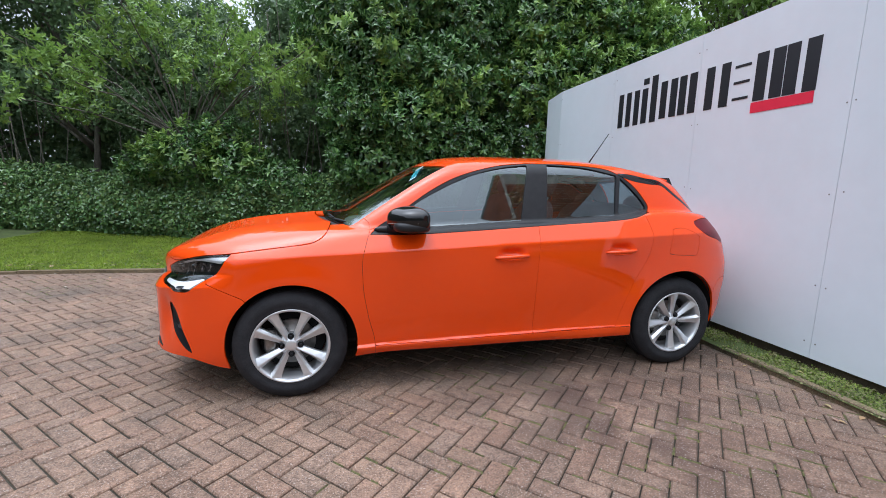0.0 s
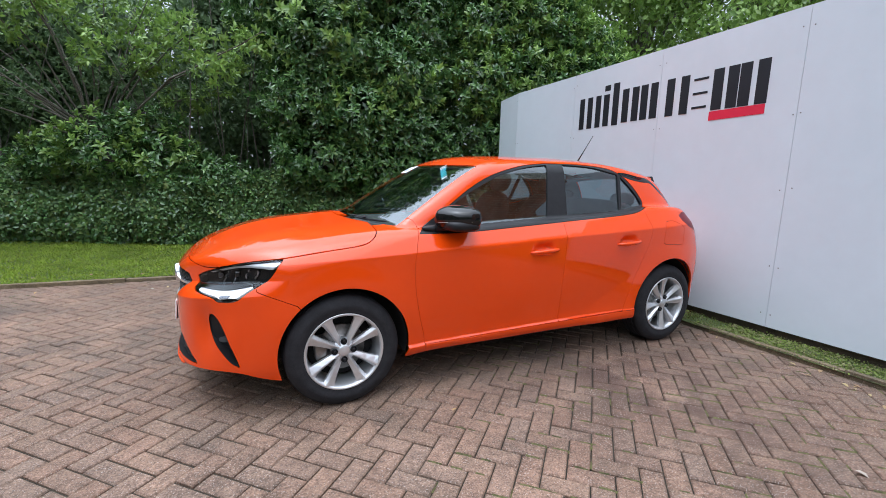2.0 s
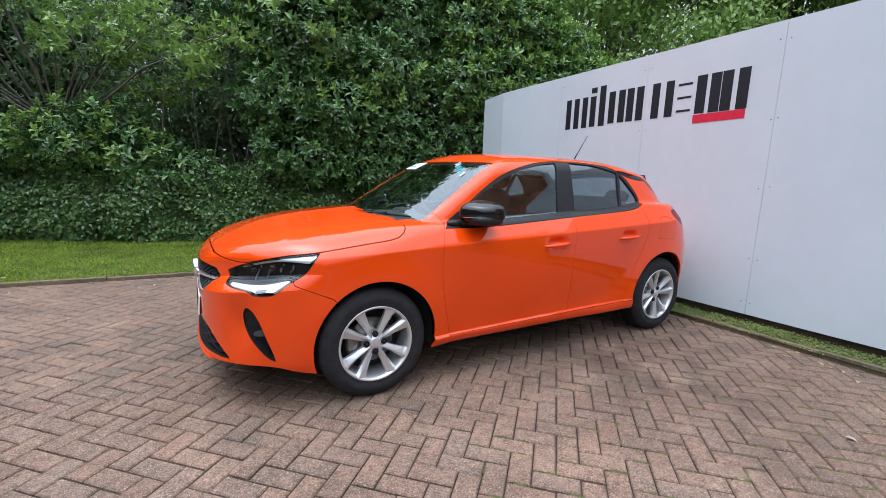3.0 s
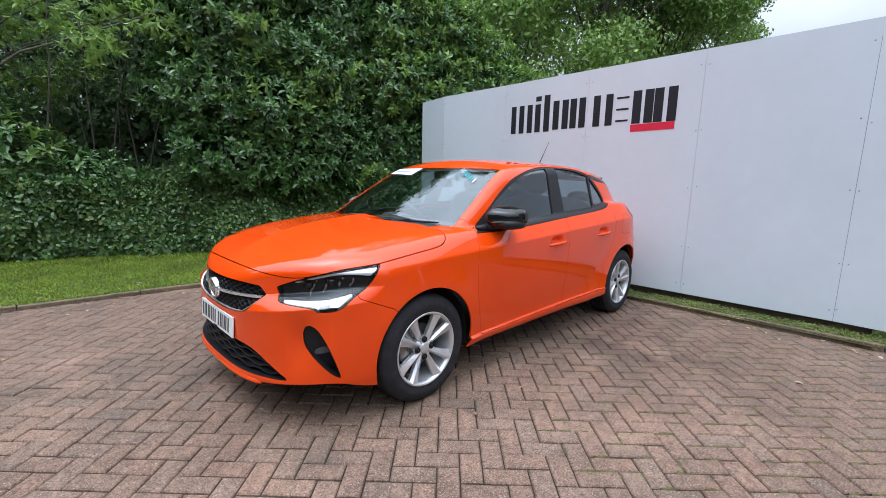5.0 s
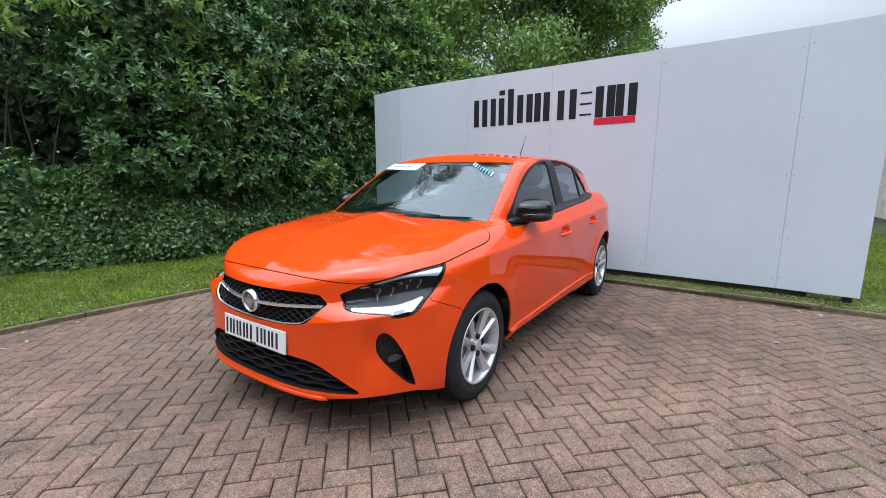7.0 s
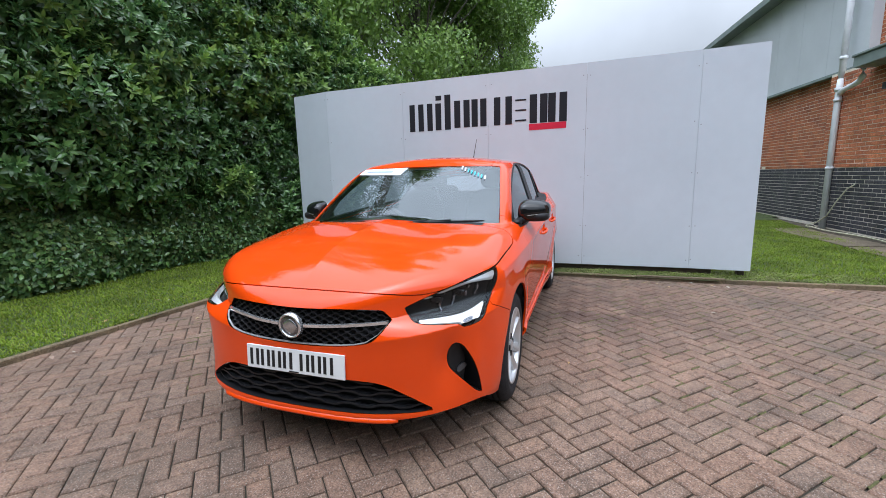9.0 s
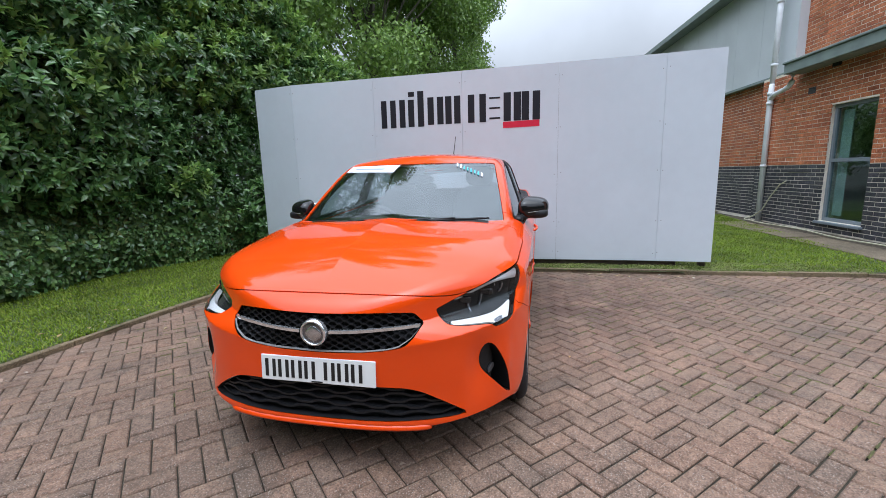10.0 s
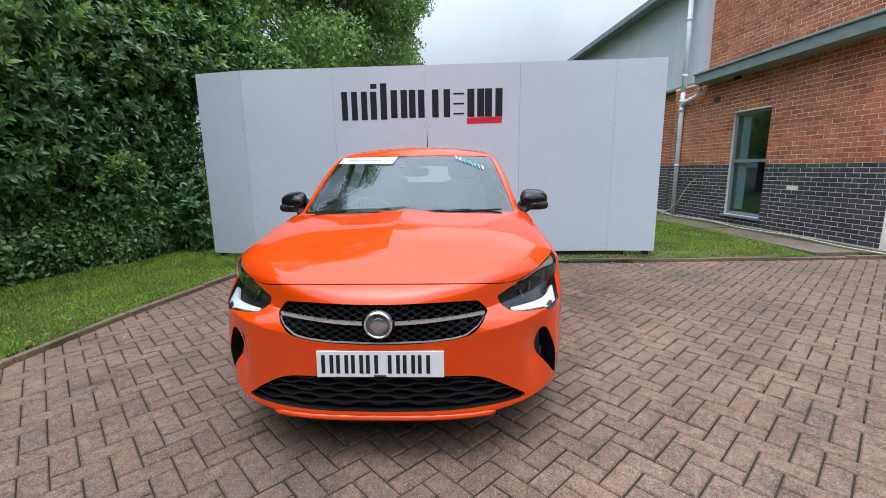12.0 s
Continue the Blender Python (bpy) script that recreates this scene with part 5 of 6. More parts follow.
GRASS = leaf_material("grass_blade", [(0.145, 0.207, 0.011), (0.194, 0.255, 0.015), (0.167, 0.238, 0.012), (0.273, 0.273, 0.033), (0.128, 0.185, 0.011)], 0.6, 0.35, 0.3)
LAUREL = leaf_material("laurel_leaf", [(0.066, 0.132, 0.029), (0.098, 0.185, 0.037), (0.044, 0.098, 0.024), (0.168, 0.278, 0.051), (0.088, 0.166, 0.037)], 0.27, 0.22, 0.75)
LAUREL_LIGHT = leaf_material("pale_laurel_leaf", [(0.156, 0.252, 0.036), (0.228, 0.33, 0.043), (0.118, 0.198, 0.034), (0.282, 0.378, 0.06), (0.174, 0.264, 0.043)], 0.32, 0.3)
IVY = leaf_material("ivy_leaf", [(0.057, 0.106, 0.022), (0.093, 0.158, 0.030), (0.035, 0.071, 0.018), (0.161, 0.235, 0.047), (0.071, 0.129, 0.025), (0.205, 0.235, 0.050)], 0.40, 0.12, 0.3)
WOOD_LEAF = leaf_material("woodland_leaf", [(0.084, 0.134, 0.037), (0.118, 0.177, 0.047), (0.067, 0.11, 0.034), (0.16, 0.218, 0.059)], 0.5, 0.3, 0.35)
DRY_LEAF = leaf_material("fallen_leaf", [(0.35, 0.20, 0.06), (0.42, 0.30, 0.10), (0.28, 0.12, 0.05), (0.40, 0.36, 0.20)], 0.6, 0.2, 0.3)
BARK = material("grey_bark", (0.115, 0.105, 0.085), 0.9, vary=0.3, scale=6, fine=0.3, fine_scale=60, bump=0.8, bump_scale=50)


def blades(name, spots, parent, heights, mat, lean=0.5, wide=0.004):
    """Grass: thin bent blades, all in one mesh."""
    P = np.array(spots)
    n = len(P)
    a = rng.uniform(0, 2 * np.pi, n)
    h = rng.uniform(*heights, n)
    d = np.stack([np.cos(a), np.sin(a), np.zeros(n)], 1)
    s = np.stack([-np.sin(a), np.cos(a), np.zeros(n)], 1) * (wide * rng.uniform(0.6, 1.4, n))[:, None]
    up = np.array([0, 0, 1.0])
    b = rng.uniform(0.1, lean, n)[:, None] * h[:, None]
    V = np.stack([P - s, P + s, P + d * b * 0.4 + up * h[:, None] * 0.6 + s * 0.8, P + d * b * 0.4 + up * h[:, None] * 0.6 - s * 0.8, P + d * b + up * h[:, None] * 0.95], 1).reshape(-1, 3)
    base = np.arange(n) * 5
    F = [tuple(q) for q in np.stack([base, base + 1, base + 2, base + 3], 1).tolist()] + [tuple(q) for q in np.stack([base + 3, base + 2, base + 4], 1).tolist()]
    ob = put(name, mesh_of(name, V.tolist(), F, smooth=False), mat, parent)
    ob["kind"] = "stuff"
    return ob


def scatter(n, xr, yr, keep, z=0.03):
    out = []
    for _ in range(n):
        x, y = rng.uniform(*xr), rng.uniform(*yr)
        if keep(x, y):
            out.append((x, y, z + 0.012 * noise.noise((x * 1.3, y * 1.3, 0))))
    return out


def on_verge(x, y):
    return kerb_front_y(x) + 0.03 < y < hedge_y(x) + 0.5 and x < 3.6


def on_lawn(x, y):
    return x > kerb_back_x(y) + 0.03 and (y > -5.05 - 0.075 * (x - 3.3) if x < 11 else True) and y < 4.4 and x < 13


verge = turf("grass_verge", on_verge, ((-10, 3.6), (2.4, 9.5)), "mown green grass verge between kerb and hedge")
blades("grass", scatter(190000, (-5.5, 3.5), (2.4, 7.4), on_verge), verge, (0.014, 0.036), GRASS, 1.3, 0.0045)
lawn = turf("grass_lawn", on_lawn, ((3.1, 13), (-6.2, 4.4)), "mown green lawn behind the hoarding beside a brick building")
WEED = leaf_material("low_weeds", [(0.15, 0.19, 0.026), (0.22, 0.26, 0.034), (0.10, 0.13, 0.022), (0.27, 0.21, 0.08), (0.17, 0.20, 0.028)], 0.55, 0.25, 0.3)
blades("grass", scatter(12000, (3.15, 3.75), (-4.6, 2.6), on_lawn), lawn, (0.010, 0.030), WEED, 0.9, 0.003)
blades("grass", scatter(70000, (3.3, 10), (-6, -2.4), on_lawn), lawn, (0.015, 0.04), GRASS, 1.2, 0.0045)
blades("grass", scatter(12000, (3.1, 5.0), (2.4, 4.4), on_lawn), lawn, (0.015, 0.045), GRASS, 1.2, 0.0045)


# ---- white hoarding ----
hoarding = tagged(new("hoarding"), "white board hoarding with black and red bars on timber posts", "hoarding")
TIMBER = material("timber_post", (0.06, 0.046, 0.032), 0.85, vary=0.3, scale=10, fine=0.2, bump=0.4)
SCREW = material("screw_head", (0.22, 0.22, 0.23), 0.4, 0.5, vary=0.2)


def board_x(y):
    """The boards stand in one plane; the last ones at each end are turned a little."""
    return 3.385 + max(0.0, y - 2.53) * 0.19 - max(0.0, -2.35 - y) * 0.07


def board_top(y):
    return 2.565 - 0.008 * y


JOINTS = [-2.97, -2.35, -1.13, 0.09, 1.31, 2.53, 3.20]
for _a, _b in zip(JOINTS, JOINTS[1:]):
    bm = bmesh.new()
    ya, yb = _a + 0.0012, _b - 0.0012
    vs = []
    for x_off in (0, 0.018):
        for y, top in ((ya, 0), (yb, 0), (yb, 1), (ya, 1)):
            vs.append(bm.verts.new((board_x(y) + x_off, y, board_top(y) if top else 0.108 - 0.002 * y)))
    for q in ((3, 2, 1, 0), (4, 5, 6, 7), (0, 1, 5, 4), (1, 2, 6, 5), (2, 3, 7, 6), (3, 0, 4, 7)):
        bm.faces.new([vs[i] for i in q])
    bmesh.ops.recalc_face_normals(bm, faces=bm.faces)
    part("board", bm, BOARD, hoarding)
_screw = ellipsoid("screw", (0, 0, 0), (0.003, 0.0055, 0.0055), nu=8, nv=6)
_screw.materials.append(SCREW)
for y in JOINTS[1:-1]:
    for z in (0.22, 0.62, 1.24, 1.80, 2.42):
        for dy in (-0.03, 0.032):
            put("screw", _screw, None, hoarding, m=Matrix.Translation((board_x(y + dy) - 0.001, y + dy + 0.006 * float(rng.normal()), z + 0.01 * float(rng.normal()))))
for y in (-2.9, -2.35, -1.13, 0.09, 1.31, 2.53, 3.12):
    part("post", boxed((board_x(y) + 0.074, y - 0.035, -0.05), (board_x(y) + 0.15, y + 0.035, 2.46), 0.004), TIMBER, hoarding)
# dark strip put in as the shade in the gap below the boards
part("rail", boxed((3.425, -2.6, 0.0), (3.455, 2.6, 0.21), 0.004), TIMBER, hoarding, "dark strip standing in for the shaded gap below the boards")
for z in (0.30, 1.3, 2.4):
    part("rail", boxed((3.409, -2.3, z - 0.03), (3.456, 2.5, z + 0.03), 0.004), TIMBER, hoarding)


def bar(y0, z0, y1, z1, wide, mat, name="bar"):
    """A painted bar on the boards from one end to the other."""
    bm = bmesh.new()
    d = Vector((0, y1 - y0, z1 - z0)).normalized()
    s = Vector((0, -d.z, d.y)) * wide / 2
    a, b = Vector((3.382, y0, z0)), Vector((3.382, y1, z1))
    lo = [bm.verts.new(p) for p in (a - s, a + s, b + s, b - s)]
    hi = [bm.verts.new(v.co + Vector((0.0025, 0, 0))) for v in lo]
    bm.faces.new(lo)
    bm.faces.new(hi[::-1])
    for i in range(4):
        bm.faces.new((lo[i], hi[i], hi[(i + 1) % 4], lo[(i + 1) % 4]))
    bmesh.ops.recalc_face_normals(bm, faces=bm.faces)
    part(name, bm, mat, hoarding)
for y in (1.165, 1.035, 0.905):
    bar(y, 1.893, y, 2.252, 0.078, LETTER_BLACK)
bar(0.782, 1.897, 0.782, 2.247, 0.082, LETTER_BLACK)
bar(0.776, 2.285, 0.776, 2.346, 0.082, LETTER_BLACK)
bar(0.648, 1.895, 0.648, 2.350, 0.084, LETTER_BLACK)
for y in (0.512, 0.382, 0.272, 0.154, -0.030, -0.180, -0.494, -0.622, -0.722, -0.858):
    bar(y, 1.912, y, 2.262, 0.084 if y > -0.3 else 0.092, LETTER_BLACK)
for z in (1.955, 2.08, 2.205):
    bar(-0.265, z, -0.405, z, 0.020, LETTER_BLACK)
bar(-0.441, 1.863, -0.899, 1.870, 0.078, LETTER_RED)

# ---- brick building ----
BRICK_TONES = [(0.49, 0.158, 0.073), (0.57, 0.200, 0.094), (0.39, 0.120, 0.060), (0.54, 0.180, 0.088), (0.45, 0.158, 0.083)]
BLUE_TONES = [(0.056, 0.056, 0.069), (0.075, 0.073, 0.085), (0.044, 0.045, 0.055), (0.088, 0.083, 0.09)]
RED_ALL = piece_material("red_brick", BRICK_TONES, False, stain=0.12, bump=0.3)
RED_ONE = piece_material("red_brick_single", BRICK_TONES, True, stain=0.12, bump=0.3)
BLUE_ALL = piece_material("blue_brick", BLUE_TONES, False, rough=0.6, bump=0.25)
BLUE_ONE = piece_material("blue_brick_single", BLUE_TONES, True, rough=0.6, bump=0.25)
MORTAR = material("mortar", (0.82, 0.75, 0.65), 0.95, vary=0.15, scale=4, fine=0.15, bump=0.4, bump_scale=200)
CLADDING = material("grey_cladding", (0.62, 0.66, 0.70), 0.5, vary=0.05, scale=1.5, fine=0.02)
FASCIA = material("green_grey_fascia", (0.23, 0.285, 0.275), 0.55, vary=0.12, scale=4)
FRAME_GREY = material("grey_window_frame", (0.20, 0.235, 0.27), 0.45, vary=0.08)
PIPE = material("grey_downpipe", (0.74, 0.77, 0.80), 0.45, vary=0.08, scale=6)
PANE = glass_material("window_glass", (0.78, 0.90, 0.90), 0.92, gloss=0.08)
ROOM = material("office_wall", (0.60, 0.62, 0.60), 0.9, vary=0.08)
SLAB = piece_material("path_slab", [(0.165, 0.125, 0.085), (0.185, 0.145, 0.10), (0.14, 0.112, 0.08)], True, stain=0.4)
MULCH = material("mulch_soil", (0.085, 0.068, 0.048), 0.95, vary=0.4, scale=8, fine=0.5, bump=0.9, bump_scale=90)
HOSE = material("pale_hose", (0.52, 0.50, 0.36), 0.5, vary=0.1)

SITE = Matrix.Translation((9.0, -5.76, 0.0)) @ Matrix.Rotation(math.atan2(-0.08795, -0.99613), 4, "Z")
building = thing("building", "red brick office building with blue brick plinth and grey cladding", "building", m=SITE)
WIN = (2.22, 3.18, 0.24, 2.28)
PLINTH = 1.245


def brick_mesh(w):
    a, c = 0.0325, 0.003
    v = [(0, 0, -a), (w, 0, -a), (w, 0, a), (0, 0, a)]
    v = [(x, 0.012, z) for x, _, z in v] + [(x, -0.002, z) for x, _, z in v] + [(min(max(x, c), w - c), -0.005, max(min(z, a - c), -a + c)) for x, _, z in v]
    f = [(8, 9, 10, 11)] + [(4 * k + i, 4 * k + (i + 1) % 4, 4 * k + 4 + (i + 1) % 4, 4 * k + 4 + i) for k in range(2) for i in range(4)]
    return v, f


def brickwork(u0, u1, z0, z1, face, hole=None, near=None, wall=None):
    """Stretcher bond over a stretch of wall; the near bricks are pieces of their own."""
    groups = {True: ([], []), False: ([], [])}
    shared, made = {}, 0
    z, row = z0 + 0.0325, 0
    while z + 0.03 < z1:
        u = u0 - (0.1125 if row % 2 else 0)
        blue = z < PLINTH
        while u < u1:
            a, b = max(u, u0), min(u + 0.215, u1)
            spans = [(a, b)]
            if hole and hole[2] - 0.03 < z < hole[3] + 0.03:
                spans = [(a, min(b, hole[0])), (max(a, hole[1]), b)]
            for a, b in spans:
                w = round(b - a, 3)
                if w < 0.03:
                    continue
                v, f = brick_mesh(w)
                if near and a > near and made < 300:
                    made += 1
                    if (w, blue) not in shared:
                        shared[w, blue] = mesh_of("brick", v, f, smooth=False)
                        shared[w, blue].materials.append(BLUE_ONE if blue else RED_ONE)
                    put("brick", shared[w, blue], None, wall, m=Matrix.Translation((a, face + 0.0012 * float(rng.normal()), z)))
                else:
                    V, F = groups[blue]
                    n, j = len(V), 0.0015 * float(rng.normal())
                    V += [(x + a, y + face + j, q + z) for x, y, q in v]
                    F += [tuple(i + n for i in g) for g in f]
            u += 0.225
        z += 0.075
        row += 1
    for blue, (V, F) in groups.items():
        if V:
            put("brickwork", mesh_of("brickwork", V, F, smooth=False), BLUE_ALL if blue else RED_ALL, wall)["kind"] = "stuff"


def wall_box(name, lo, hi, mat, label=""):
    return part(name, boxed(lo, hi), mat, building, label)


low_wall = new("wall")
low_wall.parent = building
low_wall["label"] = "low red brick wall with a blue brick plinth"
for lo, hi in (((0.12, 0, -0.1), (WIN[0], 0.25, 3.1)), ((WIN[1], 0, -0.1), (5.36, 0.25, 3.1)), ((WIN[0], 0, -0.1), (WIN[1], 0.25, WIN[2])), ((WIN[0], 0, WIN[3]), (WIN[1], 0.25, 3.1))):
    part("mortar_bed", boxed(lo, hi), MORTAR, low_wall)
brickwork(0.12, 5.36, 0.06, 3.08, 0.0, (WIN[0], WIN[1], WIN[2], WIN[3]), 4.25, low_wall)
far_wall = new("wall")
far_wall.parent = building
part("mortar_bed", boxed((-14, 0.28, -0.1), (0.4, 0.5, 3.2)), MORTAR, far_wall)
brickwork(-5.2, 0.12, 0.06, 3.16, 0.28, None, None, far_wall)
upper_wall = new("wall")
upper_wall.parent = building
part("mortar_bed", boxed((0.87, 0.30, 3.0), (4.75, 0.55, 7.5)), MORTAR, upper_wall)
brickwork(0.87, 4.75, 3.28, 6.4, 0.30, None, None, upper_wall)
# cladding in tall sheets with slim joints
for k in range(14):
    a = 0.67 - 1.1 * (k + 1)
    wall_box("cladding_sheet", (a + 0.004, 0.16, 3.18), (a + 1.096, 0.26, 5.46), CLADDING)
wall_box("cladding_edge", (0.67, 0.13, 3.18), (0.868, 0.297, 7.4), CLADDING, "pale corner flashing")
wall_box("cladding_drip", (-14.2, 0.12, 3.12), (0.668, 0.27, 3.176), FASCIA, "grey drip flashing")
wall_box("roof_edge", (-14.4, -0.20, 5.45), (0.66, 0.30, 5.60), FASCIA, "dark eaves with gutter")
wall_box("roof", (-14.4, 0.31, 5.50), (0.66, 8, 5.70), FASCIA)
wall_box("low_roof", (1.36, 0.06, 3.19), (5.40, 0.298, 3.27), FASCIA)
part("soffit", boxed((1.33, -0.28, 2.985), (5.40, -0.010, 3.02), 0.004), FASCIA, building)
part("fascia", boxed((1.33, -0.33, 2.99), (5.40, -0.284, 3.17), 0.008), FASCIA, building, "green-grey eaves fascia")
part("roof_lip", boxed((1.31, -0.36, 3.173), (5.40, 0.05, 3.215), 0.012), FASCIA, building)
wall_box("end_wall", (5.11, 0.254, -0.1), (5.36, 7.5, 3.1), RED_ALL)
wall_box("end_wall", (4.50, 0.554, 3.1), (4.75, 7.5, 7.29), RED_ALL)
wall_box("back_wall", (-14, 7.503, -0.1), (5.0, 7.75, 7.5), MORTAR)
wall_box("side_roof", (4.76, 0.56, 3.12), (5.36, 7.49, 3.25), FASCIA)
wall_box("top_roof", (0.88, 0.56, 7.3), (4.75, 7.49, 7.5), FASCIA)
# downpipe with a swan neck from the low roof
pipe = new("downpipe")
pipe.parent = building
put("upper_pipe", tube_mesh("upper_pipe", [(0.47, -0.02, 2.78), (0.47, -0.02, 5.44)], 0.055, 14), PIPE, pipe)
put("lower_pipe", tube_mesh("lower_pipe", [(0.53, -0.07, 0.02), (0.53, -0.07, 2.78), (0.48, -0.03, 2.95)], 0.055, 14), PIPE, pipe)
put("branch_pipe", tube_mesh("branch_pipe", [(0.55, -0.07, 2.66), (0.70, -0.08, 2.73), (1.00, -0.10, 2.76), (1.20, -0.12, 2.80), (1.28, -0.13, 2.87), (1.30, -0.14, 3.0)], 0.05, 14), PIPE, pipe)
for z in (1.25, 2.56, 2.76, 3.35, 4.6):
    put("collar", lathe_mesh("collar", [(0.056, z - 0.03), (0.068, z - 0.03), (0.068, z + 0.03), (0.056, z + 0.03)], 20, "z"), PIPE, pipe, m=Matrix.Translation((0.53 if z < 2.9 else 0.47, -0.07 if z < 2.9 else -0.02, 0)))
# window
win = new("window")
win.parent = building
win["label"] = "tall grey framed window with a dark room behind"
u0, u1, z0, z1 = WIN
part("frame", (lambda b: (box(b, (u0 + 0.003, 0.06, z0), (u0 + 0.06, 0.12, z1), 0.004), box(b, (u1 - 0.06, 0.06, z0), (u1 - 0.003, 0.12, z1), 0.004), box(b, (u0 + 0.06, 0.06, z1 - 0.06), (u1 - 0.06, 0.12, z1 - 0.003), 0.004), box(b, (u0 + 0.06, 0.06, z0 + 0.003), (u1 - 0.06, 0.12, z0 + 0.06), 0.004), box(b, (u0 + 0.06, 0.055, 1.29), (u1 - 0.06, 0.12, 1.35), 0.004), b)[-1])(bmesh.new()), FRAME_GREY, win)
for a, b in ((z0 + 0.06, 1.29), (1.35, z1 - 0.06)):
    part("pane", boxed((u0 + 0.06, 0.088, a), (u1 - 0.06, 0.094, b)), PANE, win)
part("sill", boxed((u0 - 0.04, -0.06, z0 - 0.05), (u1 + 0.04, 0.10, z0 - 0.004), 0.008), FRAME_GREY, win, "projecting grey metal sill")
part("blind", boxed((u0 + 0.08, 0.16, z0 + 0.1), (u0 + 0.30, 0.175, z1 - 0.1), 0.003), ROOM, win, "pale blind inside")
part("room", (lambda b: (box(b, (u0 - 0.6, 3.0, -0.05), (u1 + 1.5, 3.1, 2.8)), box(b, (u0 - 0.7, 0.3, -0.05), (u0 - 0.6, 3.0, 2.8)), box(b, (u1 + 1.5, 0.3, -0.05), (u1 + 1.6, 3.0, 2.8)), box(b, (u0 - 0.6, 0.3, 2.8), (u1 + 1.5, 3.0, 2.9)), box(b, (u0 - 0.6, 0.3, -0.1), (u1 + 1.5, 3.0, -0.05)), b)[-1])(bmesh.new()), ROOM, win)
for u, z in ((1.68, 2.62),):
    part("air_brick", (lambda b: (box(b, (u - 0.10, -0.008, z - 0.06), (u + 0.10, 0.004, z + 0.06), 0.003), [box(b, (u - 0.085, -0.014, z - 0.045 + 0.03 * i), (u + 0.085, -0.006, z - 0.03 + 0.03 * i), 0.002) for i in range(4)], b)[-1])(bmesh.new()), BLUE_ONE, building, "terracotta air brick")
part("wall_vent", boxed((2.17, -0.05, 2.93), (2.33, 0.0, 3.03), 0.01), DARK, building, "small dark vent under the eaves")
# path, mulch strip and hose along the wall
path = tagged(new("path"), "worn stone slab path along the brick wall", "path", kind="structure")
path.matrix_basis = SITE
for k in range(8):
    a = 0.55 + 0.62 * k
    put("slab", mesh_of("slab", *(lambda b: ([v.co[:] for v in b.verts], [[v.index for v in f.verts] for f in b.faces]))((lambda b: (b.verts.index_update(), b)[1])(boxed((a + 0.005, -1.05, -0.05), (a + 0.615, -0.42, 0.052 + 0.004 * float(rng.normal())), 0.006))), smooth=False), SLAB, path)
part("mulch_bed", boxed((-1.5, -0.42, -0.08), (5.55, -0.0, 0.035)), MULCH, path)
hose = thing("hose", "pale garden hose lying along the foot of the wall", "hose", m=SITE)
put("hose_line", tube_mesh("hose_line", [(1.27, -0.03, 0.94), (1.10, -0.04, 0.86), (0.88, -0.07, 0.60), (0.72, -0.12, 0.30), (0.55, -0.20, 0.15), (0.46, -0.30, 0.10), (0.50, -0.34, 0.075)] + [(0.65 + 0.3 * i, -0.30 - 0.06 * math.sin(i * 0.9) - 0.004 * i, 0.075) for i in range(21)], 0.012, 8), HOSE, hose)
# black strip put in as the shadow line where the far wall steps back
part("dark_joint", boxed((0.05, 0.03, 0.0), (0.118, 0.27, 3.11)), DARK, building, "black strip standing in for the shadow line at the wall's return")


# ---- hedge, shrubs and trees ----
LEAF8 = np.array([(0, 0, 0), (-0.42, 0.28, 0.10), (0, 0.30, 0), (0.42, 0.28, 0.10), (-0.44, 0.62, 0.06), (0, 0.65, -0.03), (0.44, 0.62, 0.06), (0, 1, -0.16)])
LEAF4 = np.array([(0, 0, 0), (-0.5, 0.5, 0.05), (0.5, 0.5, 0.05), (0, 1, -0.1)])


def unit(a):
    return a / (np.linalg.norm(a, axis=-1, keepdims=True) + 1e-9)


def leaf_mesh(name, P, D, U, L, ratio, full=True):
    """Many leaves in one mesh: at P, growing along D, their faces turned to U."""
    T = LEAF8 if full else LEAF4
    D = unit(D)
    S = unit(np.cross(D, U))
    N = np.cross(S, D)
    co = P[:, None, :] + (T[None, :, 0:1] * ratio * S[:, None, :] + T[None, :, 1:2] * D[:, None, :] + T[None, :, 2:3] * N[:, None, :]) * L[:, None, None]
    n, k = len(P), len(T)
    me = bpy.data.meshes.new(name)
    if full:
        loops = np.array([0, 2, 1, 0, 3, 2, 1, 2, 5, 4, 2, 3, 6, 5, 4, 5, 7, 5, 6, 7])
        sizes = np.array([3, 3, 4, 4, 3, 3])
    else:
        loops, sizes = np.array([0, 2, 3, 0, 3, 1]), np.array([3, 3])
    me.vertices.add(n * k)
    me.vertices.foreach_set("co", co.reshape(-1))
    idx = (loops[None, :] + (np.arange(n) * k)[:, None]).reshape(-1)
    me.loops.add(len(idx))
    me.loops.foreach_set("vertex_index", idx.astype(np.int32))
    tot = np.tile(sizes, n)
    me.polygons.add(len(tot))
    start = np.concatenate([[0], np.cumsum(tot)[:-1]])
    me.polygons.foreach_set("loop_start", start.astype(np.int32))
    me.polygons.foreach_set("use_smooth", [True] * len(tot))
    me.update(calc_edges=True)
    me.validate()
    return me


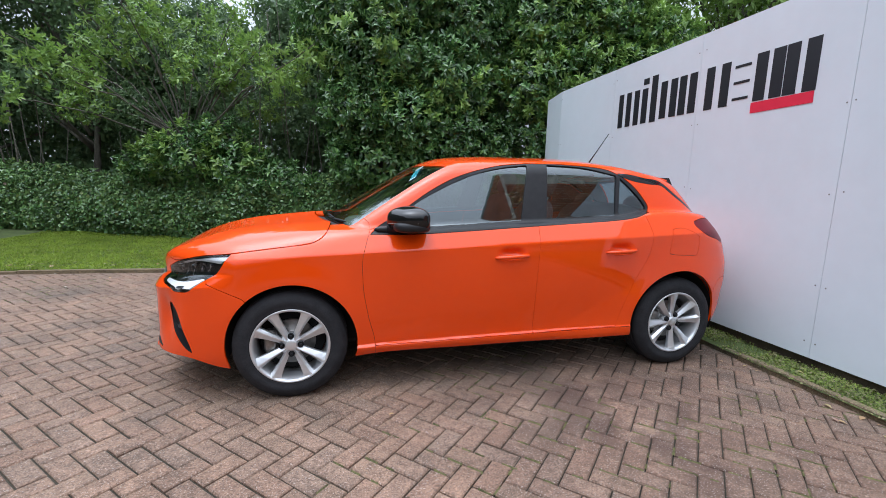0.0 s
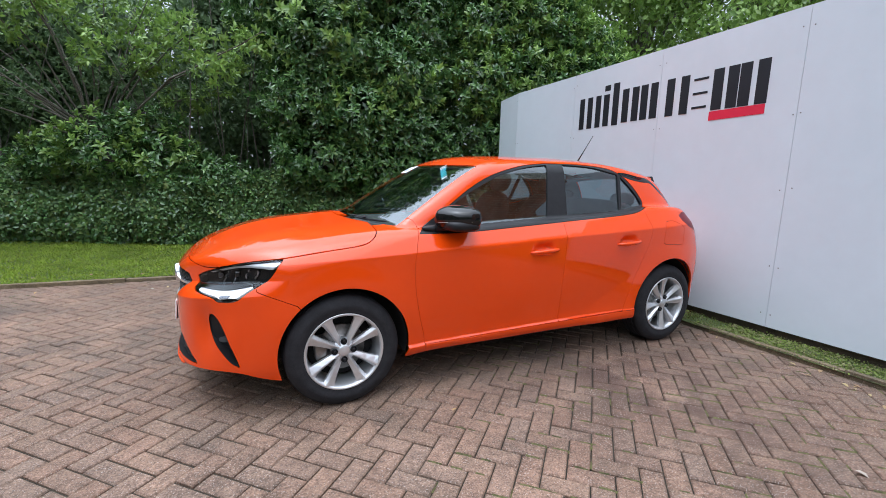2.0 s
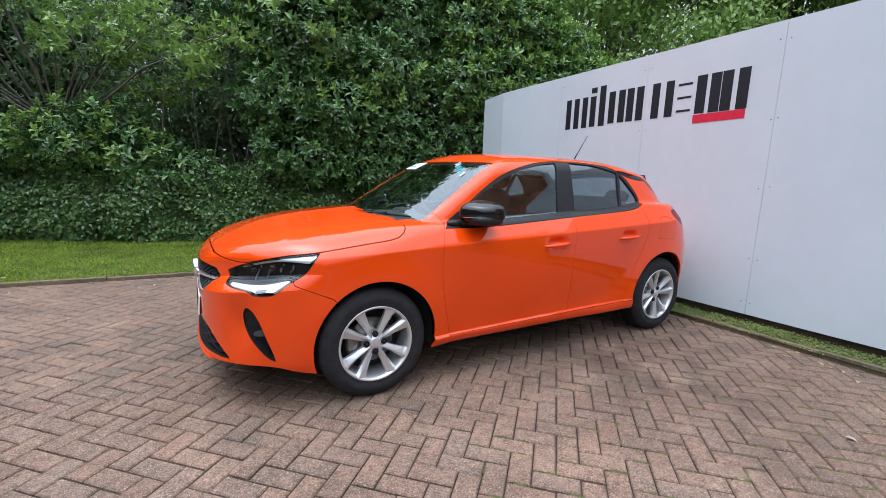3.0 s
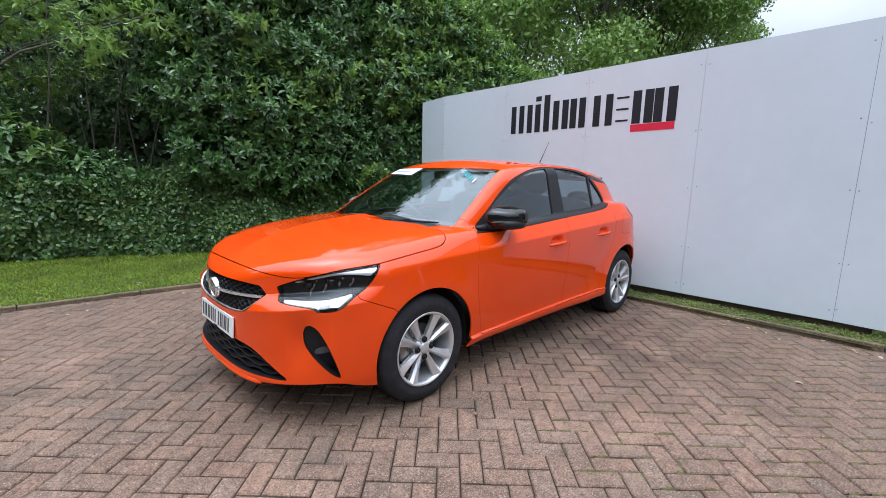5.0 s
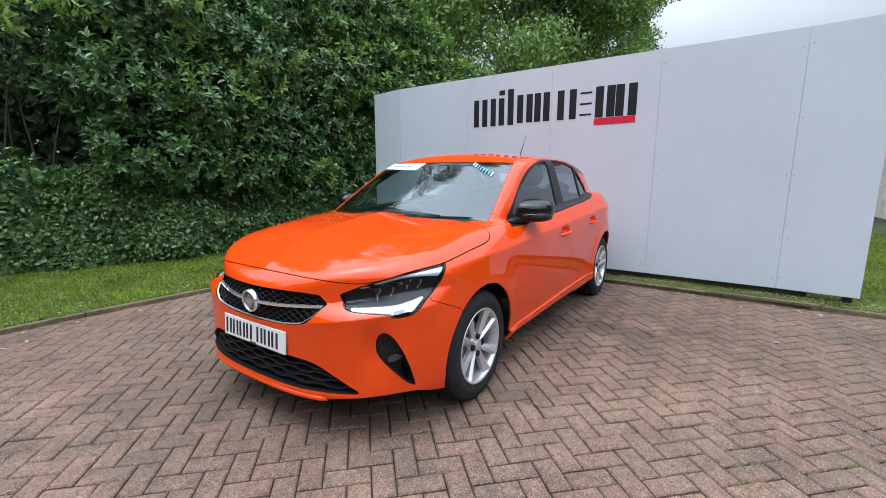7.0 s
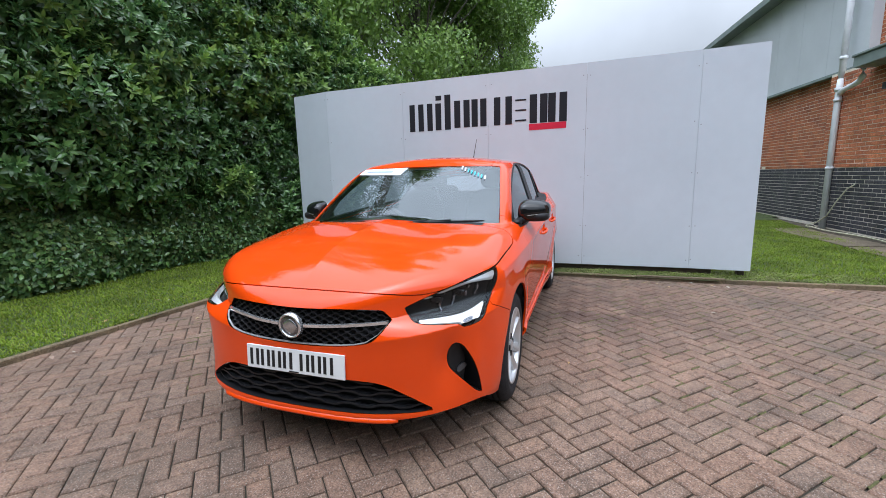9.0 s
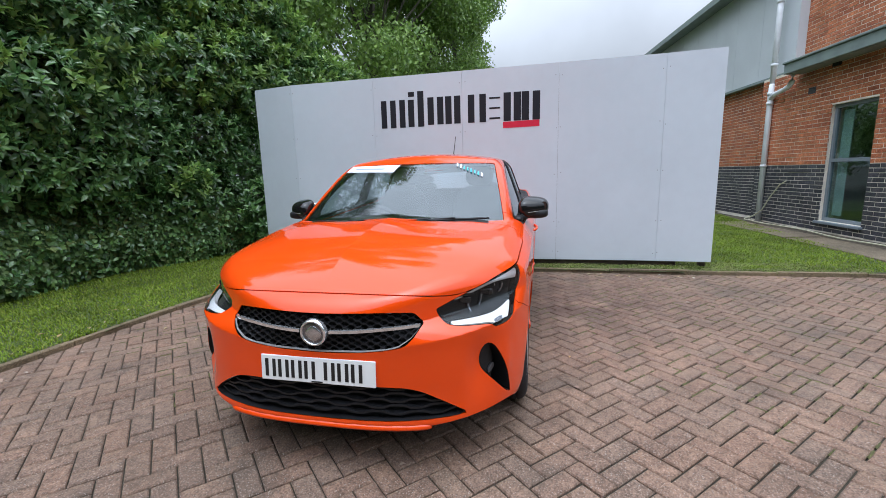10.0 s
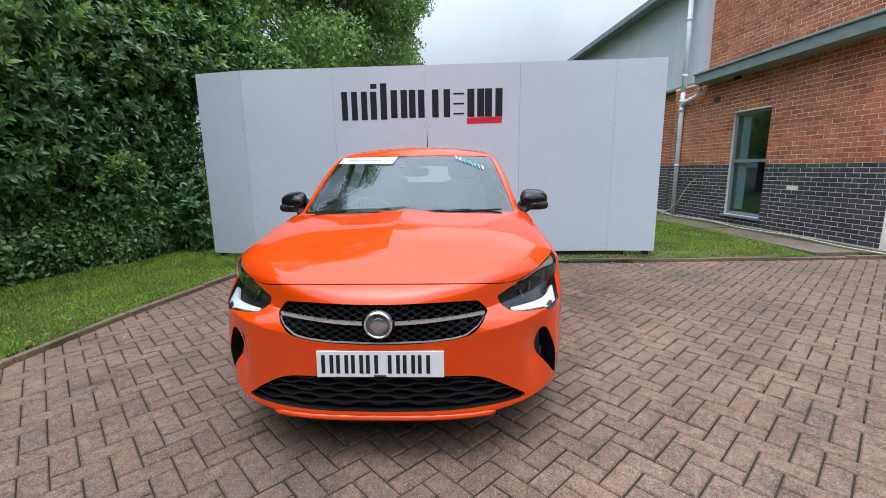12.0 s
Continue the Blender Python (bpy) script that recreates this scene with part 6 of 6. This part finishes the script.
def blob_points(blobs, density, back=-0.35, shell=(0.80, 1.06)):
    """Spots on rounded clumps, on the sides that face the court or the sky, with outward directions."""
    Ps, Ns = [], []
    for cx, cy, cz, rx, ry, rz in blobs:
        area = 4 * math.pi * ((rx * ry) ** 1.6 / 3 + (rx * rz) ** 1.6 / 3 + (ry * rz) ** 1.6 / 3) ** (1 / 1.6)
        n = int(area * density)
        d = unit(rng.normal(size=(n, 3)))
        keep = (-d[:, 1] * 0.8 + d[:, 2] * 0.5 - 0.25 * d[:, 0]) > back
        d = d[keep]
        lump = np.array([0.16 * noise.noise((cx + 2.1 * q[0], cy + 2.1 * q[1], cz + 2.1 * q[2])) for q in d])
        r = rng.uniform(*shell, len(d)) + lump
        Ps.append(np.array([cx, cy, cz]) + d * np.array([rx, ry, rz]) * r[:, None])
        Ns.append(unit(d / np.array([rx, ry, rz])))
    return np.vstack(Ps), np.vstack(Ns)


def rosettes(name, blobs, density, mat, parent, size=(0.09, 0.14), each=9, ratio=0.44, up=0.45, back=-0.35):
    """Laurel: whorls of long leaves at the twig ends."""
    C, N = blob_points(blobs, density, back)
    m = len(C)
    axis = unit(N + np.array([0, 0, up]) + rng.normal(0, 0.35, (m, 3)))
    a = unit(np.cross(axis, np.array([0.31, 0.17, 0.93])))
    b = np.cross(axis, a)
    P, D, U = [], [], []
    phase = rng.uniform(0, 6.28, m)
    for k in range(each):
        ang = phase + 2.4 * k + rng.normal(0, 0.2, m)
        open_ = 0.40 + 1.0 * (1 - k / each) + rng.normal(0, 0.28, m)
        out = np.cos(ang)[:, None] * a + np.sin(ang)[:, None] * b
        d = np.cos(open_)[:, None] * axis + np.sin(open_)[:, None] * out
        P.append(C + axis * (0.10 * (k / each) - 0.06))
        D.append(d - np.array([0, 0, 0.10]))
        U.append(np.sin(open_)[:, None] * axis - np.cos(open_)[:, None] * out + 1e-3)
    P, D, U = np.vstack(P), np.vstack(D), np.vstack(U)
    L = rng.uniform(*size, len(P))
    ob = put(name, leaf_mesh(name, P, D, U, L, ratio), mat, parent)
    ob["kind"] = "stuff"
    return ob


def single_leaves(name, P, N, mat, parent, size=(0.04, 0.075), ratio=0.8, droop=0.5, full=False, wild=0.5):
    """Leaves set one by one, lying against a surface and hanging a little."""
    n = len(P)
    U = unit(N + rng.normal(0, wild, (n, 3)) + np.array([0, 0, 0.35]))
    D = unit(np.cross(U, rng.normal(size=(n, 3))) - np.array([0, 0, droop]))
    ob = put(name, leaf_mesh(name, P, D, U, rng.uniform(*size, n), ratio, full), mat, parent)
    ob["kind"] = "stuff"
    return ob


def limb(name, parent, pts, r0, r1, sides=7):
    n = len(pts)
    P = [Vector(p) for p in pts]
    fine = []
    for i in range(n - 1):
        for k in range(4):
            t = k / 4
            p = P[i].lerp(P[i + 1], t)
            fine.append(p + Vector(rng.normal(0, 0.012, 3)))
    fine.append(P[-1])
    return put(name, tube_mesh(name, fine, [r0 + (r1 - r0) * i / (len(fine) - 1) for i in range(len(fine))], sides), BARK, parent)


# low leafy weeds at the foot of the hoarding, patchy, and over the kerb's back edge
spots = np.array([q for q in scatter(52000, (3.16, 3.62), (-4.6, 2.4), on_lawn) if noise.noise((q[0] * 3.0, q[1] * 2.2, 6.3)) + 0.35 * noise.noise((q[0] * 11, q[1] * 11, 2.3)) > -0.16])
spots[:, 2] += rng.uniform(0.0, 0.028, len(spots))
single_leaves("weeds", spots, np.tile([0, 0, 1.0], (len(spots), 1)), WEED, lawn, (0.008, 0.021), 0.75, 0.1, wild=0.6)
spots = np.array([(kerb_back_x(y) + rng.normal(0.0, 0.035), y, 0.046) for y in rng.uniform(-4.6, 2.2, 2600) if noise.noise((y * 2.3, 0.7, 1.1)) > 0.02])
single_leaves("kerb_weeds", spots, np.tile([0, 0, 1.0], (len(spots), 1)), WEED, lawn, (0.008, 0.020), 0.7, 0.1, wild=0.7)

# low bank of ivy and bramble along the verge
ivy = thing("ivy_hedge", "low bank of dark green ivy and bramble along the grass", "hedge")
n = 84000
X = rng.uniform(-9, 4.6, n)
H = rng.uniform(0, 1.5, n)
base = np.array([hedge_y(x) for x in X])
top = np.array([1.22 + 0.22 * noise.noise((x * 0.9, 0.3, 0)) + 0.12 * noise.noise((x * 2.7, 4.3, 0)) for x in X])
t = np.minimum(H / top, 1.0)
over = np.maximum(H - top, 0) * 2.2
bulge = np.array([0.24 * noise.noise((x * 1.1, h * 1.4, 1.7)) + 0.15 * noise.noise((x * 3.1, h * 3.3, 5.1)) for x, h in zip(X, H)])
Y = base + 0.10 + 0.42 * t ** 2.2 + over - bulge + rng.exponential(0.05, n) - 0.10 * np.sin(np.pi * t)
Z = np.minimum(H, top) + 0.05 * rng.normal(size=n) * (H > top) + 0.04
P = np.stack([X, Y, Z], 1)
N = np.stack([0 * X, -np.cos(0.9 * t), np.sin(0.9 * t)], 1)
single_leaves("ivy_leaves", P, N, IVY, ivy, (0.05, 0.098), 0.85, 0.6, wild=0.85)
single_leaves("ivy_sprays", P[:9000] + rng.normal(0, 0.05, (9000, 3)) - np.array([0, 0.06, 0]), N[:9000], LAUREL, ivy, (0.05, 0.09), 0.55, 0.4, True)
pick = rng.choice(n, 26, replace=False)
single_leaves("dead_leaves", P[pick] - np.array([0, 0.05, 0]), N[pick], DRY_LEAF, ivy, (0.05, 0.08), 0.6, 0.4, True)
core_v, core_f = [], []
xs = np.linspace(-10, 5, 76)
for i, x in enumerate(xs):
    for yy, zz in ((0.32, 0.0), (0.42, 0.5), (0.62, 0.95), (1.0, 1.15), (2.6, 1.2)):
        core_v.append((x, hedge_y(x) + yy, zz))
for i in range(75):
    for k in range(4):
        a = i * 5 + k
        core_f.append((a, a + 5, a + 6, a + 1))
put("earth_bank", mesh_of("earth_bank", core_v, core_f), MULCH, ivy)


def shrub(name, label, stems, blobs, density, mat, light=None, light_density=0, size=(0.088, 0.142), category="shrub", each=10, up=0.45):
    s = thing(name, label, category, "cherry laurels along the court")
    for st in stems:
        limb("stem", s, st[0], st[1], st[2])
    rosettes("crown", blobs, density, mat, s, size, each, up=up)
    # paler whorls set over a second list of clumps
    if light:
        rosettes("pale_leaves", light, light_density, LAUREL_LIGHT, s, size, each, up=up + 0.2)
    # shaded inner leaves
    C, N = blob_points(blobs, density * 2.4, -0.5, (0.45, 0.80))
    single_leaves("inner_leaves", C, N, mat, s, (size[0] * 1.1, size[1] * 1.2), 0.5, 0.3)
    return s


# the large dark laurel
shrub("laurel", "large dense dark green cherry laurel", [([(1.2, 5.6, 0.3), (1.1, 5.5, 1.8), (0.9, 5.3, 3.6)], 0.08, 0.03), ([(2.1, 5.5, 0.3), (2.2, 5.4, 1.6), (2.4, 5.2, 3.5)], 0.07, 0.03)],
      [(0.75, 5.3, 2.5, 0.85, 0.95, 0.85), (1.5, 4.95, 2.25, 0.95, 0.85, 0.75), (2.4, 4.85, 2.0, 0.8, 0.75, 0.8), (1.2, 5.3, 3.5, 1.15, 1.05, 0.9), (2.3, 5.0, 3.1, 0.95, 0.95, 0.8), (0.5, 5.7, 4.3, 1.0, 1.0, 0.8), (1.7, 5.5, 4.6, 1.2, 1.1, 0.9), (2.8, 5.2, 4.1, 0.9, 0.95, 0.8), (1.0, 5.0, 1.55, 0.9, 0.7, 0.55), (2.2, 4.75, 1.35, 0.9, 0.55, 0.5), (3.15, 4.75, 1.7, 0.5, 0.55, 0.9), (0.9, 5.9, 5.4, 1.3, 1.1, 0.9), (2.4, 5.8, 5.3, 1.2, 1.1, 0.8)],
      50, LAUREL, [(1.6, 4.85, 2.5, 0.9, 0.85, 0.6), (2.4, 4.8, 2.9, 0.8, 0.85, 0.7), (1.0, 5.2, 3.6, 1.1, 1.0, 0.8), (1.7, 5.45, 4.6, 1.2, 1.1, 0.9)], 11)
# brighter laurels that reach over the hoarding
shrub("laurel", "bright green cherry laurel reaching over the hoarding", [([(4.2, 5.2, 0.2), (4.3, 5.0, 1.8), (4.4, 4.8, 3.4)], 0.08, 0.03), ([(6.1, 5.2, 0.2), (6.2, 5.0, 2.2), (6.4, 4.8, 3.2)], 0.07, 0.03)],
      [(3.9, 4.5, 3.0, 0.8, 0.7, 0.8), (4.7, 4.3, 3.1, 0.9, 0.75, 0.8), (5.6, 4.1, 3.1, 0.9, 0.75, 0.75), (6.5, 3.8, 3.1, 0.9, 0.7, 0.65), (7.2, 3.5, 3.2, 0.6, 0.55, 0.45), (4.2, 4.8, 4.2, 0.95, 0.85, 0.8), (5.2, 4.6, 4.2, 1.0, 0.85, 0.75), (6.1, 4.4, 3.9, 0.9, 0.8, 0.6), (4.4, 5.3, 5.2, 1.1, 0.9, 0.8), (5.6, 5.2, 4.9, 1.0, 0.9, 0.7), (3.9, 4.6, 2.0, 0.7, 0.6, 0.8), (3.75, 4.55, 1.0, 0.6, 0.5, 0.8), (4.7, 4.5, 1.6, 0.8, 0.5, 1.0), (4.25, 3.75, 0.6, 0.45, 0.4, 0.6), (4.9, 3.6, 0.9, 0.6, 0.5, 0.9)],
      32, LAUREL, [(4.0, 4.45, 3.1, 0.8, 0.7, 0.8), (4.8, 4.25, 3.2, 0.9, 0.75, 0.8), (5.7, 4.05, 3.2, 0.9, 0.75, 0.75), (6.6, 3.75, 3.2, 0.9, 0.7, 0.65), (7.2, 3.5, 3.25, 0.6, 0.55, 0.45), (4.3, 4.75, 4.3, 0.95, 0.85, 0.8), (5.3, 4.55, 4.3, 1.0, 0.85, 0.75), (6.2, 4.35, 4.0, 0.9, 0.8, 0.6), (4.4, 5.3, 5.3, 1.1, 0.9, 0.8), (5.6, 5.15, 5.0, 1.0, 0.9, 0.7)], 28, up=0.7)
shrub("laurel", "low cherry laurel with fresh yellow-green leaves above the ivy", [([(-2.2, 6.3, 0.3), (-2.2, 6.2, 1.0), (-2.4, 6.0, 1.7)], 0.05, 0.02)],
      [(-1.5, 5.95, 1.35, 0.7, 0.6, 0.45), (-2.3, 6.1, 1.6, 0.75, 0.6, 0.5), (-3.2, 6.5, 1.45, 0.55, 0.5, 0.4), (-1.9, 6.15, 2.0, 0.6, 0.5, 0.4), (-0.7, 5.6, 1.2, 0.6, 0.5, 0.35)],
      24, LAUREL, [(-1.6, 5.9, 1.5, 0.7, 0.6, 0.45), (-2.4, 6.0, 1.75, 0.75, 0.6, 0.5), (-3.3, 6.4, 1.5, 0.5, 0.45, 0.35)], 14, up=0.8)
shrub("laurel", "sapling of cherry laurel at the end of the ivy bank", [([(3.2, 4.6, 0.2), (3.15, 4.5, 0.9), (3.1, 4.4, 1.5)], 0.03, 0.012)],
      [(3.2, 4.35, 1.0, 0.35, 0.3, 0.45), (3.3, 4.2, 1.45, 0.22, 0.2, 0.2)], 26, LAUREL, [(3.15, 4.2, 1.2, 0.3, 0.25, 0.3)], 22, size=(0.08, 0.12))

# the spreading tree with bare stems on the left
spread = thing("tree", "spreading small tree with thin grey branches and yellow-green leaves", "tree")
limb("trunk", spread, [(-2.4, 6.9, 0.2), (-2.5, 6.8, 1.2), (-2.7, 6.7, 1.9)], 0.09, 0.06)
tips = []
for k in range(26):
    a = radians(20 + 140 * k / 25 + float(rng.normal(0, 6)))
    L = rng.uniform(1.6, 3.4)
    p0 = Vector((-2.7, 6.7, 1.7 + 0.3 * rng.random()))
    p2 = p0 + Vector((math.cos(a) * L * 1.05, -0.6 + 0.8 * float(rng.normal()), math.sin(a) * L * 0.95))
    p1 = p0.lerp(p2, 0.5) + Vector((0, 0.1, 0.22))
    limb("branch", spread, [p0, p1, p2], 0.022, 0.006, 5)
    for s in np.linspace(0.35, 1.0, 7):
        q = p0.lerp(p1, s * 2) if s < 0.5 else p1.lerp(p2, s * 2 - 1)
        tips.append(((*(q + Vector(rng.normal(0, 0.10, 3))), *[rng.uniform(0.16, 0.30) for _ in range(3)]), s))
rosettes("crown", [b for b, s in tips if s > 0.66], 15, LAUREL_LIGHT, spread, (0.08, 0.13), 8, 0.42, 0.6, -0.9)
rosettes("lower_leaves", [b for b, s in tips if s <= 0.62], 5, WOOD_LEAF, spread, (0.06, 0.10), 7, 0.4, 0.3, -0.9)


def stems_group(x0, x1, y0, y1, count, height):
    g = thing("thicket", "thicket of bare grey stems in deep shade", "shrub")
    for _ in range(count):
        x, y = rng.uniform(x0, x1), rng.uniform(y0, y1)
        dx, dy = rng.normal(0, 0.6, 2)
        limb("stem", g, [(x, y, 0.2), (x + 0.4 * dx, y + 0.4 * dy, height * 0.4), (x + dx, y + dy, height * rng.uniform(0.7, 1.1))], rng.uniform(0.010, 0.026), 0.005, 6)
    C, N = blob_points([(rng.uniform(x0, x1), rng.uniform(y0, y1), rng.uniform(2.4, height), 0.5, 0.4, 0.35) for _ in range(26)], 40, -0.9, (0.2, 1.1))
    single_leaves("leaves", C, N, WOOD_LEAF, g, (0.05, 0.09), 0.5, 0.3)
    return g


stems_group(-1.9, 0.3, 6.2, 7.2, 15, 4.2)
stems_group(-7.5, -3.6, 7.8, 9.0, 16, 4.5)


def tall_tree(x, y, height, spread_r, label, leaves, size, low=0.25, mat=None):
    t = thing("tree", label, "tree", "tall trees behind the hedge")
    limb("trunk", t, [(x, y, 0), (x + 0.1, y, height * 0.35), (x, y + 0.1, height * 0.7)], 0.014 * height, 0.004 * height, 8)
    blobs = []
    for k in range(64):
        a, r = rng.uniform(0, 6.283), spread_r * math.sqrt(rng.random())
        z = height * (low + (1 - low) * rng.random() ** 0.8)
        shrink = 1.0 - 0.55 * max(0, (z / height - 0.55) / 0.45)
        c = Vector((x + r * math.cos(a) * shrink, y + r * math.sin(a) * shrink, z))
        s = spread_r * rng.uniform(0.22, 0.42)
        blobs.append((c.x, c.y, c.z, s, s, s * 0.75))
        if k % 2 == 0:
            limb("branch", t, [(x, y, z * 0.6), tuple(Vector((x, y, z * 0.6)).lerp(c, 0.6) + Vector((0, 0, 0.2))), tuple(c)], 0.05, 0.012, 5)
    area = sum(4 * math.pi * b[3] ** 2 for b in blobs)
    C, N = blob_points(blobs, leaves / area, -0.6, (0.5, 1.15))
    single_leaves("crown", C, N, mat or WOOD_LEAF, t, size, 0.55, 0.4, wild=0.9)
    return t


# woodland behind
for _x, _y, _h, _r in ((-8.5, 10.0, 7.0, 2.2), (-5.6, 9.4, 7.0, 2.0), (-11.5, 9.6, 7.0, 2.4), (-3.4, 9.8, 5.4, 1.5), (-0.4, 9.0, 6.6, 1.4), (1.6, 8.4, 7.4, 1.9), (4.0, 7.8, 9.0, 2.0), (6.6, 7.4, 13.0, 2.6)):
    tall_tree(_x, _y, _h, _r, "dark leafy woodland tree behind the hedge", 24000, (0.09, 0.16))
for _x, _y, _h, _r in ((10.0, 6.2, 15.0, 3.0), (13.0, 4.9, 16.0, 3.4), (16.5, 4.2, 12.0, 2.8), (20.5, 3.2, 14.0, 3.0)):
    tall_tree(_x, _y, _h, _r, "tall leafy tree standing behind the hoarding", 70000, (0.11, 0.19), 0.12, LAUREL_LIGHT)
# dark undergrowth that closes the wood
under = thing("undergrowth", "dark woodland undergrowth behind the hedge", "shrub", kind="stuff")
n = 60000
X = rng.uniform(-14, 9, n)
Y = np.array([hedge_y(x) for x in X]) + rng.uniform(2.6, 3.6, n)
Z = 0.2 + 4.6 * rng.random(n) ** 1.3
single_leaves("undergrowth_leaves", np.stack([X, Y, Z], 1), np.tile([0, -1.0, 0.3], (n, 1)), WOOD_LEAF, under, (0.12, 0.22), 0.65, 0.4)

# fallen leaves on paving and grass
litter = thing("fallen_leaves", "scattered dry fallen leaves on the paving", "leaf", kind="stuff")
n = 190
X, Y = rng.uniform(-4, 3.2, n), rng.uniform(-5, 5.0, n)
edge = rng.random(n) < 0.72
Y = np.where(edge, np.array([kerb_front_y(x) for x in X]) + rng.normal(-0.02, 0.18, n), Y)
onb = rng.random(n) < 0.35
X = np.where(onb, 3.02 + rng.normal(0, 0.08, n), X)
Y = np.where(onb, rng.uniform(-4, 0.5, n), Y)
Z = np.where((np.array([kerb_front_y(x) for x in X]) < Y) | (X > 3.13), 0.085, 0.006)
ang = rng.uniform(0, 6.28, n)
put("leaf_litter", leaf_mesh("leaf_litter", np.stack([X, Y, Z], 1), np.stack([np.cos(ang), np.sin(ang), 0.05 * rng.normal(size=n)], 1), np.tile([0.1, 0.1, 1.0], (n, 1)), rng.uniform(0.025, 0.055, n), 0.6), DRY_LEAF, litter)

# unseen trees closing the car park behind the camera, added to block low light
v, f = [], []
seg = 150
for i in range(seg + 1):
    a = radians(138 + 158 * i / seg)
    for k in range(9):
        u = k / 8
        # nearer and higher ahead of the nose, to hold sky light off it
        tall = 1 / (1 + ((i / seg - 0.22) / 0.30) ** 4)
        top = 4.6 + 5.0 * tall + 1.5 * noise.noise((i * 0.11, 0.4, 0)) + 0.9 * noise.noise((i * 0.45, 2.4, 0)) + 0.6 * noise.noise((i * 1.3, 7.4, 0))
        r = 25 - 14 * tall + 0.9 * noise.noise((i * 0.35, u * 4, 1.0)) + 1.6 * u * u
        v.append((r * math.cos(a), r * math.sin(a), -0.05 + top * u))
for i in range(seg):
    for k in range(8):
        f.append((9 * i + k, 9 * i + 9 + k, 9 * i + 10 + k, 9 * i + 1 + k))
tagged(put("backdrop", mesh_of("backdrop", v, f), material("backdrop_foliage", (0.045, 0.065, 0.025), 0.9, vary=0.6, scale=0.9, fine=0.6, fine_scale=6, bump=1.0, bump_scale=4)), "unseen dark tree line added round the court to cut reflections and low light", "trees", kind="structure")
